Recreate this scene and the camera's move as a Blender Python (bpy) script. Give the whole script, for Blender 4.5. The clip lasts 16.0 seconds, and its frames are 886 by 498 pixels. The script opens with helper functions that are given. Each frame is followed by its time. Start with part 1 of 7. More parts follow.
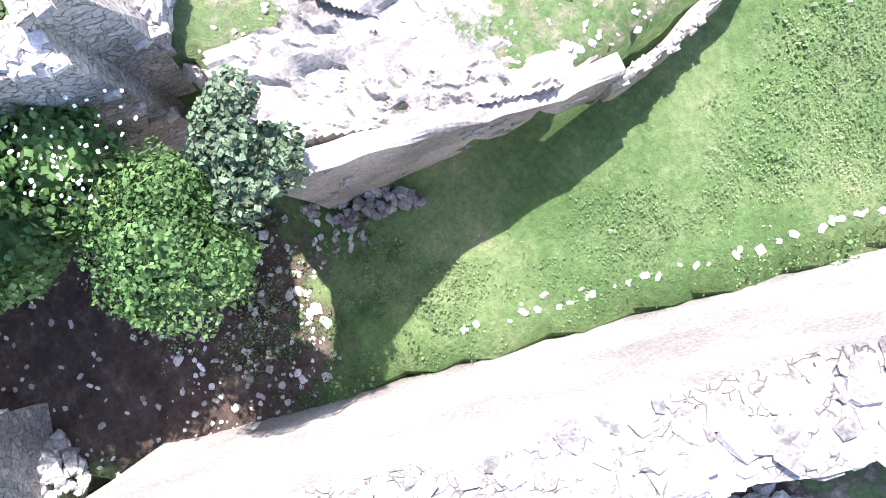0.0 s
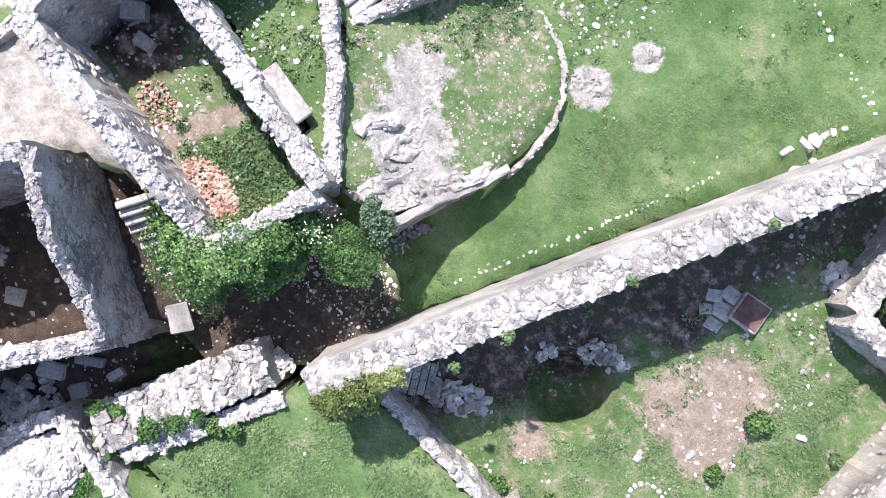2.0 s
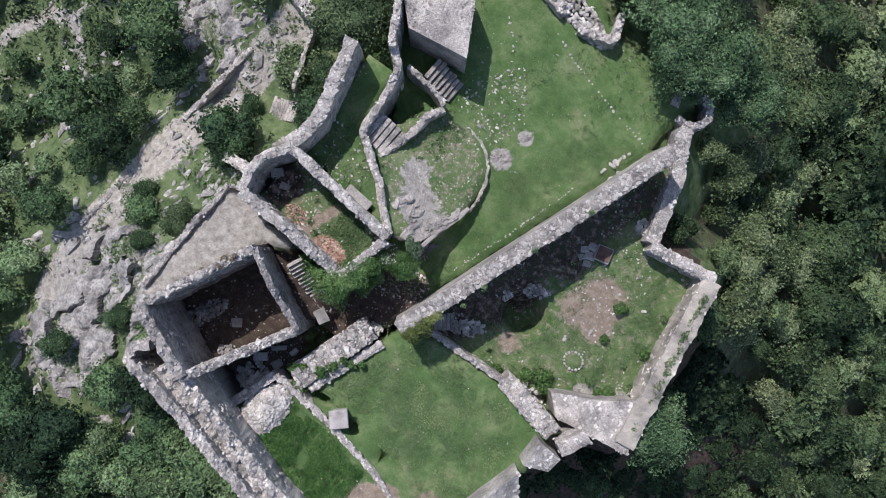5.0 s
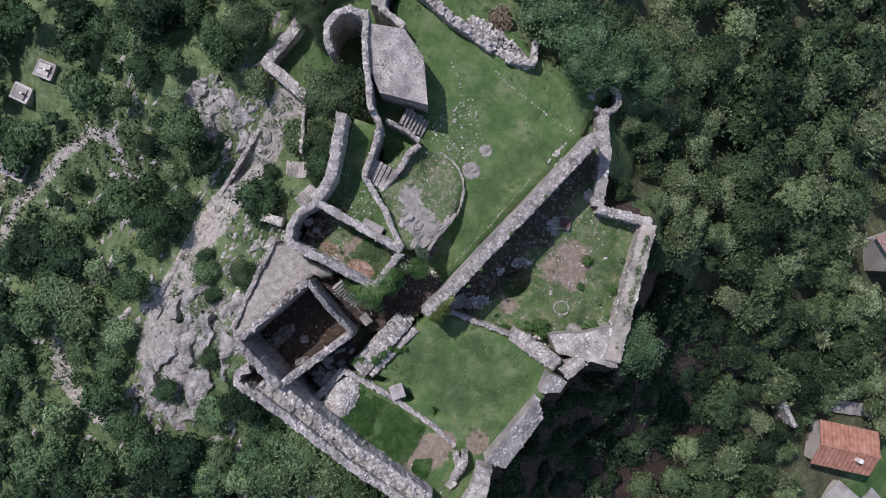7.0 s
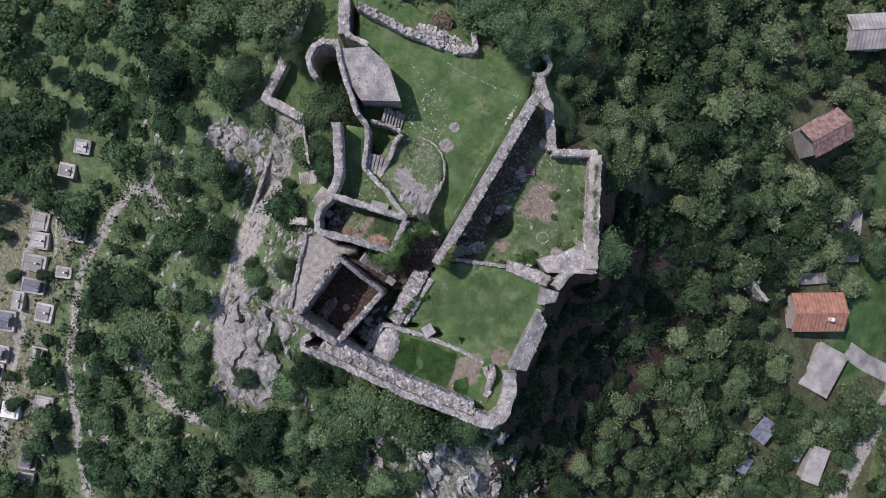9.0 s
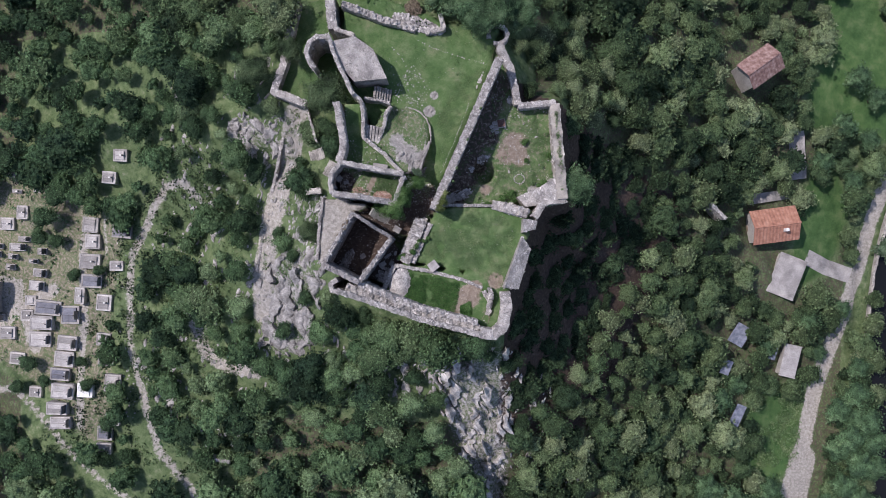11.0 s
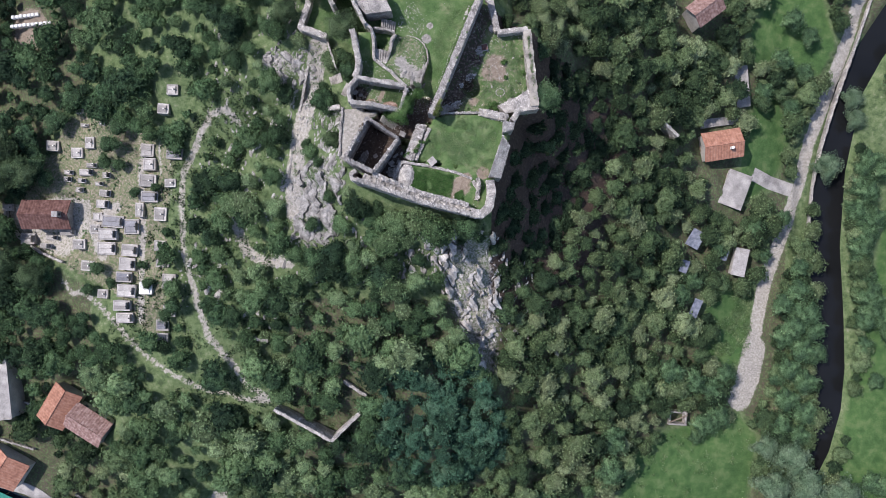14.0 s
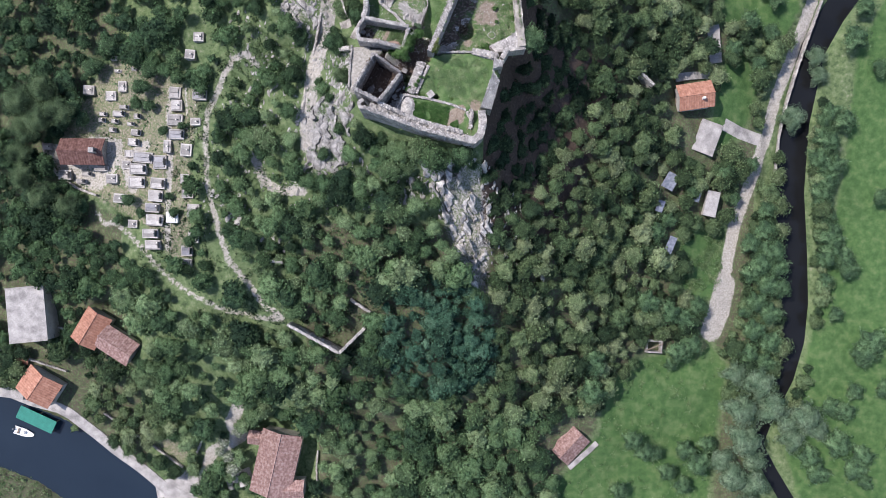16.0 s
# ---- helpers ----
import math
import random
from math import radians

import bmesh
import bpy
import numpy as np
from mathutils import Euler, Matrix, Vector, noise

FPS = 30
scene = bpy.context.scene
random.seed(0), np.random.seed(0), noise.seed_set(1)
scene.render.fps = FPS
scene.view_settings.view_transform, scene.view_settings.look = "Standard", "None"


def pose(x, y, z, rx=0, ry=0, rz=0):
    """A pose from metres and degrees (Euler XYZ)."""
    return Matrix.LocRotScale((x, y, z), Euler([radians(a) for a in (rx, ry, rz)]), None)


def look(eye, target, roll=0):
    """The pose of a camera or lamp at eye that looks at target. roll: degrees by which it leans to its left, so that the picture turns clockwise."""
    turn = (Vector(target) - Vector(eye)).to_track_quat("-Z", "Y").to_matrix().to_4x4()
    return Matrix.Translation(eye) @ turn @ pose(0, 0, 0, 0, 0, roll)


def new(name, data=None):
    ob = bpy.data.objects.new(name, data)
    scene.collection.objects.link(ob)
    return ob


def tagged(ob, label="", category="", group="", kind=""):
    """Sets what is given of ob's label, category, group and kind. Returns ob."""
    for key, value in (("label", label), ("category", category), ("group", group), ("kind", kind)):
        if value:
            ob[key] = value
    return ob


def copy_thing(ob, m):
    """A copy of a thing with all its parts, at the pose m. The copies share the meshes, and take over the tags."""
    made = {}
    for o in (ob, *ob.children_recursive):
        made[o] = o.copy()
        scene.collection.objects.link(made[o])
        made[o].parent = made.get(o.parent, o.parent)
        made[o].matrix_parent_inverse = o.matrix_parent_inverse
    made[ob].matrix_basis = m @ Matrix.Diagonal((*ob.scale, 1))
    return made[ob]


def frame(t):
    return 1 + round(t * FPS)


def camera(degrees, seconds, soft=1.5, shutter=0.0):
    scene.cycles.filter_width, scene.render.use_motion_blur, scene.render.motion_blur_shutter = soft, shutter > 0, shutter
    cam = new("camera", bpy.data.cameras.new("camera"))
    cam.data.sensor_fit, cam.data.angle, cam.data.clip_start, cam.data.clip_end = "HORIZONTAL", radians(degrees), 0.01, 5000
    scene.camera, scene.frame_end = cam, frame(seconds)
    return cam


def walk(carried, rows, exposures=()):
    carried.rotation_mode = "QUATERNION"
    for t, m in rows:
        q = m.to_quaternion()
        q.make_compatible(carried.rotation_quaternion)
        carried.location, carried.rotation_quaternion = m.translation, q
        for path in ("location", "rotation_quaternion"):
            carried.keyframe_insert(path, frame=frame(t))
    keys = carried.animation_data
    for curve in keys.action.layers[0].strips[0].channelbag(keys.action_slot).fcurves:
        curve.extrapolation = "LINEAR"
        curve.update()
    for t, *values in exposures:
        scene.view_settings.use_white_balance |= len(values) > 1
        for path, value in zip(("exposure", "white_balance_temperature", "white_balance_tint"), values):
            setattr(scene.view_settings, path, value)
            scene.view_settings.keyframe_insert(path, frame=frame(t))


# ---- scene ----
cam = camera(61.07, 16.0, soft=0.6)
# seconds; x, y, z of the eye; tilt to the north and to the east from straight down, heading (degrees)
PATH = [
    (0.0, 0.000, 0.001, 9.600, -2.157, -2.346, 52.285),
    (0.5, -0.011, -0.104, 12.884, -1.204, -1.572, 51.946),
    (1.0, -0.122, -0.075, 15.916, -1.244, -0.939, 50.649),
    (1.5, -0.069, -0.111, 19.355, -0.841, -0.969, 48.786),
    (2.0, -0.007, -0.222, 22.813, -0.398, -1.000, 46.946),
    (2.5, 0.029, -0.255, 26.475, -0.353, -0.999, 44.964),
    (3.0, 0.136, -0.419, 30.016, -0.232, -1.153, 42.863),
    (3.5, 0.060, -0.877, 33.792, 0.323, -1.042, 40.769),
    (4.0, -0.172, -1.443, 37.837, 1.346, -0.814, 39.311),
    (6.5, -1.200, -0.402, 55.960, 0.241, 0.487, 25.312),
    (7.0, -1.239, -0.478, 59.517, 0.202, 0.502, 21.559),
    (7.5, -1.109, -0.886, 63.172, 0.239, 0.444, 18.011),
    (8.0, -0.924, -1.549, 66.694, 0.178, 0.437, 14.914),
    (8.5, -0.495, -2.609, 70.408, 0.110, 0.338, 11.655),
    (9.0, -0.104, -3.956, 74.065, 0.098, 0.287, 8.573),
    (11.5, 1.235, -11.283, 92.026, -0.126, -0.007, 0.905),
    (12.0, 1.428, -13.063, 95.571, -0.121, -0.068, 0.569),
    (12.5, 1.581, -15.316, 99.256, -0.063, -0.117, 0.370),
    (13.0, 1.712, -17.978, 102.710, -0.003, -0.159, 0.282),
    (13.5, 2.017, -21.107, 106.385, -0.001, -0.240, 0.255),
    (14.0, 2.174, -24.479, 109.997, -0.025, -0.267, 0.271),
    (14.5, 2.351, -27.575, 113.446, -0.170, -0.290, 0.338),
    (15.0, 2.620, -31.215, 117.135, -0.082, -0.311, 0.449),
    (15.5, 2.846, -34.314, 120.515, -0.119, -0.326, 0.569),
    (16.0, 3.161, -37.716, 124.046, 0.259, -0.381, 0.659),
]


def downward(x, y, z, north, east, heading):
    return Matrix.Translation((x, y, z)) @ pose(0, 0, 0, north, -east, 0) @ pose(0, 0, 0, 0, 0, heading)


walk(cam, [(t, downward(*p)) for t, *p in PATH],
     exposures=[(t, stops, 6500 if t < 5 else 6340 if t < 13 else 6400, 22 - 2 * t if t < 5 else 22 if t < 13 else 18) for t, stops in ((0.0, 2.1), (0.5, 1.9), (1.0, 1.68), (1.5, 1.48), (2.0, 1.32), (2.5, 1.16), (3.0, 0.98), (3.5, 0.79), (4.0, 0.55), (6.5, -0.09), (9.0, -0.2), (11.5, 0.02), (12.5, 0.12), (14.0, 0.23), (16.0, 0.41))])

# ---- light: a high, clear midday sun ----
SUN = Vector((-0.51, 0.235, 0.824)).normalized()
sun = new("sun", bpy.data.lights.new("sun", "SUN"))
sun.data.energy, sun.data.angle, sun.data.color = 3.9, radians(0.6), (1.0, 0.96, 0.9)
sun.matrix_world = look(SUN * 300, (0, 0, 0))
world = bpy.data.worlds.new("sky")
scene.world = world
world.use_nodes = True
sky = world.node_tree.nodes.new("ShaderNodeTexSky")
sky.sky_type, sky.sun_disc = "NISHITA", False
sky.sun_elevation = math.asin(SUN.z)
sky.sun_rotation = math.atan2(SUN.x, SUN.y)
background = world.node_tree.nodes["Background"]
background.inputs["Strength"].default_value = 0.15
world.node_tree.links.new(sky.outputs[0], background.inputs["Color"])


# ---- materials ----
def material(name, colours, scale=4.0, rough=0.9, bump=0.3, detail=6.0, fine=30.0, relief=0.05, vary=0.0, island=0.0, metal=0.0, spec=0.2, stops=None, through_light=0.0, tint=0.0, grit=(0.72, 1.25)):
    """A noise-mixed surface: two to four colours over a coarse noise, a fine grain on top, optional change from piece to piece."""
    m = bpy.data.materials.new(name)
    m.use_nodes = True
    nt = m.node_tree
    n, l = nt.nodes, nt.links
    bs = n["Principled BSDF"]
    bs.inputs["Roughness"].default_value, bs.inputs["Metallic"].default_value = rough, metal
    bs.inputs["Specular IOR Level"].default_value = spec
    co = n.new("ShaderNodeTexCoord")
    a = n.new("ShaderNodeTexNoise")
    a.inputs["Scale"].default_value, a.inputs["Detail"].default_value = scale, detail
    b = n.new("ShaderNodeTexNoise")
    b.inputs["Scale"].default_value, b.inputs["Detail"].default_value = fine, 4
    l.new(co.outputs["Object"], a.inputs["Vector"]), l.new(co.outputs["Object"], b.inputs["Vector"])
    ramp = n.new("ShaderNodeValToRGB")
    el = ramp.color_ramp.elements
    while len(el) < len(colours):
        el.new(0.5)
    stops = stops or [0.32 + 0.36 * i / max(1, len(colours) - 1) for i in range(len(colours))]
    for e, c, p in zip(el, colours, stops):
        e.position, e.color = p, (*c, 1)
    fac = a.outputs["Fac"]
    if tint:  # the change from tree to tree, with some shade put in
        at = n.new("ShaderNodeAttribute")
        at.attribute_name = "tree_tone_and_shade"
        both = n.new("ShaderNodeMix")
        both.inputs[0].default_value = tint
        l.new(fac, both.inputs[2]), l.new(at.outputs["Fac"], both.inputs[3])
        fac = both.outputs[0]
    l.new(fac, ramp.inputs["Fac"])
    hsv = n.new("ShaderNodeHueSaturation")
    l.new(ramp.outputs["Color"], hsv.inputs["Color"])
    grain = n.new("ShaderNodeMapRange")
    grain.inputs["From Min"].default_value, grain.inputs["From Max"].default_value = 0.3, 0.7
    grain.inputs["To Min"].default_value, grain.inputs["To Max"].default_value = grit
    l.new(b.outputs["Fac"], grain.inputs["Value"])
    value = grain.outputs["Result"]
    for amount, node, out in ((vary, "ShaderNodeObjectInfo", "Random"), (island, "ShaderNodeNewGeometry", "Random Per Island")):
        if amount:
            info = n.new(node)
            r = n.new("ShaderNodeMapRange")
            r.inputs["To Min"].default_value, r.inputs["To Max"].default_value = 1 - amount, 1 + amount
            l.new(info.outputs[out], r.inputs["Value"])
            mul = n.new("ShaderNodeMath")
            mul.operation = "MULTIPLY"
            l.new(value, mul.inputs[0]), l.new(r.outputs["Result"], mul.inputs[1])
            value = mul.outputs[0]
    l.new(value, hsv.inputs["Value"])
    l.new(hsv.outputs["Color"], bs.inputs["Base Color"])
    if through_light:
        tr, mx = n.new("ShaderNodeBsdfTranslucent"), n.new("ShaderNodeMixShader")
        mx.inputs[0].default_value = through_light
        l.new(hsv.outputs["Color"], tr.inputs["Color"])
        l.new(bs.outputs[0], mx.inputs[1]), l.new(tr.outputs[0], mx.inputs[2])
        l.new(mx.outputs[0], n["Material Output"].inputs["Surface"])
    if bump:
        bp = n.new("ShaderNodeBump")
        bp.inputs["Strength"].default_value, bp.inputs["Distance"].default_value = bump, relief
        l.new(b.outputs["Fac"], bp.inputs["Height"])
        l.new(bp.outputs["Normal"], bs.inputs["Normal"])
    return m


STONE = material("limestone", [(0.245, 0.234, 0.223), (0.41, 0.393, 0.373), (0.555, 0.533, 0.506)], 1.4, 0.95, 0.6, island=0.4, vary=0.08)
WHITE_STONE = material("white_rubble", [(0.31, 0.297, 0.283), (0.47, 0.452, 0.43), (0.60, 0.58, 0.55)], 2.0, 0.95, 0.6, island=0.3)
GREY_STONE = material("weathered_grey_limestone", [(0.15, 0.145, 0.14), (0.25, 0.24, 0.235), (0.36, 0.345, 0.335)], 1.3, 0.95, 0.6, island=0.35)
TOP_STONE = material("weathered_wall_top_stone", [(0.195, 0.187, 0.177), (0.325, 0.311, 0.295), (0.455, 0.437, 0.412)], 1.4, 0.95, 0.6, island=0.4)
STONE_PIECE = material("limestone_pieces", [(0.195, 0.187, 0.177), (0.325, 0.311, 0.295), (0.455, 0.437, 0.412)], 2.0, 0.95, 0.6, vary=0.4)
WHITE_ROCK = material("white_crag_limestone", [(0.25, 0.242, 0.233), (0.45, 0.437, 0.42), (0.62, 0.60, 0.575)], 1.1, 0.95, 0.9, fine=6, island=0.25, grit=(0.6, 1.2))
ROCK = material("bare_rock", [(0.19, 0.184, 0.176), (0.34, 0.33, 0.315), (0.48, 0.465, 0.445)], 1.1, 0.95, 0.9, fine=6, island=0.25, grit=(0.6, 1.2))
LEAVES = dict(rough=0.7, bump=1.0, fine=6.5, relief=0.35, island=0.5, spec=0.08, through_light=0.14, grit=(0.3, 1.65))
LEAF = material("leaves", [(0.041, 0.077, 0.044), (0.100, 0.179, 0.087), (0.192, 0.286, 0.150)], 0.36, **LEAVES)
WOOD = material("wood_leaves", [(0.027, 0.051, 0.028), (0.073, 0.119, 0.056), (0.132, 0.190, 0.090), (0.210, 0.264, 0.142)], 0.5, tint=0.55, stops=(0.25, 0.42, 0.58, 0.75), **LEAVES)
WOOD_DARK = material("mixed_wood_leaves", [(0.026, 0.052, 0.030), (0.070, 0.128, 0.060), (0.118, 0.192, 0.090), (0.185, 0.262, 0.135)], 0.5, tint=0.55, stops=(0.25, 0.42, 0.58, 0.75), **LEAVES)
LEAF_DARK = material("dark_leaves", [(0.030, 0.050, 0.030), (0.074, 0.120, 0.060), (0.145, 0.205, 0.105)], 0.36, **LEAVES)
LEAF_TEAL = material("bluish_leaves", [(0.028, 0.064, 0.042), (0.055, 0.125, 0.078), (0.10, 0.178, 0.112)], 0.36, **LEAVES)
GARDEN_LEAF = material("rank_garden_weeds", [(0.045, 0.115, 0.035), (0.085, 0.185, 0.058), (0.14, 0.255, 0.092)], 0.8, 0.6, 0.0, fine=6.0, island=0.4, spec=0.1, through_light=0.25)
YELLOW_IVY = material("pale_ivy_leaves", [(0.10, 0.135, 0.045), (0.19, 0.24, 0.085), (0.29, 0.34, 0.14)], 0.8, 0.6, 0.0, fine=6.0, island=0.4, spec=0.1, through_light=0.3)
IVY = material("ivy_leaves", [(0.058, 0.125, 0.042), (0.116, 0.215, 0.074), (0.20, 0.315, 0.128)], 0.8, 0.5, 0.0, fine=6.0, island=0.4, spec=0.1, through_light=0.3)
BLUISH = material("silvery_leaves", [(0.06, 0.105, 0.06), (0.115, 0.175, 0.105), (0.19, 0.255, 0.165)], 0.5, 0.7, 0.8, fine=6.0, relief=0.2, island=0.3, spec=0.1, through_light=0.2, grit=(0.4, 1.5))
PALE_LEAF = material("pale_flowering_leaves", [(0.12, 0.17, 0.10), (0.26, 0.31, 0.21), (0.48, 0.50, 0.42)], 1.6, 0.7, 0.8, fine=6.0, relief=0.2, island=0.55, spec=0.1, through_light=0.2, grit=(0.5, 1.5))
DRY = material("dry_brushwood", [(0.16, 0.13, 0.09), (0.28, 0.23, 0.17)], 2.0, 0.95, 0.3, island=0.3)
HERB = material("yard_herbs", [(0.085, 0.152, 0.064), (0.136, 0.218, 0.096), (0.22, 0.288, 0.145)], 0.7, 0.6, 0.0, fine=6.0, island=0.3, spec=0.2, through_light=0.35)
BARK = material("bark", [(0.05, 0.04, 0.03), (0.12, 0.09, 0.07)], 3, 0.95, 0.5)
ROOF = material("clay_roof_tiles", [(0.26, 0.125, 0.088), (0.345, 0.172, 0.12), (0.41, 0.225, 0.162)], 1.5, 0.9, 0.3, vary=0.12)
ROOF_OLD = material("lichened_roof_tiles", [(0.17, 0.105, 0.092), (0.27, 0.17, 0.15), (0.36, 0.265, 0.24)], 1.9, 0.9, 0.3, vary=0.2)
ROOF_DARK = material("dark_red_roof_tiles", [(0.085, 0.044, 0.038), (0.14, 0.074, 0.063), (0.19, 0.112, 0.098)], 1.5, 0.9, 0.3)
RENDER = material("pale_house_render", [(0.36, 0.345, 0.32), (0.52, 0.50, 0.47)], 0.5, 0.9, 0.1, fine=9)
CONCRETE = material("grey_concrete", [(0.22, 0.21, 0.20), (0.33, 0.315, 0.30), (0.43, 0.41, 0.385)], 0.6, 0.9, 0.2, fine=9)
MARBLE = material("grave_marble", [(0.29, 0.276, 0.262), (0.42, 0.402, 0.383)], 1.2, 0.6, 0.0, vary=0.35, fine=8)
GRAVE_CONCRETE = material("grave_concrete", [(0.25, 0.238, 0.224), (0.37, 0.353, 0.333), (0.48, 0.459, 0.434)], 0.9, 0.9, 0.2, fine=9, vary=0.25)
GRANITE_BLUE = material("blue_grey_polished_granite", [(0.095, 0.10, 0.125), (0.17, 0.178, 0.21)], 2.0, 0.35, 0.0, vary=0.25, fine=9, spec=0.4)
GRANITE = material("dark_polished_granite", [(0.05, 0.055, 0.065), (0.12, 0.13, 0.15)], 3.0, 0.25, 0.0, vary=0.3, spec=0.5)
SLATE = material("stone_roof_slabs", [(0.22, 0.21, 0.20), (0.34, 0.32, 0.31), (0.46, 0.44, 0.42)], 1.6, 0.95, 0.5, island=0.2)
GREEN_TIN = material("green_sheet_roof", [(0.02, 0.17, 0.13), (0.03, 0.22, 0.17)], 1.0, 0.5, 0.0)
BRICK = material("broken_brick", [(0.24, 0.145, 0.112), (0.36, 0.235, 0.185), (0.48, 0.375, 0.32)], 3.0, 0.9, 0.3, island=0.3)
WHITE = material("white_paint", [(0.70, 0.70, 0.68), (0.80, 0.80, 0.78)], 2.0, 0.5, 0.0)
TIMBER = material("grey_timber", [(0.16, 0.12, 0.09), (0.28, 0.23, 0.18)], 3.0, 0.85, 0.2)
RUST = material("rusty_sheet_iron", [(0.075, 0.04, 0.034), (0.12, 0.07, 0.06), (0.18, 0.12, 0.11)], 2.0, 0.8, 0.2)
BLUE_TARP = material("faded_blue_sheet", [(0.10, 0.115, 0.15), (0.24, 0.26, 0.31)], 1.5, 0.6, 0.1)
PETAL = material("white_petals", [(0.75, 0.75, 0.70), (0.82, 0.82, 0.78)], 2.0, 0.7, 0.0)


def earth():
    """Ground of the whole hill: scrub grass and soil, lawn, trodden path, bare rock, gravel, by the plan's zones."""
    m = bpy.data.materials.new("hill_ground")
    m.use_nodes = True
    nt = m.node_tree
    n, l = nt.nodes, nt.links
    bs = n["Principled BSDF"]
    bs.inputs["Roughness"].default_value, bs.inputs["Specular IOR Level"].default_value = 0.95, 0.1
    co = n.new("ShaderNodeTexCoord").outputs["Object"]

    def noise_at(scale, detail=5.0, rough=0.6):
        t = n.new("ShaderNodeTexNoise")
        t.inputs["Scale"].default_value, t.inputs["Detail"].default_value, t.inputs["Roughness"].default_value = scale, detail, rough
        l.new(co, t.inputs["Vector"])
        return t.outputs["Fac"]

    def ramp(fac, *steps):
        r = n.new("ShaderNodeValToRGB")
        while len(r.color_ramp.elements) < len(steps):
            r.color_ramp.elements.new(0.5)
        for e, (p, c) in zip(r.color_ramp.elements, steps):
            e.position, e.color = p, (*c, 1)
        l.new(fac, r.inputs["Fac"])
        return r.outputs["Color"]

    def mixed(fac, a, b, kind="MIX"):
        x = n.new("ShaderNodeMix")
        x.data_type, x.blend_type = "RGBA", kind
        if isinstance(fac, float):
            x.inputs[0].default_value = fac
        else:
            l.new(fac, x.inputs[0])
        l.new(a, x.inputs[6]), l.new(b, x.inputs[7])
        return x.outputs[2]

    def zone(name, wobble, lo, hi):
        a = n.new("ShaderNodeAttribute")
        a.attribute_name = name
        add = n.new("ShaderNodeMath")
        add.operation = "ADD"
        l.new(a.outputs["Fac"], add.inputs[0])
        sub = n.new("ShaderNodeMath")
        sub.operation, sub.inputs[1].default_value = "SUBTRACT", 0.5
        l.new(wobble, sub.inputs[0])
        l.new(sub.outputs[0], add.inputs[1])
        r = n.new("ShaderNodeMapRange")
        r.interpolation_type = "SMOOTHSTEP"
        r.inputs["From Min"].default_value, r.inputs["From Max"].default_value = lo, hi
        l.new(add.outputs[0], r.inputs["Value"])
        return r.outputs["Result"]

    broad, middle, small, tiny, rough = noise_at(0.09), noise_at(0.55, 7), noise_at(2.6, 6, 0.7), noise_at(13, 6, 0.75), noise_at(0.9, 8, 0.78)
    scrub = ramp(rough, (0.34, (0.048, 0.075, 0.038)), (0.46, (0.098, 0.148, 0.068)), (0.58, (0.155, 0.205, 0.104)), (0.70, (0.28, 0.28, 0.215)), (0.80, (0.40, 0.385, 0.34)))
    lawn = ramp(middle, (0.32, (0.044, 0.100, 0.035)), (0.5, (0.072, 0.142, 0.05)), (0.68, (0.122, 0.185, 0.078)))
    patchy = noise_at(0.5, 9, 0.74)
    yard = ramp(patchy, (0.30, (0.054, 0.106, 0.038)), (0.46, (0.088, 0.158, 0.060)), (0.58, (0.144, 0.208, 0.096)), (0.68, (0.23, 0.245, 0.15)), (0.77, (0.32, 0.30, 0.235)))
    path = ramp(small, (0.3, (0.21, 0.198, 0.178)), (0.52, (0.38, 0.363, 0.333)), (0.72, (0.53, 0.512, 0.48)))
    rock = ramp(small, (0.3, (0.17, 0.165, 0.157)), (0.5, (0.33, 0.32, 0.305)), (0.7, (0.47, 0.46, 0.437)))
    # dark brown ground; zones also lay it where the walls' shade falls
    soil_and_shade = ramp(small, (0.3, (0.045, 0.034, 0.03)), (0.55, (0.085, 0.065, 0.055)), (0.68, (0.14, 0.115, 0.10)), (0.74, (0.32, 0.30, 0.28)))
    bare = ramp(small, (0.3, (0.19, 0.152, 0.12)), (0.55, (0.30, 0.252, 0.208)), (0.75, (0.42, 0.378, 0.325)))
    colour = scrub
    for name, paint, wob, lo, hi in (("lawn", lawn, middle, 0.35, 0.65), ("yard", yard, small, 0.4, 0.6), ("soil_and_shade", soil_and_shade, small, 0.35, 0.65), ("bare", bare, small, 0.35, 0.65),
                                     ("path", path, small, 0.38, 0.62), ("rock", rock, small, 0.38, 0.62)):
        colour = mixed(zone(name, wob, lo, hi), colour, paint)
    grain = ramp(tiny, (0.25, (0.45, 0.45, 0.45)), (0.5, (0.95, 0.95, 0.95)), (0.78, (1.5, 1.5, 1.45)))
    colour = mixed(0.75, colour, grain, "MULTIPLY")
    wide = ramp(broad, (0.3, (0.8, 0.8, 0.8)), (0.7, (1.15, 1.12, 1.05)))
    colour = mixed(0.7, colour, wide, "MULTIPLY")
    l.new(colour, bs.inputs["Base Color"])
    bp = n.new("ShaderNodeBump")
    bp.inputs["Strength"].default_value, bp.inputs["Distance"].default_value = 0.7, 0.12
    l.new(tiny, bp.inputs["Height"])
    l.new(bp.outputs["Normal"], bs.inputs["Normal"])
    return m


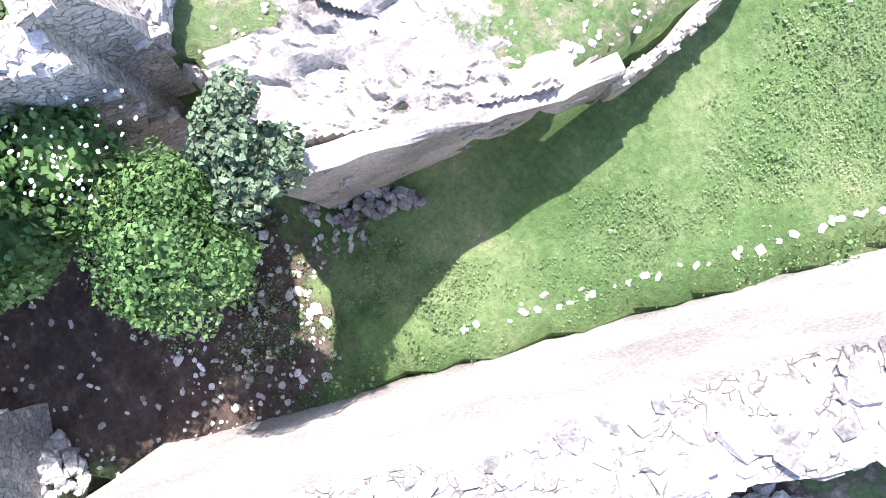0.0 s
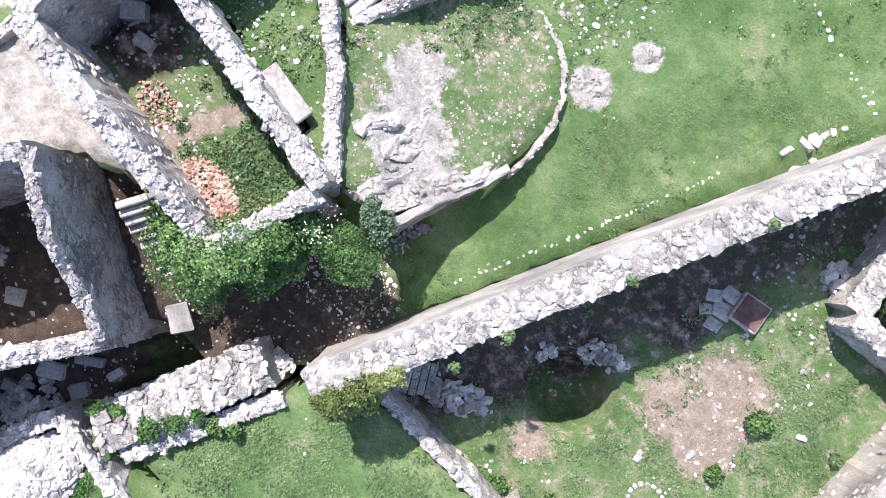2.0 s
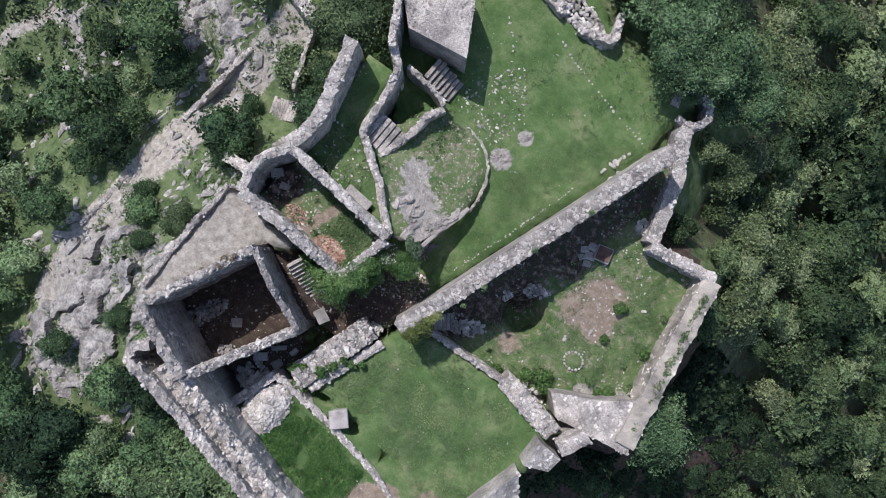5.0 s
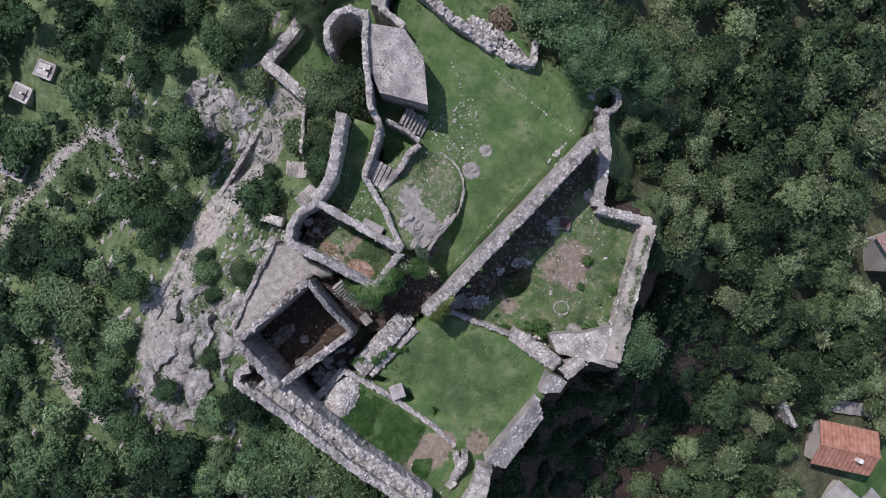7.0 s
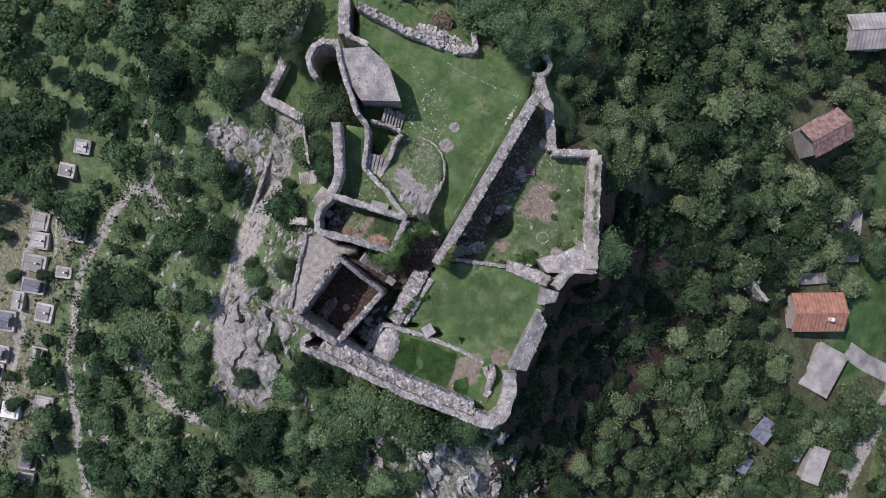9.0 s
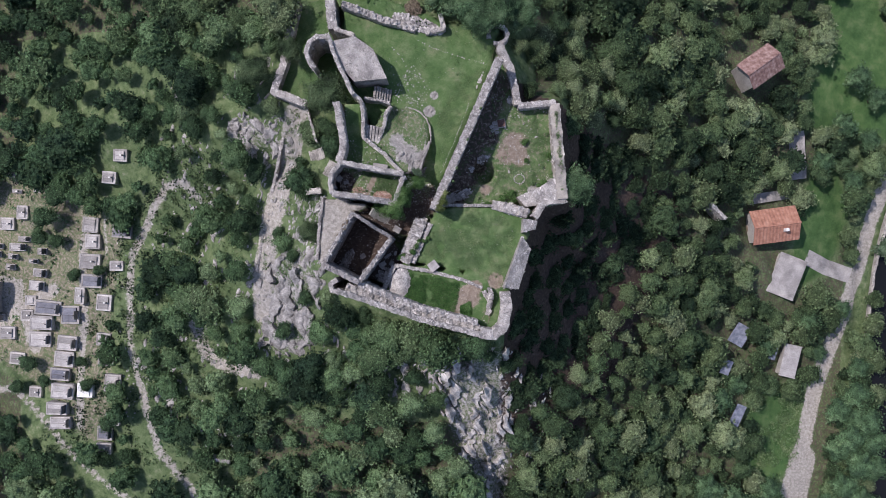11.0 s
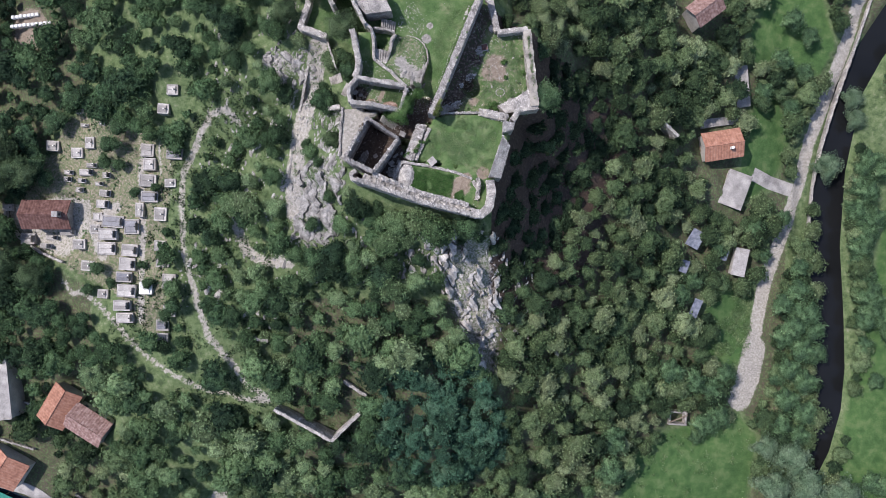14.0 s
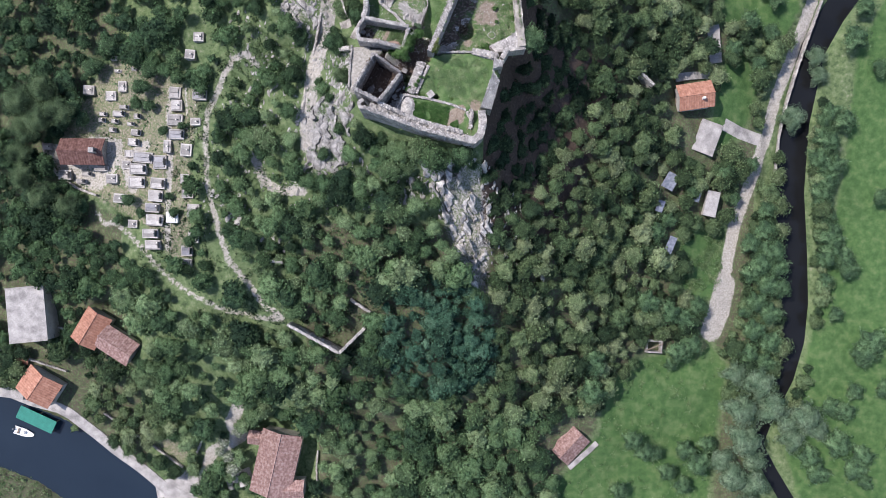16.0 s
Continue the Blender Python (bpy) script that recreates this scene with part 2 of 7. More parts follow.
def masonry(name, light, dark, joint, scale=5.5, plaster=0.0):
    """Rubble masonry: stones of differing tone with recessed mortar, stained at a larger scale; partly plastered over."""
    m = bpy.data.materials.new(name)
    m.use_nodes = True
    n, l = m.node_tree.nodes, m.node_tree.links
    bs = n["Principled BSDF"]
    bs.inputs["Roughness"].default_value, bs.inputs["Specular IOR Level"].default_value = 0.95, 0.15
    co = n.new("ShaderNodeTexCoord").outputs["Object"]
    warp = n.new("ShaderNodeTexNoise")
    warp.inputs["Scale"].default_value = 3.0
    l.new(co, warp.inputs["Vector"])
    mixv = n.new("ShaderNodeMix")
    mixv.data_type, mixv.blend_type = "RGBA", "LINEAR_LIGHT"
    mixv.inputs[0].default_value = 0.2
    l.new(co, mixv.inputs[6]), l.new(warp.outputs["Color"], mixv.inputs[7])
    cell, edge = n.new("ShaderNodeTexVoronoi"), n.new("ShaderNodeTexVoronoi")
    edge.feature = "DISTANCE_TO_EDGE"
    for v in (cell, edge):
        v.inputs["Scale"].default_value = scale
        l.new(mixv.outputs[2], v.inputs["Vector"])
    tone = n.new("ShaderNodeSeparateColor")
    l.new(cell.outputs["Color"], tone.inputs[0])
    stone = n.new("ShaderNodeMix")
    stone.data_type = "RGBA"
    stone.inputs[6].default_value, stone.inputs[7].default_value = (*dark, 1), (*light, 1)
    l.new(tone.outputs[0], stone.inputs[0])
    gap = n.new("ShaderNodeMapRange")
    gap.inputs["From Min"].default_value, gap.inputs["From Max"].default_value = 0.005, 0.06
    l.new(edge.outputs["Distance"], gap.inputs["Value"])
    laid = n.new("ShaderNodeMix")
    laid.data_type = "RGBA"
    laid.inputs[6].default_value = (*joint, 1)
    l.new(gap.outputs[0], laid.inputs[0]), l.new(stone.outputs[2], laid.inputs[7])
    stain, fine = n.new("ShaderNodeTexNoise"), n.new("ShaderNodeTexNoise")
    stain.inputs["Scale"].default_value, stain.inputs["Detail"].default_value = 0.7, 8
    fine.inputs["Scale"].default_value, fine.inputs["Detail"].default_value = 22, 6
    for t in (stain, fine):
        l.new(co, t.inputs["Vector"])
    skin = n.new("ShaderNodeMapRange")
    skin.inputs["From Min"].default_value, skin.inputs["From Max"].default_value = 0.62 - plaster * 0.35, 0.72 - plaster * 0.35
    l.new(stain.outputs["Fac"], skin.inputs["Value"])
    over = n.new("ShaderNodeMix")
    over.data_type = "RGBA"
    over.inputs[7].default_value = (*[0.5 * (a + b) for a, b in zip(light, dark)], 1)
    l.new(skin.outputs[0], over.inputs[0]), l.new(laid.outputs[2], over.inputs[6])
    worn = n.new("ShaderNodeValToRGB")
    worn.color_ramp.elements[0].position, worn.color_ramp.elements[0].color = 0.34, (0.46, 0.455, 0.46, 1)
    worn.color_ramp.elements[1].position, worn.color_ramp.elements[1].color = 0.68, (1.15, 1.13, 1.1, 1)
    l.new(stain.outputs["Fac"], worn.inputs["Fac"])
    grit = n.new("ShaderNodeValToRGB")
    grit.color_ramp.elements[0].position, grit.color_ramp.elements[0].color = 0.3, (0.6, 0.6, 0.6, 1)
    grit.color_ramp.elements[1].position, grit.color_ramp.elements[1].color = 0.7, (1.25, 1.25, 1.25, 1)
    l.new(fine.outputs["Fac"], grit.inputs["Fac"])
    out = over.outputs[2]
    for tint in (worn, grit):
        x = n.new("ShaderNodeMix")
        x.data_type, x.blend_type = "RGBA", "MULTIPLY"
        x.inputs[0].default_value = 0.85
        l.new(out, x.inputs[6]), l.new(tint.outputs["Color"], x.inputs[7])
        out = x.outputs[2]
    l.new(out, bs.inputs["Base Color"])
    b1, b2 = n.new("ShaderNodeBump"), n.new("ShaderNodeBump")
    b1.inputs["Strength"].default_value, b1.inputs["Distance"].default_value = 0.6, 0.05
    b2.inputs["Strength"].default_value, b2.inputs["Distance"].default_value = 0.6, 0.02
    bare = n.new("ShaderNodeMath")  # no joints where plaster lies over them
    bare.operation = "MAXIMUM"
    l.new(gap.outputs[0], bare.inputs[0]), l.new(skin.outputs[0], bare.inputs[1])
    l.new(bare.outputs[0], b1.inputs["Height"]), l.new(fine.outputs["Fac"], b2.inputs["Height"])
    l.new(b1.outputs["Normal"], b2.inputs["Normal"]), l.new(b2.outputs["Normal"], bs.inputs["Normal"])
    return m


MORTAR = masonry("rubble_masonry", (0.60, 0.573, 0.54), (0.42, 0.40, 0.377), (0.27, 0.255, 0.24), 8.5)
SMOOTH = masonry("worn_wall_mortar", (0.46, 0.443, 0.417), (0.35, 0.336, 0.315), (0.30, 0.285, 0.265), 7.0, 1.9)
PLASTER = masonry("plastered_masonry", (0.52, 0.50, 0.485), (0.24, 0.23, 0.225), (0.14, 0.13, 0.13), 5.5, 0.35)
WALK = masonry("worn_wall_walk", (0.46, 0.435, 0.39), (0.33, 0.31, 0.275), (0.24, 0.225, 0.2), 5.0, 0.9)
BEDDING = masonry("dark_bedding_mortar", (0.40, 0.38, 0.36), (0.27, 0.256, 0.24), (0.17, 0.16, 0.15), 8.0, 0.3)
LEDGE = masonry("smooth_white_rock", (0.44, 0.423, 0.40), (0.31, 0.297, 0.28), (0.26, 0.246, 0.23), 1.6, 1.9)
EARTH = earth()


def water(name, deep, light):
    m = bpy.data.materials.new(name)
    m.use_nodes = True
    n, l = m.node_tree.nodes, m.node_tree.links
    bs = n["Principled BSDF"]
    bs.inputs["Roughness"].default_value, bs.inputs["IOR"].default_value = 0.08, 1.33
    co = n.new("ShaderNodeTexCoord").outputs["Object"]
    a = n.new("ShaderNodeTexNoise")
    a.inputs["Scale"].default_value = 0.12
    l.new(co, a.inputs["Vector"])
    r = n.new("ShaderNodeValToRGB")
    r.color_ramp.elements[0].color, r.color_ramp.elements[1].color = (*deep, 1), (*light, 1)
    l.new(a.outputs["Fac"], r.inputs["Fac"])
    l.new(r.outputs["Color"], bs.inputs["Base Color"])
    w = n.new("ShaderNodeTexNoise")
    w.inputs["Scale"].default_value = 3
    l.new(co, w.inputs["Vector"])
    bp = n.new("ShaderNodeBump")
    bp.inputs["Strength"].default_value, bp.inputs["Distance"].default_value = 0.08, 0.05
    l.new(w.outputs["Fac"], bp.inputs["Height"])
    l.new(bp.outputs["Normal"], bs.inputs["Normal"])
    return m


WATER = water("river_water", (0.007, 0.008, 0.009), (0.014, 0.015, 0.016))
# the sky's reflection is put into the lake's bluer base colour
LAKE_WATER = water("lake_water", (0.012, 0.021, 0.034), (0.018, 0.030, 0.046))


# ---- helpers of this place ----
def solid(name, verts, faces, mat, parent=None, label="", smooth=False):
    me = bpy.data.meshes.new(name)
    me.from_pydata([tuple(map(float, v)) for v in verts], [], [tuple(map(int, f)) for f in faces])
    me.materials.append(mat)
    me.update()
    if smooth:
        me.polygons.foreach_set("use_smooth", np.ones(len(me.polygons), bool))
    ob = new(name, me)
    if parent:
        ob.parent = parent
    return tagged(ob, label)


def fast(name, verts, faces, mat, parent=None, smooth=False):
    """The same for large arrays whose faces all have as many corners."""
    verts, faces = np.asarray(verts, np.float32), np.asarray(faces, np.int32)
    me = bpy.data.meshes.new(name)
    k = faces.shape[1]
    me.vertices.add(len(verts)), me.loops.add(faces.size), me.polygons.add(len(faces))
    me.vertices.foreach_set("co", verts.ravel())
    me.loops.foreach_set("vertex_index", faces.ravel())
    me.polygons.foreach_set("loop_start", np.arange(0, faces.size, k, dtype=np.int32))
    me.update(calc_edges=True)
    me.validate()
    me.polygons.foreach_set("use_smooth", np.full(len(me.polygons), smooth))
    me.materials.append(mat)
    ob = new(name, me)
    if parent:
        ob.parent = parent
    return ob


def part(name, bm, mat, parent, label=""):
    me = bpy.data.meshes.new(name)
    bm.to_mesh(me)
    bm.free()
    me.materials.append(mat)
    ob = new(name, me)
    ob.parent = parent
    return tagged(ob, label)


def box_bm(lo, hi, bevel=0.0, turn=0.0, at=(0, 0, 0)):
    bm = bmesh.new()
    bmesh.ops.create_cube(bm, size=1)
    size = Vector(hi) - Vector(lo)
    mid = (Vector(hi) + Vector(lo)) / 2
    for v in bm.verts:
        v.co = Vector((v.co.x * size.x, v.co.y * size.y, v.co.z * size.z)) + mid
    if bevel:
        bmesh.ops.bevel(bm, geom=bm.edges[:], offset=bevel, segments=1, affect="EDGES")
    bm.transform(pose(*at, 0, 0, turn))
    return bm


def thing(name, m, label, category, group="", kind=""):
    ob = new(name)
    ob.empty_display_size = 0.2
    ob.matrix_basis = m
    return tagged(ob, label, category, group, kind)


RNG = np.random.default_rng(7)
_ico = bmesh.new()
bmesh.ops.create_icosphere(_ico, subdivisions=1, radius=1)
ICO_V, ICO_F = np.array([v.co[:] for v in _ico.verts]), np.array([[v.index for v in f.verts] for f in _ico.faces])
_ico.free()
ICO_V = np.sign(ICO_V) * np.abs(ICO_V) ** 0.6  # squarer than a ball


def turns(count, tilt=0.25):
    """Random rotations about the upright, with a little tilt."""
    a, b, c = RNG.uniform(0, 2 * np.pi, count), RNG.normal(0, tilt, count), RNG.normal(0, tilt, count)
    ca, sa, cb, sb, cc, sc = np.cos(a), np.sin(a), np.cos(b), np.sin(b), np.cos(c), np.sin(c)
    z = np.zeros(count)
    o = np.ones(count)
    rz = np.stack([ca, -sa, z, sa, ca, z, z, z, o], -1).reshape(-1, 3, 3)
    rx = np.stack([o, z, z, z, cb, -sb, z, sb, cb], -1).reshape(-1, 3, 3)
    ry = np.stack([cc, z, sc, z, o, z, -sc, z, cc], -1).reshape(-1, 3, 3)
    return rz @ rx @ ry


BLOCK_V = np.array([(x, y, z) for z in (-1, 1) for y in (-1, 1) for x in (-1, 1)], float) * (0.86, 0.86, 0.8)
BLOCK_F = np.array([(0, 3, 1), (0, 2, 3), (4, 5, 7), (4, 7, 6), (0, 1, 5), (0, 5, 4), (2, 7, 3), (2, 6, 7), (0, 6, 2), (0, 4, 6), (1, 3, 7), (1, 7, 5)])


def blocks(points, sizes, flat, rot):
    """The same for split, angular wall stones."""
    k = len(points)
    shape = BLOCK_V[None] + RNG.uniform(-0.17, 0.17, (k, 8, 3))
    shape[:, 4:, :2] *= RNG.uniform(0.6, 0.9, (k, 1, 1))
    dims = np.asarray(sizes)[:, None] * np.stack([RNG.uniform(0.8, 1.4, k), RNG.uniform(0.6, 1.0, k), RNG.uniform(0.7, 1.2, k) * flat], -1)
    v = (shape * dims[:, None, :]) @ np.transpose(rot, (0, 2, 1)) + np.asarray(points)[:, None, :]
    f = BLOCK_F[None] + (np.arange(k) * 8)[:, None, None]
    return v.reshape(-1, 3), f.reshape(-1, 3)


def stones(points, sizes, flat=0.6, tilt=0.2, rot=None):
    """Vertices and faces of rough stones at those points."""
    points, sizes = np.asarray(points, float), np.asarray(sizes, float)
    k = len(points)
    shape = ICO_V[None] * (1 + RNG.uniform(-0.22, 0.22, (k, len(ICO_V), 1)))
    dims = sizes[:, None] * np.stack([RNG.uniform(0.8, 1.35, k), RNG.uniform(0.65, 1.0, k), RNG.uniform(0.8, 1.1, k) * flat], -1)
    v = (shape * dims[:, None, :]) @ np.transpose(turns(k, tilt) if rot is None else rot, (0, 2, 1)) + points[:, None, :]
    f = ICO_F[None] + (np.arange(k) * len(ICO_V))[:, None, None]
    return v.reshape(-1, 3), f.reshape(-1, 3)


FOOT = [(7, 16.5), (9, 12), (9.8, 7.4), (14.2, 8), (15.6, -3.9), (12.2, -4.6), (11.2, -9), (9.2, -14.5), (8.7, -18.5), (7.2, -20.2), (5.5, -19.9),
        (-11.2, -15.6), (-13.4, -12), (-13, -4.2), (-11.4, -0.5), (-11.2, 6), (-16, 7.2), (-20.2, 8.5), (-17.6, 19.6), (-8, 22), (1, 16.8)]
REACH = (0, 4, 10, 20, 35, 55, 80, 120, 200)
FALL = {0: (-3, -10, -17, -24, -34, -39.3, -40, -40, -40), 45: (-2, -7, -13, -19, -28, -37, -40, -40, -40),
        90: (-1, -3, -6, -10, -16, -24, -32, -38, -40), 135: (-5, -6, -8, -12, -18, -24, -30, -35, -38),
        180: (-4, -5.5, -8.5, -14.5, -20, -25, -30, -36, -40), 225: (-4, -6, -8.5, -13, -18.5, -24.5, -38, -40, -40),
        270: (-3, -6, -9, -12.5, -15.5, -32, -40, -40, -40), 315: (-3, -9, -15, -21, -32, -38.8, -40, -40, -40)}


def inside(poly, X, Y):
    res = np.zeros(np.shape(X), bool)
    for (x0, y0), (x1, y1) in zip(poly, poly[1:] + poly[:1]):
        if y0 != y1:
            res ^= ((Y > y0) != (Y > y1)) & (X < x0 + (Y - y0) * (x1 - x0) / (y1 - y0))
    return res


def off(line, X, Y, closed=False):
    """Distance from a line of corners."""
    best = np.full(np.shape(X), 1e9)
    ends = line[1:] + (line[:1] if closed else [])
    for (x0, y0), (x1, y1) in zip(line, ends):
        dx, dy = x1 - x0, y1 - y0
        s = np.clip(((X - x0) * dx + (Y - y0) * dy) / (dx * dx + dy * dy + 1e-9), 0, 1)
        best = np.minimum(best, np.hypot(X - x0 - s * dx, Y - y0 - s * dy))
    return best


_lattice = np.random.default_rng(11).uniform(-1, 1, (128, 128))


def patch(X, Y, size, octaves=3):
    """Smooth random patches of about that size, from -1 to 1."""
    total, weight = 0.0, 0.0
    for o in range(octaves):
        u, v = np.asarray(X, float) * 2 ** o / size + 17.3 * o + 300, np.asarray(Y, float) * 2 ** o / size + 9.1 * o + 300
        i, j = np.floor(u).astype(int), np.floor(v).astype(int)
        f, g = u - i, v - j
        f, g = f * f * (3 - 2 * f), g * g * (3 - 2 * g)
        at = lambda a, b: _lattice[a % 128, b % 128]
        total = total + 0.6 ** o * ((at(i, j) * (1 - f) + at(i + 1, j) * f) * (1 - g) + (at(i, j + 1) * (1 - f) + at(i + 1, j + 1) * f) * g)
        weight += 0.6 ** o
    return total / weight * 1.7


def hill(X, Y):
    """The hill outside the walls: how it falls in eight directions."""
    X, Y = np.asarray(X, float), np.asarray(Y, float)
    d = np.where(inside(FOOT, X, Y), 0, off(FOOT, X, Y, True))
    a = np.degrees(np.arctan2(Y + 3, X + 1)) % 360
    k = (a // 45).astype(int)
    f = a / 45 - k
    rows = np.array([np.interp(d, REACH, FALL[45 * i]) for i in range(8)])
    pick = lambda i: np.take_along_axis(rows, (i % 8)[None], 0)[0]
    return pick(k) * (1 - f) + pick(k + 1) * f




# ---- the ground: one sheet ----
# levels inside the walls: (corners, height at its middle, slope in x, slope in y)
LEVELS = {
    "north_yard": ([(-12, 22), (1, 17), (7, 16.5), (6.2, 12.5), (-0.4, -5), (-3, -4.5), (-3.4, -1.4), (-9, 6), (-11, 8)], (-0.5, 0.0, 0.0)),
    "east_yard": ([(-0.4, -5), (6.2, 12.5), (9, 12), (9.8, 7.4), (14.2, 8), (15.6, -3.9), (11.2, -3.8), (7, -4.6)], (-1.5, -0.08, 0.06)),
    "south_yard": ([(-1.5, -9), (0.2, -5), (7, -4.6), (11.5, -5), (11, -9), (9, -15), (5.6, -12.8), (-3.2, -11.4)], (0.2, 0.0, 0.0)),
    "garden": ([(-3.6, -11.6), (5.6, -12.8), (9, -15), (8.6, -18.5), (6, -19.5), (-5.5, -16.6), (-5.2, -13.6)], (0.6, 0.0, 0.0)),
    "keep_floor": ([(-9.2, -6.3), (-4.9, -8.8), (-8.1, -13.8), (-12.4, -11.6)], (0.0, 0.0, 0.0)),
}
LEVELS.update({
    "annex_floor": ([(-4.9, -8.8), (-3.4, -11.4), (-5.4, -14), (-8.1, -13.8)], (-0.6, 0.0, 0.0)),
    "passage": ([(-4.6, -4.9), (-3.4, -1.7), (-1.8, -1.6), (-0.3, -2.0), (0.9, -3.2), (0.1, -5.1), (-2.2, -8.6), (-4.7, -8.7), (-6, -7.6)], (-0.86, 0.13, 0.03)),
    "stair_foot": ([(-9.2, -6.2), (-7.4, -5), (-3.6, -5.9), (-4.7, -8.7)], (0.4, -0.3, 0.0)),
    "rooms": ([(-10.8, -0.5), (-11.5, -4.1), (-4.4, -4.9), (-3.4, -1.5)], (2.0, 0.0, 0.0)),
})
LEVELS.update({
    "upper_terrace": ([(-10.7, -0.4), (-3.4, -1.4), (-8.3, 2.8), (-8.7, 6.6), (-11, 6.6)], (2.3, 0.0, 0.0)),
    "keep_terrace": ([(-13.1, -11.8), (-12.2, -11.9), (-9.2, -6), (-7.4, -5), (-11.4, -4.2), (-12.9, -4.2)], (2.9, 0.0, -0.24)),
    "apse": ([(-3.4, -1.4), (-2.1, -0.9), (-1, 1.8), (-0.7, 3.6), (-1.2, 5.2), (-2.8, 6.8), (-5.6, 7.2), (-8.2, 2.8)], (0.8, -0.18, -0.3)),
    "west_ward": ([(-11.2, 6.2), (-16, 7.4), (-20, 8.7), (-17.6, 19.4), (-12.5, 21), (-12.2, 12)], (-4.0, 0.0, 0.0)),
})
HIGH_STREET = [(-17.6, 6.5), (-18.3, 3), (-19.8, -3), (-21, -8), (-21.8, -13), (-22, -19)]
LOW_PATH = [(-66.7, -30.5), (-65.3, -33.0), (-63, -32.4), (-60.7, -34.2), (-57.3, -37.3), (-54, -41), (-50.6, -44.2), (-48, -45.8), (-40, -49.5), (-34, -50.5), (-28.2, -51)]
MID_PATH = [(-28.2, -50.5), (-32, -48), (-34.8, -44), (-38.6, -39.6), (-40.8, -34), (-42.3, -27), (-43.1, -17), (-42.3, -11), (-39, -6), (-37.2, -2.4), (-34, -1.8), (-32, -4)]
SCREE = [(-32.5, -21), (-31, -25), (-28.3, -26.6), (-23, -27)]
ROAD = [(84, 26), (82, 18), (78.3, 7), (74.2, -3), (72.2, -11.5), (68.6, -21.4), (65.2, -31), (63.3, -41), (62, -48)]
ROAD_END = [(63.2, -44), (62, -50), (60.4, -54)]
GRAVES = [(-76, -16), (-65, -1), (-59, 0), (-49, -4.5), (-43.5, -8), (-45.5, -22), (-46, -41), (-52, -39.5), (-57, -33.5), (-63.5, -30), (-73.5, -25.5)]
RIVER = [(118, 60), (104, 40), (87, 15.5), (82.6, 7.5), (79.0, -8.5), (77.9, -23.5), (78.6, -37.2), (79.0, -48), (78.9, -56), (77.3, -64), (72.9, -73.9), (71.1, -79), (74.2, -84.8), (78.5, -92), (90, -112), (112, -150)]
RIVER_WIDE = [3.4, 3.2, 2.6, 2.6, 2.9, 3.0, 3.1, 3.0, 2.4, 1.8, 1.4, 1.3, 1.3, 1.4, 1.8, 2.0]
QUAY = [(-96, -68), (-93, -68.7), (-86.9, -71.0), (-80.6, -72.3), (-78, -73.6), (-72.5, -78), (-68, -81.7), (-63.5, -84.7), (-57.8, -89.3), (-50, -93)]
PLOT = [(-60.5, -77.8), (-57, -76.6), (-50.8, -80.3), (-53.3, -85.0), (-60.3, -80.3)]
YARD_LANE = [(-39.5, -69.5), (-41.4, -73.5), (-40.5, -77.5), (-46.8, -80.9), (-49, -87.2), (-55.3, -88), (-58, -90)]
CHAPEL_YARD = [(-79, -17), (-78.3, -19.6), (-75.4, -22.9), (-71.6, -25.4), (-66.6, -26.8), (-63.5, -24.2), (-60.5, -20.6), (-61.1, -15.9), (-66, -15.2)]
LAKE = [(-125, -62), (-93, -71), (-80.5, -76), (-74, -80), (-62, -88.5), (-56, -95), (-56, -112), (-70, -104), (-80, -93), (-86, -89), (-94, -86), (-125, -80)]
MEADOW_S = [(37, -66), (44, -60.5), (60, -57), (64, -62), (62, -74), (60, -92), (20, -110), (26, -88), (30, -84), (36, -76)]
MEADOW_M = [(52.5, -33), (63, -31), (62, -43.5), (58, -50), (53, -45)]
MEADOW_E = [(92, 8), (89, -20), (84, -45), (80.5, -66), (76, -76), (80, -90), (100, -130), (260, -140), (260, 60), (110, 40)]
MEADOW_N = [(60, 12), (76, 10), (79, 16), (72, 40), (64, 34)]
HOUSE_LAWN = [(58, -16), (66, -12), (70, -2), (66, 8), (61, 2)]
CLIFF = [(-2.0, -21.8), (9.4, -21.8), (11.2, -33), (11.8, -47), (8.8, -46), (4.6, -39), (2.0, -34), (0.5, -27)]
ROCK_W = [(-22, -14), (-17, -9), (-14, -13), (-14.5, -20), (-16.5, -24.5), (-22, -24)]
ROCK_N = [(-27, 2.5), (-20.5, 1.5), (-20, 6), (-26.5, 6.5)]
WATER_Z = -41.0
EARTH_SPOTS = [(9.4, 2.9, 1.5), (8.6, 1.8, 1.3), (10.1, 1.4, 1.0), (4.2, -15.4, 1.3), (3.2, -16.6, 0.9), (5.0, -14.2, 0.8), (7.4, -13.4, 0.9), (6.0, -2.6, 0.6)]
PADS = [(-32.3, -82.3, 8.5, -37.6), (-83.6, -51.5, 6.0, -33.0), (-66.5, -55.5, 6.5, -31.5)]
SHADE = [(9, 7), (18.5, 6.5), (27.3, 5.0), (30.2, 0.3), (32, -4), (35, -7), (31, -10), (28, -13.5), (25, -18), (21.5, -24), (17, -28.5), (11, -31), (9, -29)]


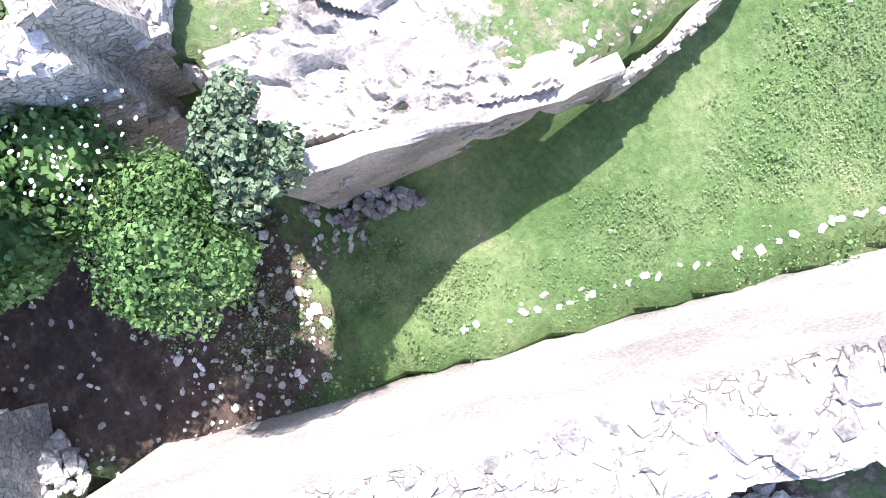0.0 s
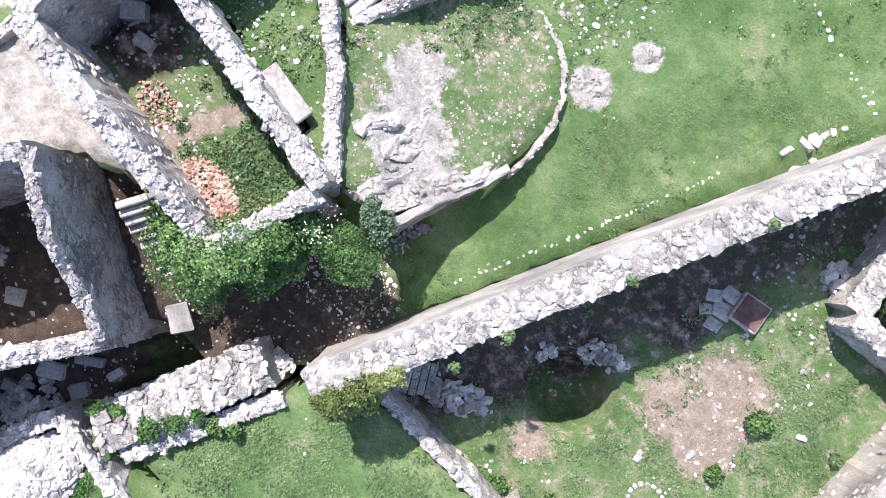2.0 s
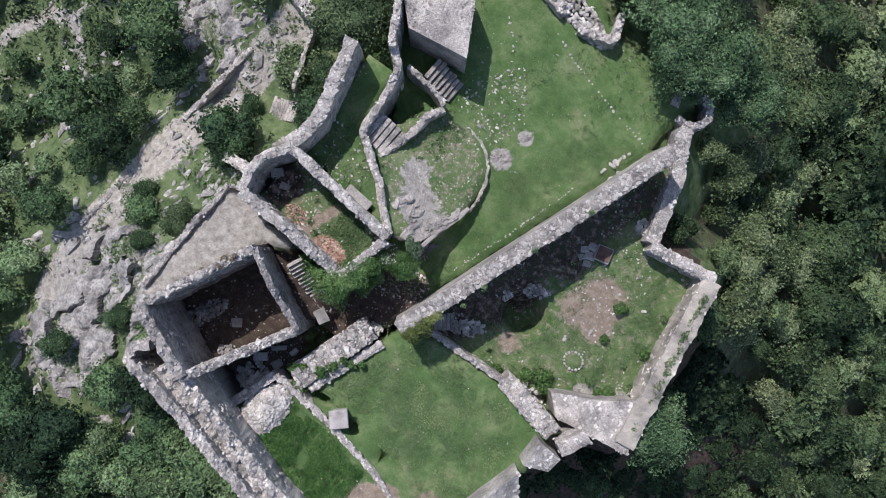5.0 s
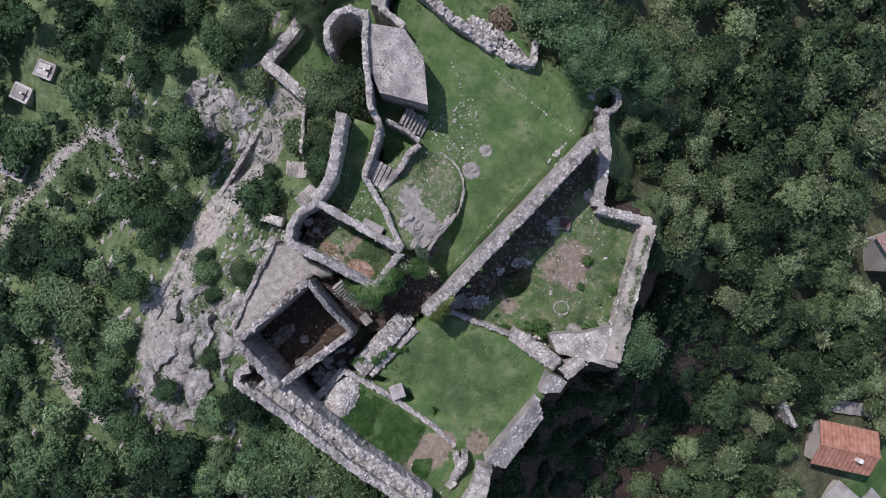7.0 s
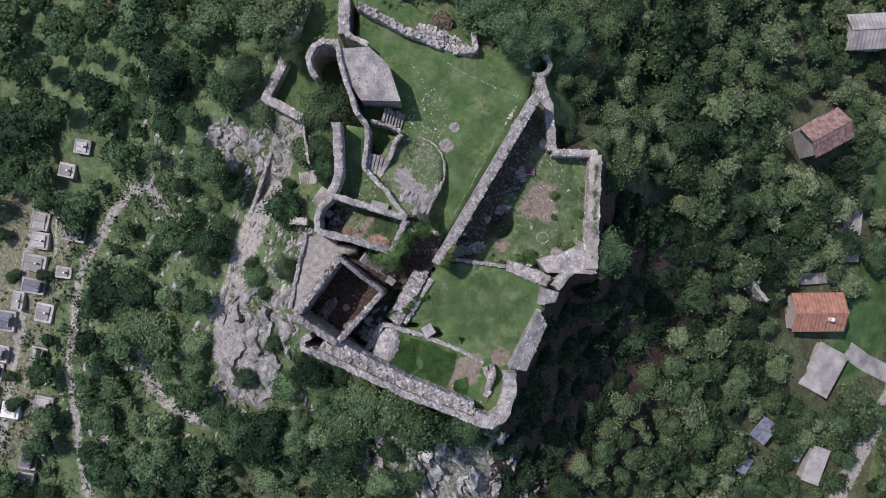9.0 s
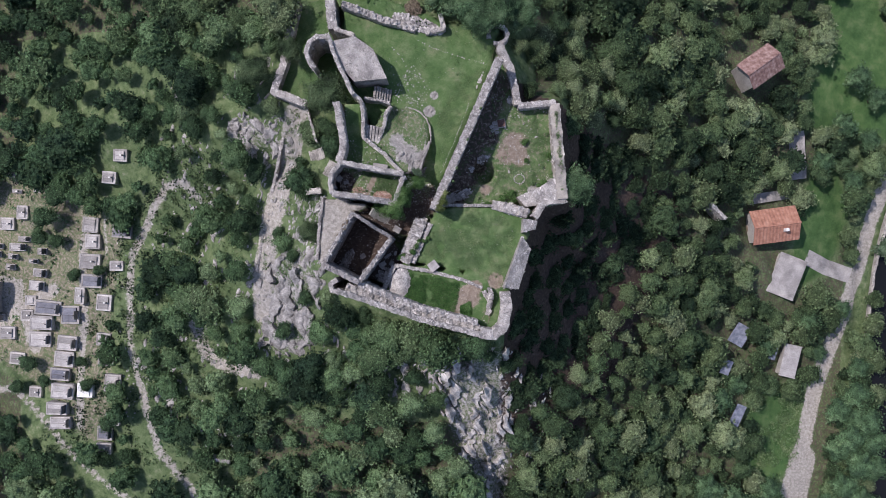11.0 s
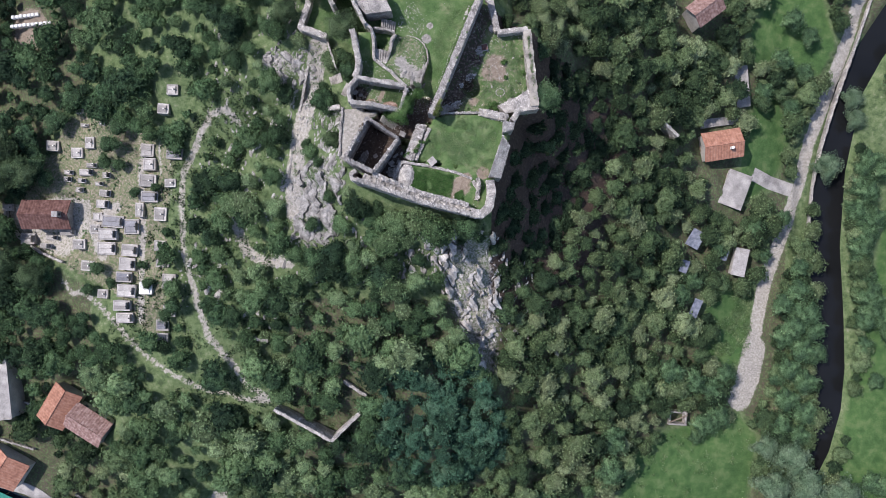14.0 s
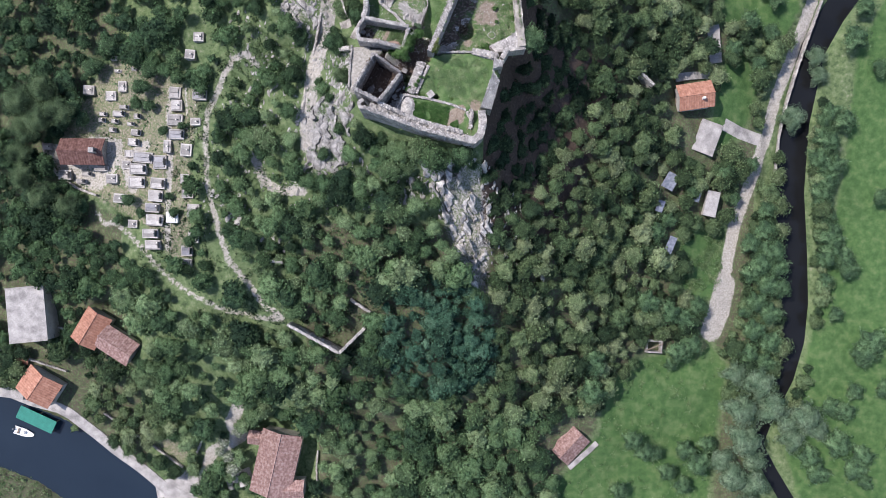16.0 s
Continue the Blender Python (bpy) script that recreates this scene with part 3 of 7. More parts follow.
def ground(X, Y):
    X, Y = np.asarray(X, float), np.asarray(Y, float)
    Z = hill(X, Y)
    d_out = np.where(inside(FOOT, X, Y), 0.0, off(FOOT, X, Y, True))
    lump = lambda k, a, b: np.sin(X * k + a) * np.cos(Y * k * 1.13 + b) + 0.6 * np.sin(X * k * 2.3 + Y * k * 1.7 + a)
    Z = Z + np.clip(d_out / 12, 0, 1) * np.clip((Z + 40) / 6, 0, 1) * (0.55 * lump(0.31, 1.0, 2.0) + 0.18 * lump(1.1, 0.3, 0.7))
    crag = np.clip(3 - off(CLIFF, X, Y, True), 0, 3) / 3
    crag = np.where(inside(CLIFF, X, Y), 1.0, crag)
    Z = Z + crag * (0.5 * lump(0.8, 2, 1) + 0.35 * lump(2.1, 0, 3) + 0.8)
    for corners, (z, sx, sy) in LEVELS.values():
        cx, cy = np.mean([c[0] for c in corners]), np.mean([c[1] for c in corners])
        Z = np.where(inside(corners, X, Y), z + sx * (X - cx) + sy * (Y - cy) + 0.05 * lump(1.3, 0, 1), Z)
    pit = np.hypot((X - 5.85) / 1.3, (Y + 0.6) / 1.25)
    Z = np.where(pit < 1.3, np.minimum(Z, -1.6 - 2.2 * np.clip((1.15 - pit) / 0.35, 0, 1)), Z)
    for x, y, r, top in PADS:
        near = np.hypot(X - x, Y - y)
        Z = np.where(near < r + 4, np.minimum(Z, top + 2.0 * np.clip(near - r, 0, 4)), Z)
    rim = np.where(inside(GRAVES, X, Y), 1.0, 0.0)
    Z = Z - 0.2 * rim
    wet = off_wide(RIVER, RIVER_WIDE, X, Y)
    Z = np.where(wet < 4, np.minimum(Z, -40.2 - 1.8 * np.clip((1.2 - wet) / 2.4, 0, 1)), Z)
    lake = np.where(inside(LAKE, X, Y), -off(LAKE, X, Y, True), off(LAKE, X, Y, True))
    Z = np.where(lake < 6, np.minimum(Z, np.interp(lake, (-3, 0.2, 1.0, 6), (-43, -41.3, -40.2, -37))), Z)
    return Z


def off_wide(line, widths, X, Y):
    """Distance from the edge of a band whose half-width changes along it (negative inside)."""
    best = np.full(np.shape(X), 1e9)
    for (x0, y0), (x1, y1), a, b in zip(line, line[1:], widths, widths[1:]):
        dx, dy = x1 - x0, y1 - y0
        s = np.clip(((X - x0) * dx + (Y - y0) * dy) / (dx * dx + dy * dy), 0, 1)
        best = np.minimum(best, np.hypot(X - x0 - s * dx, Y - y0 - s * dy) - (a + (b - a) * s))
    return best


def gz(x, y):
    return float(ground(np.array([float(x)]), np.array([float(y)]))[0])


def lines(lo, fine_lo, fine_hi, hi, step):
    a = np.arange(fine_lo, fine_hi, 0.38)
    b = np.arange(lo, fine_lo, step)
    c = np.arange(fine_hi, hi, step)
    far = np.array([30, 80, 180, 400, 900, 2500])
    return np.concatenate([(lo - far)[::-1], b, a, c, hi + far])


def build_ground():
    xs, ys = lines(-112, -22, 17, 112, 0.9), lines(-112, -22, 22.5, 62, 0.9)
    X, Y = np.meshgrid(xs, ys)
    Z = ground(X, Y)
    ny, nx = X.shape
    i = np.arange((ny - 1) * (nx - 1))
    a = (i // (nx - 1)) * nx + i % (nx - 1)
    ob = fast("ground", np.stack([X, Y, Z], -1).reshape(-1, 3), np.stack([a, a + 1, a + nx + 1, a + nx], -1), EARTH, smooth=True)
    tagged(ob, "rocky hill with scrub grass, lawn, bare soil and pale paths", "ground", kind="structure")
    soft = lambda d, w: np.clip(0.5 - d / w, 0, 1)
    ring = lambda poly: np.where(inside(poly, X, Y), -1, 1) * off(poly, X, Y, True)
    zone = {k: np.zeros_like(X) for k in ("lawn", "yard", "soil_and_shade", "bare", "path", "rock")}
    for poly in (MEADOW_S, MEADOW_M, MEADOW_E, MEADOW_N, HOUSE_LAWN):
        zone["lawn"] = np.maximum(zone["lawn"], soft(ring(poly), 3))
    for name in ("north_yard", "east_yard", "south_yard", "garden", "upper_terrace", "rooms", "apse", "west_ward"):
        zone["yard"] = np.maximum(zone["yard"], soft(ring(LEVELS[name][0]), 0.5))
    for line, width in ((HIGH_STREET, 2.8), (LOW_PATH, 0.9), (MID_PATH, 1.1), (SCREE, 1.6), (YARD_LANE, 2.6), (ROAD, 2.6), (ROAD_END, 4.6)):
        zone["path"] = np.maximum(zone["path"], soft(off(line, X, Y) - width / 2, 1.2))
    zone["path"] = np.maximum(zone["path"], 0.62 * soft(ring(CHAPEL_YARD), 1.0))
    zone["bare"] = np.maximum(zone["bare"], 0.5 * soft(ring(PLOT), 1.5))
    zone["bare"] = np.maximum(zone["bare"], 0.9 * soft(np.hypot(X + 72.5, Y - 14.6) - 3.6, 2.0))
    zone["bare"] = np.maximum(zone["bare"], 0.25 * soft(ring(MEADOW_E), 4))
    for poly in (CLIFF, ROCK_W, ROCK_N):
        zone["rock"] = np.maximum(zone["rock"], soft(ring(poly), 2.5) * 0.52)
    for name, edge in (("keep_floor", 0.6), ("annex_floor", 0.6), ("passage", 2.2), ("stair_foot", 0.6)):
        zone["soil_and_shade"] = np.maximum(zone["soil_and_shade"], soft(ring(LEVELS[name][0]) + (0.3 if edge > 1 else 0), edge))
    zone["bare"] = np.maximum(zone["bare"], 0.40 * soft(ring(LEVELS["east_yard"][0]), 0.5))
    # the long wall's shadow strip, put into the yard as brown tone
    zone["soil_and_shade"] = np.maximum(zone["soil_and_shade"], 0.62 * soft(off([(1.6, -4.2), (7.2, 9.6)], X, Y) - 1.9, 1.6) * inside(LEVELS["east_yard"][0], X, Y))
    zone["soil_and_shade"] = np.maximum(zone["soil_and_shade"], 0.9 * soft(np.hypot(X + 10.4, Y + 2.4) - 1.3, 1.0) * inside(LEVELS["rooms"][0], X, Y))
    zone["bare"] = np.maximum(zone["bare"], 0.4 * soft(ring(LEVELS["rooms"][0]), 0.5))
    # darker ground under the closed woods
    wood = ((X > 12) & (X < 70) | (X < -61) | (Y < -32) & (X > -24) & (X < 40) | (Y > 19)) & ~inside(FOOT, X, Y) & (off(FOOT, X, Y, True) > 2)
    zone["soil_and_shade"] = np.maximum(zone["soil_and_shade"], 0.5 * wood * (1 - zone["lawn"]) * (1 - soft(ring(GRAVES), 2)))
    # shade of the east walls, put into the steep ground as dark tone
    east_shade = (X > 9) & (Y < 8.5 - 0.478 * (X - 14.3)) & (Y > -36) & ~inside(FOOT, X, Y)
    zone["soil_and_shade"] = np.maximum(zone["soil_and_shade"], east_shade * np.clip((26 - off(FOOT, X, Y, True)) / 8, 0, 1))
    zone["path"] = np.maximum(zone["path"], 0.62 * soft(ring([(-5.2, 1.4), (-4.2, 2.8), (-1.9, 1.9), (-1.5, 0.8), (-3.4, 0.0)]), 0.7))
    zone["bare"] = np.maximum(zone["bare"], 0.43 * soft(ring(LEVELS["apse"][0]), 0.6))
    zone["bare"] = np.maximum(zone["bare"], 1.3 * soft(off([(-6.98, -1.74), (-8.04, -4.36)], X, Y) - 0.25, 0.4))
    zone["path"] = np.maximum(zone["path"], soft(ring(LEVELS["keep_terrace"][0]), 0.4))
    spot = lambda x, y, r: soft(np.hypot(X - x, Y - y) - r, r)
    for x, y, r in EARTH_SPOTS:
        zone["bare"] = np.maximum(zone["bare"], spot(x, y, r) * 1.15)
    # dark earth spots, also deepening the shade of passage and long wall
    for x, y, r in ((-1.2, -3.6, 1.7), (-0.6, -5.0, 1.0), (-2.2, -4.4, 1.6), (2.5, -3.2, 1.6), (5.0, 0.5, 1.4), (3.8, -1.6, 1.5), (6.4, 3.6, 1.2)):
        zone["soil_and_shade"] = np.maximum(zone["soil_and_shade"], spot(x, y, r) * 0.8)
    zone["bare"] = np.maximum(zone["bare"], 0.49 * soft(ring(GRAVES), 1.5))
    for line, width in (([(-50.6, -7), (-50.8, -20), (-51.4, -37.5)], 1.6), ([(-56, -17.5), (-60.5, -20.5), (-58.5, -26)], 2.4), ([(-47.2, -7), (-47.3, -12)], 0.8)):
        zone["path"] = np.maximum(zone["path"], 0.75 * soft(off(line, X, Y) - width / 2, 1.2))
    for x, y, r in ((-2.9, 0.5, 0.8), (-3.6, 1.2, 1.1), (-1.9, 1.0, 0.5), (-0.9, 6.4, 0.7), (-0.4, 8.3, 0.5), (-4.6, 2.6, 0.9), (14, -2.6, 1.6), (12.3, -2.9, 1.3)):
        zone["rock"] = np.maximum(zone["rock"], spot(x, y, r))
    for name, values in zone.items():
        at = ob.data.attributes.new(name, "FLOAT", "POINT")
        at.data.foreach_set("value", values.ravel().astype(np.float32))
    return ob


build_ground()
for name, label, x0, x1, mat in (("river_water", "dark still river water between wooded banks", 20, 420, WATER), ("lake_water", "deep blue still lake water with a pale quay", -420, 20, LAKE_WATER)):
    sheet = fast(name, [(x0, -400, WATER_Z), (x1, -400, WATER_Z), (x1, 400, WATER_Z), (x0, 400, WATER_Z)], [(0, 1, 2, 3)], mat)
    tagged(sheet, label, "water", kind="structure")




# ---- the fortress ----
def resample(line, step):
    out = []
    for a, b in zip(line, line[1:]):
        a, b = np.array(a, float), np.array(b, float)
        k = max(1, int(round(np.hypot(*(b - a)[:2]) / step)))
        out += [a + (b - a) * i / k for i in range(k)]
    out.append(np.array(line[-1], float))
    return np.array(out)


def sides(p, half):
    d = np.gradient(p[:, :2], axis=0)
    d /= np.linalg.norm(d, axis=1, keepdims=True) + 1e-9
    nrm = np.stack([-d[:, 1], d[:, 0]], -1)
    return p[:, :2] + nrm * half, p[:, :2] - nrm * half, d, nrm


ALL_WALLS = []
PIECES = []


def wall(name, label, line, width, foot=None, ragged=0.15, stone=0.085, mat=None, faces=True, cap=True, deep=1.0, lean=1.0, batter=0.0, ways=(1, -1), pieces=0, stone_mat=None, crumble=1.0):
    """A rubble wall along a line of (x, y, top): an uneven mortar core, crumbled at its edges, with stones laid into its top and both faces."""
    p = resample(line, 0.24)
    k = len(p)
    length = np.r_[0, np.cumsum(np.linalg.norm(np.diff(p[:, :2], axis=0), axis=1))]
    ph = RNG.uniform(0, 6.28, 8)
    left, right, d, nrm = sides(p, width / 2)
    base = np.minimum(ground(left[:, 0], left[:, 1]), ground(right[:, 0], right[:, 1])) - deep if foot is None else np.full(k, float(foot))
    base = np.minimum(base, p[:, 2] - 0.4)

    def lump(t, u):
        """How far the top lies above or below its line, t metres along it and u of the half-width across."""
        h = 0.5 * np.sin(t * 1.3 + ph[0]) + 0.4 * np.sin(t * 3.1 + ph[1] + u) + 0.35 * np.sin(t * 6.7 + ph[2] + 2 * u) + 0.3 * np.sin(t * 11 + ph[3] - 3 * u)
        worn = np.clip(np.abs(u) - 0.55, 0, 1) * (1 + np.sin(t * 2.3 + ph[4] + np.sign(u) * 2) + 0.7 * np.sin(t * 5.1 + ph[5] - np.sign(u)))
        return ragged * 0.45 * h - 0.16 * crumble * worn

    def bulge(t, way):
        return 0.035 * crumble * (np.sin(t * 2.7 + ph[6] + way) + 0.8 * np.sin(t * 7.3 + ph[7] - way) + 0.5 * np.sin(t * 15 + way))

    profile = []
    across = np.linspace(1, -1, 7)
    for h, spread_out in ((1.0, 0.0), (0.55, 0.0), (0.14, -0.012)):
        profile.append(np.c_[left + nrm * (batter * h + spread_out + bulge(length + 3 * h, 1)[:, None]), p[:, 2] - h * (p[:, 2] - base) + (lump(length, 1.0) if h < 0.5 else 0)])
    for u in across:
        side = u * width / 2 + u * bulge(length, np.sign(u))
        profile.append(np.c_[p[:, :2] + nrm * side[:, None], p[:, 2] + lump(length, u)])
    for h, spread_out in ((0.14, -0.012), (0.55, 0.0), (1.0, 0.0)):
        profile.append(np.c_[right - nrm * (spread_out + bulge(length + 3 * h, -1)[:, None]), p[:, 2] - h * (p[:, 2] - base) + (lump(length, -1.0) if h < 0.5 else 0)])
    v = np.concatenate(profile)
    rows = len(profile)
    f = []
    for i in range(k - 1):
        for q in range(rows):
            n = (q + 1) % rows
            f.append((q * k + i, q * k + i + 1, n * k + i + 1, n * k + i))
    f += [tuple(q * k for q in range(rows)), tuple(q * k + k - 1 for q in range(rows - 1, -1, -1))]
    core = solid(name, v, f, mat or MORTAR)
    tagged(core, label, "wall", kind="structure")
    if pieces:  # dark bedding shows between the stones of the top
        core.data.materials.append(BEDDING)
        for i, face in enumerate(core.data.polygons):
            if i < rows * (k - 1) and 3 <= i % rows <= 8:
                face.material_index = 1
    pts, size, rot = [], [], []

    def along(t):
        c = [np.interp(t, length, p[:, i]) for i in range(3)]
        n = np.stack([np.interp(t, length, nrm[:, 0]), np.interp(t, length, nrm[:, 1])], -1)
        return np.stack(c, -1), n / (np.linalg.norm(n, axis=1, keepdims=True) + 1e-9), np.interp(t, length, base)

    def upright(n, count, wob):
        a = np.arctan2(n[:, 1], n[:, 0]) + np.pi / 2 + RNG.normal(0, wob, count)
        ca, sa, z, o = np.cos(a), np.sin(a), np.zeros(count), np.ones(count)
        return np.stack([ca, -sa, z, sa, ca, z, z, z, o], -1).reshape(-1, 3, 3)

    if cap:
        count = int(length[-1] * width * lean / (stone * stone * (1.35 if pieces else 2.1)))
        t = RNG.uniform(0, length[-1], count)
        c, n, _ = along(t)
        u = 0.97 * (RNG.uniform(-1, -1 + 2 * lean, count) + np.where(RNG.random(count) < 0.06, RNG.uniform(0, 2 - 2 * lean, count), 0))
        q = c.copy()
        q[:, :2] += n * (u * width / 2)[:, None]
        q[:, 2] += lump(t, u) + RNG.uniform(-0.03, 0.025, count)
        top_points = q
        pts.append(q), size.append(stone * RNG.lognormal(-0.25, 0.35, count))
        rot.append(turns(count, 0.1))
    if faces:
        for way in ways:
            tall = np.minimum(p[:, 2].mean() - base.mean(), 3.6)
            count = int(length[-1] * tall / (stone * stone * 12))
            t = RNG.uniform(0, length[-1], count)
            c, n, b = along(t)
            h = RNG.uniform(0, 1, count) * np.minimum(c[:, 2] - b, 3.6)
            q = c.copy()
            q[:, 2] -= h
            q[:, :2] += n * way * (width / 2 - 0.045 + bulge(t, way))[:, None]
            keep = q[:, 2] > ground(q[:, 0], q[:, 1]) - 0.15
            q, n, count = q[keep], n[keep], int(keep.sum())
            pts.append(q), size.append(stone * RNG.uniform(0.6, 1.2, count))
            rot.append(upright(n, count, 0.1))
    if pieces:  # the stones nearest the middle of the top as pieces of their own
        PIECES.append((core, top_points[:pieces], size[0][:pieces]))
        pts[0], size[0], rot[0] = pts[0][pieces:], size[0][pieces:], rot[0][pieces:]
    if pts:
        if pieces:
            sv, sf = stones(np.concatenate(pts), np.concatenate(size), 0.42, rot=np.concatenate(rot))
        else:
            sv, sf = blocks(np.concatenate(pts), np.concatenate(size), 0.36, np.concatenate(rot))
        tagged(fast("stones", sv, sf, stone_mat or STONE, core), kind="stuff")
    ALL_WALLS.append([q[:2] for q in line])
    return core


wall("wall_main", "long thick rubble wall with a pale stony top", [(-0.1, -5.37, 3.5), (0.67, -3.47, 3.5), (6.95, 11.95, 3.4)], 0.92, stone=0.105, ragged=0.1, crumble=0.5, deep=0.6, mat=SMOOTH, batter=0.15, ways=(-1,), pieces=300, stone_mat=TOP_STONE)
wall("wall_north_east", "low ruined rubble curtain wall", [(7.1, 14.2, 0.4), (8.5, 11.6, 0.2), (9.5, 7.4, 0.2)], 0.85)
wall("wall_east_return", "rubble curtain wall with a flat top", [(9.5, 7.2, 0.3), (13.9, 7.75, 0.2)], 0.7)
wall("wall_east", "broad curtain wall with a grassy walk on top", [(13.8, 7.6, 0.2), (15.0, -3.6, 0.4)], 1.2, cap=False, mat=WALK)
wall("wall_yard", "low tumbled rubble wall between two yards", [(0.9, -4.7, 0.5), (6.75, -4.6, 0.5), (8.2, -4.7, 0.5)], 0.32, ragged=0.3, stone_mat=TOP_STONE)
wall("wall_yard_heap", "wide collapsed rubble wall", [(6.8, -4.5, 0.7), (10.9, -5.4, 1.0)], 1.1, ragged=0.5)
wall("wall_parapet_a", "short parapet wall on the cliff edge", [(12.6, -4.3, 1.6), (11.6, -5.9, 1.8)], 0.8)
wall("wall_south_round", "rounded end of the curtain wall over the cliff", [(8.4, -14.6, 2.4), (8.6, -16.6, 2.7), (8.2, -18.6, 2.9), (7.2, -19.5, 2.9), (5.6, -19.3, 3.0)], 1.2)
wall("wall_south_outer", "long outer curtain wall with a stony top", [(5.7, -19.5, 3.0), (-1.1, -17.9, 3.6), (-8.0, -15.6, 4.8), (-10.5, -14.8, 5.4)], 0.6, ragged=0.3)
wall("wall_south_walk", "worn rampart walk between two faces of the curtain wall", [(5.5, -18.9, 2.3), (-1.1, -17.35, 2.9), (-7.6, -15.1, 4.0), (-9.6, -14.3, 4.6)], 0.9, faces=False, mat=SMOOTH, ragged=0.5)
wall("wall_south_inner", "rough inner face of the curtain wall", [(5.3, -18.2, 2.7), (-1.1, -16.7, 3.2), (-6, -14.9, 4.2), (-8.2, -14.0, 4.9)], 0.65, ragged=0.5)
wall("wall_west_corner", "curved corner wall at the foot of the keep", [(-10.3, -15.0, 5.4), (-11.1, -14.8, 5.2), (-11.3, -14.1, 5.0), (-10.6, -13.5, 5.0)], 0.5)
wall("keep_wall_north", "plastered wall of the roofless keep", [(-12.1, -11.9, 5.6), (-9.1, -6.1, 4.7)], 0.42, mat=PLASTER, stone=0.075, ragged=0.3, ways=(-1,))
wall("keep_wall_east", "tall plastered wall of the roofless keep", [(-9.1, -6.1, 4.7), (-7.2, -7.3, 4.6), (-6.6, -7.7, 3.9), (-4.8, -8.7, 3.0)], 0.36, mat=PLASTER, stone=0.07, ragged=0.3, crumble=0.6, stone_mat=GREY_STONE)
wall("keep_wall_south", "stone-topped wall of the roofless keep", [(-4.8, -8.7, 2.8), (-6.4, -11.2, 4.0), (-8.1, -13.8, 5.4)], 0.5, mat=PLASTER, stone=0.08, ragged=0.25)
wall("keep_wall_west", "wall of the roofless keep on the rock", [(-8.1, -13.8, 5.6), (-12.1, -11.9, 5.9)], 0.6, mat=PLASTER, stone=0.075, ragged=0.4, stone_mat=GREY_STONE)
wall("annex_wall", "wall of the narrow room beside the keep", [(-5.7, -14.9, 1.0), (-4.5, -11.9, 1.2)], 0.5)
wall("wall_garden", "low kerb wall between two grassed yards", [(-4.5, -11.9, 1.2), (-0.75, -12.4, 1.0), (3.6, -13.4, 0.8), (5.8, -14.3, 0.75)], 0.35)
wall("wall_garden_end", "tumbled stones at the end of the garden", [(6.0, -14.6, 1.2), (6.8, -16.0, 1.1), (6.5, -17.4, 1.1)], 0.5)
wall("wall_passage", "broad white rubble wall beside the passage", [(-1.5, -6.5, 0.8), (-3.45, -11.5, 0.9)], 1.45, stone=0.115, ragged=0.3, stone_mat=WHITE_STONE, pieces=300)
wall("wall_passage_edge", "thin rubble edge of the grassed yard", [(-0.4, -6.9, 0.5), (-2.4, -11.6, 0.6)], 0.5)
wall("room_wall_north_east", "wall of the roofless rooms", [(-10.6, -0.5, 5.0), (-3.6, -1.5, 4.0)], 0.55)
wall("room_wall_west", "curved end wall of the roofless rooms", [(-10.6, -0.5, 5.0), (-11.4, -1.6, 5.0), (-11.7, -2.8, 5.0), (-11.4, -4.0, 5.0)], 0.5)
wall("room_wall_south", "wall of the roofless rooms above the stair", [(-11.4, -4.0, 5.0), (-8.6, -4.2, 5.0), (-4.5, -4.8, 3.2)], 0.6)
wall("room_wall_east", "low wall of the roofless rooms under ivy", [(-4.5, -4.8, 3.6), (-3.6, -1.7, 3.7)], 0.5)
wall("wall_west", "tall curtain wall above the rock", [(-10.8, -0.4, 4.9), (-10.5, 0.4, 4.9), (-10.3, 1.5, 4.9), (-10.5, 2.7, 5.0), (-10.8, 4.3, 5.1), (-11.2, 6.2, 5.2)], 0.75)
wall("wall_middle", "thin wall beside the ruined apse", [(-3.7, -1.4, 2.6), (-6.0, 0.9, 2.7), (-8.3, 2.6, 2.8), (-8.4, 3.9, 2.9), (-8.4, 5.5, 3.0), (-8.7, 6.8, 3.2), (-9.6, 7.6, 3.5)], 0.42)
wall("wall_keep_terrace", "low parapet of the terrace above the rock", [(-13.0, -11.4, 4.2), (-13.0, -7.5, 3.3), (-12.8, -4.3, 2.6)], 0.32, stone_mat=TOP_STONE)
wall("wall_north_west", "outer curtain wall on the rock edge", [(-16.0, 7.3, -2.6), (-19.9, 8.7, -2.4), (-18.8, 12.0, -2.4), (-17.4, 19.6, -2.2)], 0.9)
wall("wall_north", "tumbled north curtain wall", [(-11.4, 18.4, 1.0), (-8.3, 17.4, 0.9), (-6.7, 16.8, 0.6), (-5.0, 16.5, 0.5), (-2.8, 15.9, 0.2)], 0.75, ragged=0.6)
wall("wall_north_stub", "corner of a small ruined gatehouse", [(-1.6, 15.6, 0.2), (0.5, 15.9, 0.6), (0.1, 17.6, 0.7)], 0.5, ragged=0.4)


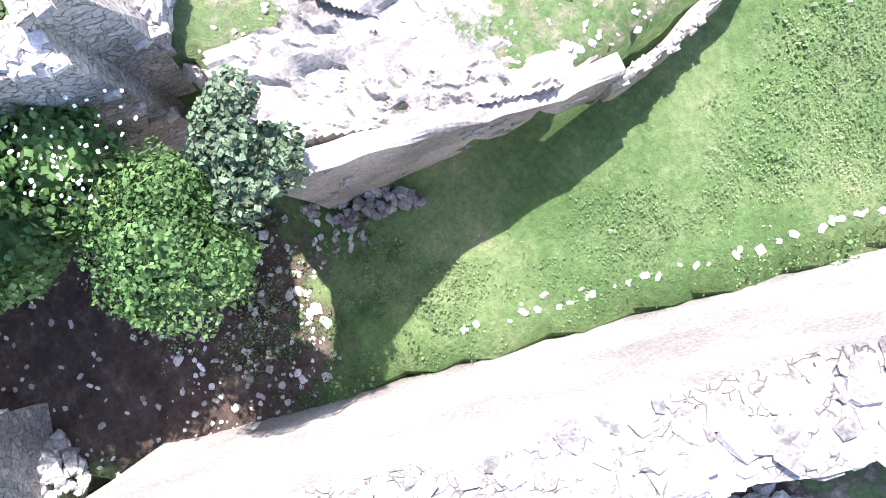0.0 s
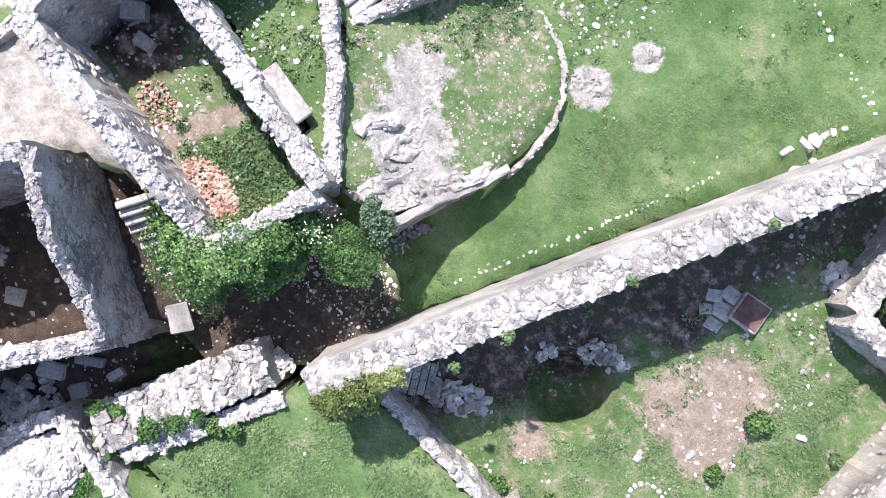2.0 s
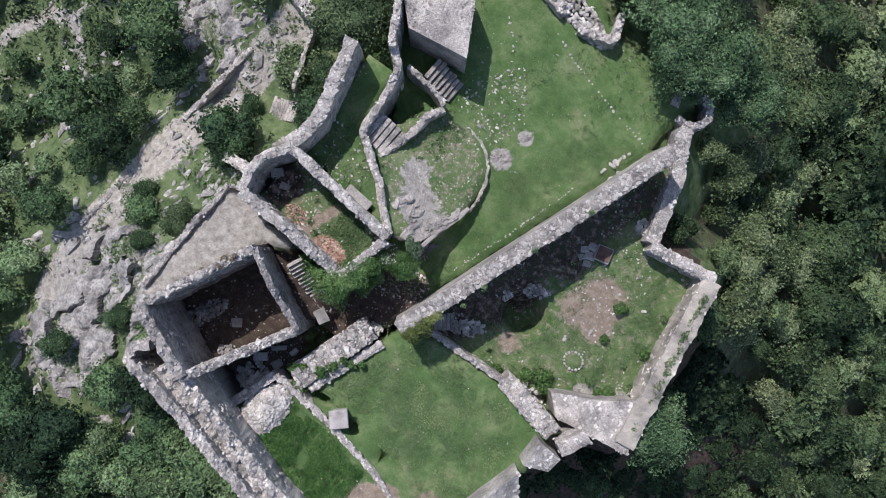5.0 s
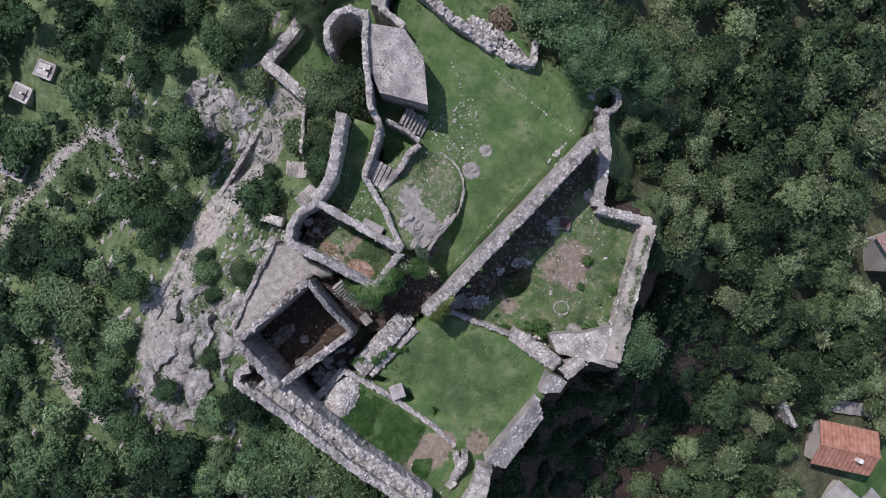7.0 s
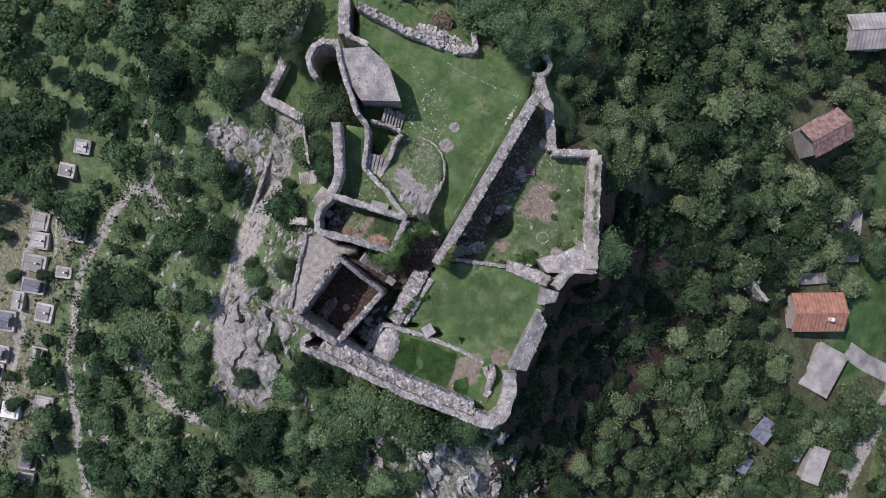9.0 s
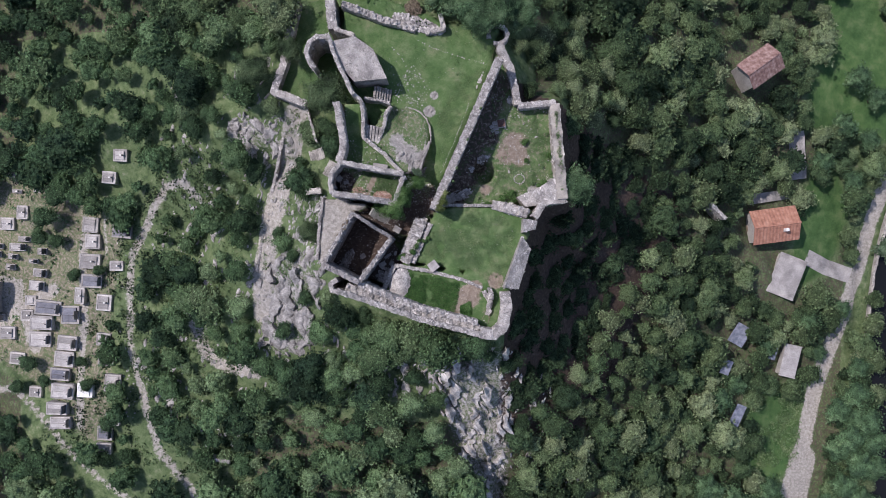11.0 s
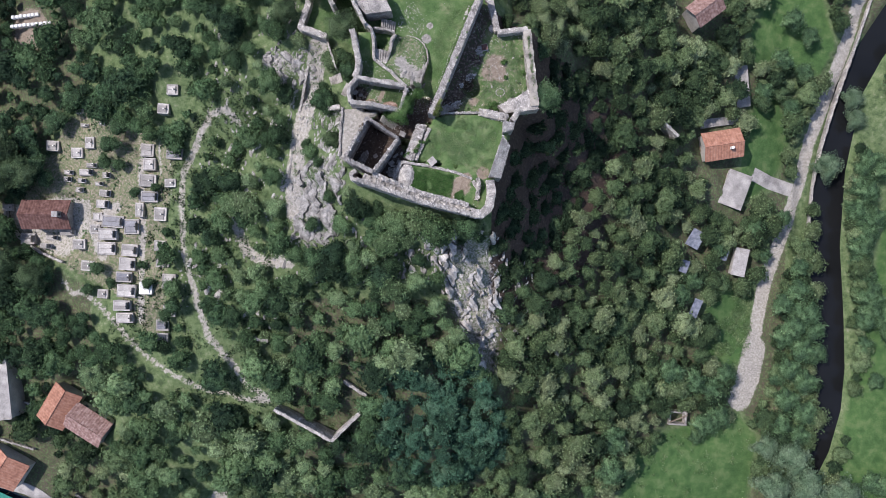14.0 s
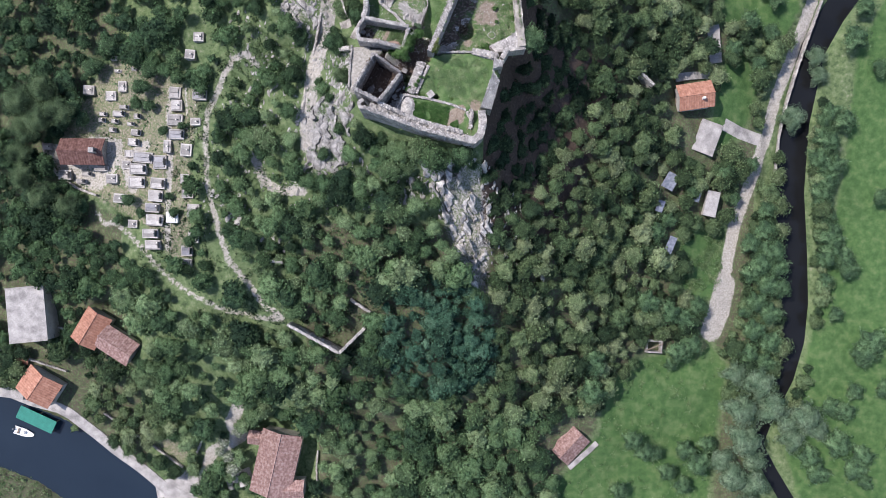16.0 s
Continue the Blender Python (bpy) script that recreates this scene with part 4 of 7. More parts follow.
def block(name, label, corners, foot, mat, stone=0.13, cover=0.8, kind="structure", category="wall", parent=None, stone_mat=None):
    """A solid on a plan of (x, y, top) corners, its sloping top set with stones."""
    k = len(corners)
    c = np.array(corners, float)
    mid = c.mean(axis=0)
    v = [*c, *[(x, y, foot) for x, y, z in corners], mid]
    f = [(i, (i + 1) % k, 2 * k) for i in range(k)] + [(i, i + k, (i + 1) % k + k, (i + 1) % k) for i in range(k)] + [tuple(range(2 * k - 1, k - 1, -1))]
    ob = solid(name, v, f, mat)
    tagged(ob, label, category, kind=kind)
    poly = [(x, y) for x, y, z in corners]
    lo, hi = c.min(0), c.max(0)
    count = int((hi[0] - lo[0]) * (hi[1] - lo[1]) / (stone * stone * 2.6) * cover)
    X, Y = RNG.uniform(lo[0], hi[0], count), RNG.uniform(lo[1], hi[1], count)
    ok = inside(poly, X, Y)
    X, Y = X[ok], Y[ok]
    A = np.c_[c[:, :2], np.ones(k)]
    sol = np.linalg.lstsq(A, c[:, 2], rcond=None)[0]
    Z = sol[0] * X + sol[1] * Y + sol[2] + RNG.uniform(-0.05, 0.02, len(X))
    sv, sf = stones(np.c_[X, Y, Z], stone * RNG.uniform(0.5, 1.1, len(X)), 0.4)
    tagged(fast("stones", sv, sf, stone_mat or STONE, ob), kind="stuff")
    return ob


block("wall_parapet_b", "stone-roofed parapet along the cliff edge", [(10.27, -6.1, 2.4), (10.18, -7.73, 2.4), (11.75, -7.3, 1.7), (11.95, -6.3, 1.7)], -6, MORTAR)
block("wall_parapet_c", "long sloping stone parapet along the cliff edge", [(10.18, -8.2, 2.6), (8.16, -14.1, 2.6), (10.0, -14.3, 1.5), (11.3, -9.6, 1.5)], -7, MORTAR)
block("wall_parapet_d", "pointed end of the cliff parapet", [(8.5, -14.8, 2.5), (8.3, -16.5, 2.4), (9.3, -16.9, 1.6)], -6, MORTAR)
block("terrace_south_east", "rubble platform at the corner of the curtain wall", [(9.6, -3.5, 0.1), (10.7, -4.6, 0.1), (15.6, -4.0, 0.1), (14.4, -0.8, 0.1), (12.4, -2.2, 0.1)], -6, MORTAR, 0.12, 0.9)
block("north_tower", "ruined tower with a sloping rubble top", [(-12.0, 13.4, 3.4), (-11.3, 10.8, 3.2), (-9.5, 8.9, 3.1), (-5.8, 9.4, 3.0), (-7.4, 12.6, 3.0), (-9.5, 14.0, 3.2)], -1.2, MORTAR, 0.085, 0.8, stone_mat=TOP_STONE)
wall("north_tower_wall", "thin wall standing beside the ruined tower", [(-12.6, 14.1, 3.8), (-11.6, 11.4, 3.8), (-9.5, 7.3, 3.9)], 0.42)
wall("round_stair_wall", "half-round ruined wall of a small tower", [(-12.8, 14.0, 2.6), (-14.0, 14.1, 2.6), (-14.8, 13.5, 2.5), (-15.2, 12.4, 2.4), (-14.9, 11.3, 2.2), (-14.2, 10.6, 2.0)], 0.5)
wall("wall_gate_stub", "broad stub of a tumbled gate wall", [(-13.0, 19.5, 0.8), (-12.4, 15.4, 1.2)], 1.1)
wall("wall_gate_return", "short return of a tumbled gate wall", [(-12.2, 15.4, 1.3), (-9.9, 14.7, 1.2)], 0.5)
ringed = [(6.9 + 1.15 * math.cos(a), 15.7 + 1.15 * math.sin(a), -0.3 - 0.25 * math.sin(a)) for a in np.linspace(-2.0, 3.6, 12)]
wall("round_turret", "small round turret open to the sky", ringed, 0.45)
apse_line = [(-0.72, 2.5, 0.4), (-0.66, 3.4, 0.12), (-0.85, 4.5, 0.0), (-1.24, 5.45, -0.1), (-1.95, 6.17, -0.2), (-2.6, 6.5, -0.25), (-3.54, 6.79, -0.25), (-4.86, 6.83, -0.1)]
wall("apse_edge", "curved kerb of small stones round the apse terrace", apse_line, 0.16, ragged=0.05, stone=0.05, mat=WALK)
wall("apse_step_wall", "curved dry wall above the apse", [(-7.0, 2.0, 1.8), (-6.4, 3.2, 1.75), (-6.05, 4.5, 1.65), (-5.9, 5.6, 1.6), (-5.4, 6.6, 1.4)], 0.4)
wall("apse_upper_wall", "thin low wall above the apse", [(-5.5, 6.8, 1.4), (-6.7, 7.2, 1.5), (-8.5, 7.35, 1.7)], 0.3)
wall("church_footing", "low footing wall across the bare rock", [(-4.5, 0.1, 2.0), (-3.95, 1.25, 1.75)], 0.4, stone=0.12, stone_mat=WHITE_STONE)


STEP = masonry("worn_step_stone", (0.52, 0.50, 0.47), (0.34, 0.325, 0.305), (0.22, 0.205, 0.19), 3.2, 0.2)


def flight(name, label, start, end, width, count):
    """A flight of steps from start down to end, each step a slab of its own."""
    a, b = Vector(start), Vector(end)
    run = Vector((b.x - a.x, b.y - a.y))
    ang = math.degrees(math.atan2(run.y, run.x))
    root = thing(name, pose(0, 0, 0), label, "stairs", kind="structure")
    tread = run.length / count
    for i in range(count):
        p = a.lerp(b, (i + 0.5) / count)
        bm = box_bm((-tread * 0.42, -width / 2 + random.uniform(-0.08, 0.08), -0.75), (tread * 0.52, width / 2 + random.uniform(-0.08, 0.08), 0), 0.03, ang + random.uniform(-2, 2), (p.x, p.y, p.z + random.uniform(-0.015, 0.015)))
        part("step", bm, STEP, root)
    return root


flight("keep_stair", "straight stair of pale stone steps beside the keep", (-7.35, -5.75, 2.35), (-4.75, -7.05, -0.55), 0.95, 13)
flight("apse_stair", "broad worn stone steps above the apse", (-8.2, 3.3, 2.2), (-6.4, 3.1, 1.6), 1.9, 5)
flight("yard_stair", "shaded stone steps down to the east yard", (1.2, -4.3, -0.1), (2.5, -3.5, -1.3), 1.1, 6)
flight("tower_stair", "stone steps at the door of the ruined tower", (-7.5, 8.3, 1.0), (-5.5, 8.1, -0.4), 1.5, 7)


def heap(name, label, centre, rx, ry, tall, size, count, mat=None, category="rubble", turn=0.0):
    """A pile of loose stones, domed."""
    a, r = RNG.uniform(0, 2 * np.pi, count), np.sqrt(RNG.random(count))
    u, v = r * np.cos(a) * rx, r * np.sin(a) * ry
    c, s = math.cos(radians(turn)), math.sin(radians(turn))
    X, Y = centre[0] + u * c - v * s, centre[1] + u * s + v * c
    Z = ground(X, Y) + tall * np.clip(1 - r ** 2.2, 0, 1) + RNG.uniform(-0.03, 0.04, count)
    sv, sf = stones(np.c_[X, Y, Z], size * RNG.uniform(0.5, 1.2, count), 0.65, 0.4)
    ob = fast(name, sv, sf, mat or STONE)
    return tagged(ob, label, category, kind="stuff")


heap("garden_rubble", "large heap of white rubble stones in the garden corner", (-3.85, -13.9), 1.2, 1.75, 0.6, 0.13, 1250, WHITE_STONE, turn=-8)
heap("passage_rubble", "tumbled blocks at the end of the passage wall", (-1.25, -6.7), 0.6, 0.45, 0.4, 0.13, 110)
heap("keep_rubble", "fallen stones along the inner foot of the keep wall", (-10.2, -11.6), 1.6, 0.55, 0.35, 0.1, 260, GREY_STONE, turn=63)
heap("keep_corner_rubble", "small stones in the corner of the keep floor", (-7.6, -12.6), 0.8, 0.4, 0.25, 0.09, 90, GREY_STONE, turn=20)
heap("annex_rubble", "grey rubble on the floor of the narrow room", (-5.6, -13.2), 0.9, 1.0, 0.5, 0.16, 160)
for x, y, a in ((-1.6, -17.0, 12), (-0.6, -17.2, 18), (6.3, -17.2, 60), (6.8, -17.6, 75), (6.6, -16.6, 40)):
    pole = thing("dry_branch", pose(x, y, 0.72, 0, 0, a), "dry grey branch lying in the weeds", "branch", "dry branches")
    part("stem", box_bm((-0.9, -0.02, -0.02), (0.9, 0.02, 0.02), 0.01), TIMBER, pole)
    for u, t in ((-0.3, 28), (0.2, -32), (0.5, 24)):
        part("twig", box_bm((0, -0.012, -0.012), (0.6, 0.012, 0.012), 0.006, t, (u, 0, 0.02)), TIMBER, pole)
heap("brick_heap", "heap of broken orange bricks on the room floor", (-6.0, -3.95), 1.1, 0.6, 0.13, 0.06, 800, BRICK, turn=-6)
heap("brick_scatter", "scatter of broken orange bricks by the doorway", (-8.8, -3.4), 0.75, 0.5, 0.06, 0.05, 200, BRICK, turn=-10)
heap("east_rubble", "white rubble along the broken yard wall", (9.3, -4.9), 1.9, 0.75, 0.8, 0.14, 500, WHITE_STONE, turn=-14)
heap("pit_rim", "broken masonry round the sunken pit", (5.6, 1.0), 0.8, 0.4, 0.3, 0.16, 60, turn=20)
heap("pit_rim_south", "broken masonry beside the sunken pit", (3.4, -3.3), 1.1, 0.5, 0.3, 0.16, 90, turn=30)
heap("pit_rim_north", "few grey blocks beside the sunken pit", (4.3, -0.2), 0.35, 0.3, 0.2, 0.13, 20)
heap("north_rubble", "tumbled stones of the north curtain", (-2.6, 16.7), 3.2, 0.8, 0.5, 0.16, 400, turn=-18)
heap("foot_rubble", "loose stones at the foot of the rock", (-1.45, -1.45), 0.55, 0.2, 0.03, 0.05, 30, turn=50)
heap("turret_rubble", "fallen stones inside the corner of the curtain", (9.0, 8.1), 0.7, 0.6, 0.35, 0.16, 70)

for label, a, b, w, n in (("worn steps of pale stone climbing to the gate", (-14.0, 1.7, -2.8), (-15.9, 1.2, -4.3), 1.4, 8), ("second flight of worn stone steps below the gate", (-12.7, 0.6, -1.7), (-13.6, -1.2, -3.2), 1.1, 8)):
    flight("gate_stair", label, (a[0], a[1], gz(a[0], a[1]) + 0.3), (b[0], b[1], gz(b[0], b[1]) + 0.12), w, n)
wall("gate_stub", "stub of pale masonry on the rocky slope", [(-16.5, -3.4, -3.8), (-14.0, -3.1, -3.2)], 0.7)
wall("gate_path_wall", "thin low wall beside the path to the gate", [(-14.7, 2.8, -3.4), (-16.1, 7.0, -3.8)], 0.25)
wall("street_edge", "straight retaining edge of the old street", [(x, y, gz(x - 0.4, y) + 0.25) for x, y in ((-19.3, 3.6), (-20.9, -3.3), (-22.1, -9.2), (-22.8, -13.4))], 0.35, faces=False)
wall("garden_ruin", "fragment of ruined wall standing in the garden", [(6.6, -14.2, 1.6), (6.9, -15.4, 1.9), (6.5, -16.6, 1.4)], 0.45, ragged=0.5)




# ---- woods ----
def crown_arrays(radius, count, leaf, squash=0.8, hull=True):
    """Leaf clumps on a lumpy crown: vertices and triangles."""
    d = RNG.normal(0, 1, (count, 3))
    d /= np.linalg.norm(d, axis=1, keepdims=True)
    d[:, 2] = np.abs(d[:, 2]) * 1.0 - 0.25 * (RNG.random(count) < 0.35)
    lobes = RNG.normal(0, 1, (7, 3))
    lobes[:, 2] = np.abs(lobes[:, 2])
    lobes /= np.linalg.norm(lobes, axis=1, keepdims=True)
    swell = 0.64 + 0.48 * np.max(np.clip(d @ lobes.T, 0, 1) ** 6, axis=1)
    c = d * radius * (swell * RNG.uniform(0.82, 1.06, count))[:, None] * (1, 1, squash)
    nrm = d + RNG.normal(0, 0.7, (count, 3))
    nrm /= np.linalg.norm(nrm, axis=1, keepdims=True)
    u = np.cross(nrm, RNG.normal(0, 1, (count, 3)))
    u /= np.linalg.norm(u, axis=1, keepdims=True)
    w = np.cross(nrm, u)
    size = leaf * RNG.uniform(0.6, 1.3, (count, 1))
    v = np.stack([c - u * size - w * size * 0.45, c + u * size * 0.2 - w * size * 0.9, c + u * size + w * size * 0.1, c - u * size * 0.1 + w * size * 0.8], 1)
    q = np.arange(count)[:, None] * 4
    f = np.concatenate([q + (0, 1, 2), q + (0, 2, 3)])
    v, f = v.reshape(-1, 3), f
    if hull:
        hv = ICO_V / np.linalg.norm(ICO_V, axis=1, keepdims=True) * radius * 0.62 * (1, 1, squash)
        f = np.concatenate([f, ICO_F + len(v)])
        v = np.concatenate([v, hv])
    return v, f


def blocked(X, Y):
    """Where no tree stands: yards, paths, graves, river, meadows, houses, bare rock."""
    b = inside(FOOT, X, Y) | (off(FOOT, X, Y, True) < 1.5) | ((X < -77) & (Y < -84))
    for line, width in ((HIGH_STREET, 2.0), (LOW_PATH, 2.7), (MID_PATH, 2.7), (SCREE, 1.6), (ROAD, 3.0), (ROAD_END, 4.0), (QUAY, 2.6), (YARD_LANE, 2.2)):
        b |= off(line, X, Y) < width
    for poly in (GRAVES, PLOT, CHAPEL_YARD, LAKE, MEADOW_S, MEADOW_M, MEADOW_E, MEADOW_N, HOUSE_LAWN, CLIFF, ROCK_W, ROCK_N):
        b |= inside(poly, X, Y)
    b |= off_wide(RIVER, RIVER_WIDE, X, Y) < 0.8
    for x, y, r in CLEAR:
        b |= np.hypot(X - x, Y - y) < r
    return b


CLEAR = [(53.6, -5, 6.2), (57, -13, 6.5), (48.7, 19, 6.5), (59, -27, 4), (47.4, -57.3, 3.5), (30, -78, 7.5), (-31.5, -81, 9), (-67, -53, 6), (-61.5, -57, 5.5),
         (-80.5, -66.5, 7.5), (-84, -52, 8.5), (-82, -74, 5), (-67, -19, 7), (66, -12, 4), (-43.6, 1.8, 3.1), (-45.5, -1.2, 3.1), (-62, -1.5, 2.2), (58.8, 8.0, 3.2), (59.5, 4.0, 3.0), (-72, 15.3, 4.5), (-13.0, -47.8, 3.0), (-14.5, -54.0, 3.4), (-19, -55.3, 2.8), (-24, -52.6, 2.6), (42, -2.8, 2.6), (49, -24, 3.2), (49.5, -36, 3.0)]


def spread(x0, x1, y0, y1, count, gap, density):
    """Points thrown one by one, kept apart by gap."""
    cells, kept = {}, []
    X, Y = RNG.uniform(x0, x1, count), RNG.uniform(y0, y1, count)
    ok = ~blocked(X, Y) & (RNG.random(count) < density(X, Y))
    for x, y in zip(X[ok], Y[ok]):
        c = (int(x // gap), int(y // gap))
        if any((x - a) ** 2 + (y - b) ** 2 < gap * gap for i in (-1, 0, 1) for j in (-1, 0, 1) for a, b in cells.get((c[0] + i, c[1] + j), ())):
            continue
        cells.setdefault(c, []).append((x, y))
        kept.append((x, y))
    return np.array(kept)


def open_slope(X, Y):
    """The grassy, rocky slope just west of the walls."""
    return (X < -13) & (X > -23) & (Y > -25) & (Y < 13)


def wood_density(X, Y):
    n = np.sin(X * 0.19 + 1) * np.cos(Y * 0.17 - 0.5) + 0.7 * np.sin(X * 0.37 + Y * 0.31) + 0.4 * np.sin(X * 0.9 - Y * 0.7)
    slope = (X < -26) & (X > -46) & (Y > -52)
    return np.where(open_slope(X, Y), np.clip(0.07 + 0.12 * n, 0.02, 0.3), np.where(slope, np.clip(0.85 + 0.5 * n, 0.2, 1.0), 1.0))


_ico = bmesh.new()
bmesh.ops.create_icosphere(_ico, subdivisions=3, radius=1)
HULL_V, HULL_F = np.array([v.co[:] for v in _ico.verts]), np.array([[v.index for v in f.verts] for f in _ico.faces])
_ico.free()
HULL_F = HULL_F[(HULL_V[HULL_F][:, :, 2] > -0.42).all(axis=1)]


def clumped_crown(squash, count, leaf, lobes=9):
    """A crown of boughs: a lumpy mass of foliage, fringed with leaf sprays. Vertices, triangles, and the way each leaf turns its face."""
    c = RNG.normal(0, 1, (lobes, 3))
    c[:, 2] = np.abs(c[:, 2]) * 0.8 + 0.1
    c /= np.linalg.norm(c, axis=1, keepdims=True)
    reach = RNG.uniform(0.6, 1.2, lobes)
    ph = RNG.uniform(0, 6.28, 3)

    def radius(d):
        near = np.clip(d @ c.T, 0, 1) ** 9 * reach
        return 0.46 + 0.52 * near.max(axis=1) + 0.05 * np.sin(d[:, 0] * 9 + ph[0]) * np.sin(d[:, 1] * 9 + ph[1]) + 0.04 * np.sin(d[:, 2] * 13 + d[:, 0] * 7 + ph[2])

    hv = HULL_V * (radius(HULL_V) * 0.88)[:, None]
    d = RNG.normal(0, 1, (count, 3))
    d[:, 2] = np.abs(d[:, 2]) - 0.3
    d /= np.linalg.norm(d, axis=1, keepdims=True)
    at = d * (radius(d) * RNG.uniform(0.84, 1.18, count))[:, None]
    nrm = d * 0.6 + (0, 0, 0.3) + RNG.normal(0, 0.6, (count, 3))
    nrm /= np.linalg.norm(nrm, axis=1, keepdims=True)
    nrm[nrm[:, 2] < 0] *= -1
    u = np.cross(nrm, RNG.normal(0, 1, (count, 3)))
    u /= np.linalg.norm(u, axis=1, keepdims=True)
    w = np.cross(nrm, u)
    size = leaf * RNG.uniform(0.6, 1.35, (count, 1))
    v = np.stack([at - u * size, at + u * size * 0.5 - w * size * 0.8, at + u * size * 0.5 + w * size * 0.8], 1).reshape(-1, 3)
    f = np.arange(count * 3).reshape(-1, 3)
    flat = np.array((1, 1, squash))
    return np.concatenate([v, hv]) * flat, np.concatenate([f, HULL_F + len(v)])


TEAL = [(-9, -44), (4, -42), (13, -50), (12, -62), (0, -66), (-8, -60)]


def build_woods():
    kinds = [clumped_crown(s, 440, 0.095, 15) for s in (0.8, 0.7, 0.9, 0.75, 0.65, 0.85)]
    small = [clumped_crown(s, 260, 0.12, 9) for s in (0.8, 0.7, 0.9, 0.65)]
    close = [clumped_crown(s, 900, 0.062, 16) for s in (0.8, 0.7, 0.9, 0.75)]
    for name, label, mat, box, count, gap in (
            ("east_wood", "dense green oak and hornbeam wood on the slope", WOOD, (9, 84, -70, 46), 14000, 2.15),
            ("south_wood", "dense mixed wood below the crag", WOOD_DARK, (-58, 44, -108, -20), 12000, 2.5),
            ("teal_wood", "patch of bluish green trees below the crag", LEAF_TEAL, (-10, 14, -67, -41), 1500, 2.0),
            ("lake_wood", "green scrub wood above the lake shore", WOOD, (-108, -54, -100, -58), 4000, 2.5),
            ("west_wood", "broken scrub wood on the rocky slope", WOOD_DARK, (-104, -9, -58, 48), 14000, 2.4),
            ("north_wood", "green wood behind the fortress", WOOD, (-40, 40, 17, 46), 2200, 2.7)):
        x0, x1, y0, y1 = box
        pts = spread(x0, x1, y0, y1, count, gap, wood_density)
        X, Y = pts[:, 0], pts[:, 1]
        teal = inside(TEAL, X, Y)
        drop = ~teal if name == "teal_wood" else teal
        if name == "south_wood":
            drop = drop | ((X > 9) & (Y > -70)) | ((X < -9) & (Y > -58))
        if name in ("west_wood", "east_wood"):
            drop = drop | (Y > 17) & (X > -40) & (X < 40)
        pts = pts[~drop]
        Z = ground(pts[:, 0], pts[:, 1])
        near = off(FOOT, pts[:, 0], pts[:, 1], True)
        V, F, K, n = [], [], [], 0
        for (x, y), z, d in zip(pts, Z, near):
            r = gap * RNG.choice((0.45, 0.62, 0.8, 1.0, 1.3) if x < -12 else (0.6, 0.75, 0.9, 1.1, 1.35), p=(0.2, 0.25, 0.25, 0.2, 0.1))
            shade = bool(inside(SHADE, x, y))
            v, f = small[RNG.integers(len(small))] if r < 1.3 and d > 14 else close[RNG.integers(len(close))] if d < 15 and not shade else kinds[RNG.integers(len(kinds))]
            kind = RNG.beta(1.6, 1.6)
            low = 1.0
            if x < -61 and y > -62:
                kind *= 0.45  # deep shade of the wood behind the graveyard, put into its tint
            elif x < -23 and y > -45:
                kind *= 0.95 if x > -37 else 0.66
            # low shrubs below the east walls, the walls' shade put into their tint
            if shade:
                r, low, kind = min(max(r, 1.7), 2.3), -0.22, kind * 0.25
            elif open_slope(x, y):
                r *= RNG.choice((0.6, 0.8, 1.0))
                low = 0.5
            a = RNG.uniform(0, 6.28)
            ca, sa = math.cos(a), math.sin(a)
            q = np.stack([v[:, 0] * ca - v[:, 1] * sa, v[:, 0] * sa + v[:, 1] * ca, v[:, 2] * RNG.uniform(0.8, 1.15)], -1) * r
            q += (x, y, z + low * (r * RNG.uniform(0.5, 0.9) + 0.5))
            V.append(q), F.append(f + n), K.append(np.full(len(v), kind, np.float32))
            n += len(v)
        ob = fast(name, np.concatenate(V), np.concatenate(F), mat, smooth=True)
        ob.data.attributes.new("tree_tone_and_shade", "FLOAT", "POINT").data.foreach_set("value", np.concatenate(K))
        tagged(ob, label, "wood", kind="stuff")


build_woods()




# ---- single trees and bushes ----
def leafy(name, lobes, count, leaf, mat, parent=None, hull=True):
    """Leaves over a cluster of lobes (x, y, z, radius, squash)."""
    V, F, n = [], [], 0
    total = sum(l[3] ** 2 for l in lobes)
    for x, y, z, r, s in lobes:
        v, f = crown_arrays(r, max(12, int(count * r * r / total)), leaf, s, hull)
        V.append(v + (x, y, z)), F.append(f + n)
        n += len(v)
    return fast(name, np.concatenate(V), np.concatenate(F), mat, parent)


def tree_proto(label, radius, tall, leaves, leaf, mat, x, y, group="trees"):
    """A tree: tapered trunk with limbs, a crown of several lobes; base at its root."""
    root = thing("tree", pose(x, y, gz(x, y) - 0.1), label, "tree", group)
    bm = bmesh.new()
    bmesh.ops.create_cone(bm, segments=9, radius1=0.11 * radius, radius2=0.05 * radius, depth=tall, matrix=Matrix.Translation((0, 0, tall / 2)))
    for i in range(6):
        a = i * 1.05 + random.uniform(-0.3, 0.3)
        m = pose(0, 0, tall * random.uniform(0.55, 0.85), 0, 55 + random.uniform(-12, 12), math.degrees(a)) @ Matrix.Translation((0, 0, radius * 0.4))
        bmesh.ops.create_cone(bm, segments=6, radius1=0.045 * radius, radius2=0.015 * radius, depth=radius * 0.8, matrix=m)
    part("trunk", bm, BARK, root)
    v, f = clumped_crown(random.uniform(0.75, 0.9), leaves, leaf / radius, 17)
    fast("crown", v * radius * 1.06 + (0, 0, tall), f, mat, root, smooth=True)
    return root


def at_ground(x, y, turn=0.0, size=1.0, sink=0.1):
    return pose(x, y, gz(x, y) - sink, 0, 0, turn) @ Matrix.Scale(size, 4)


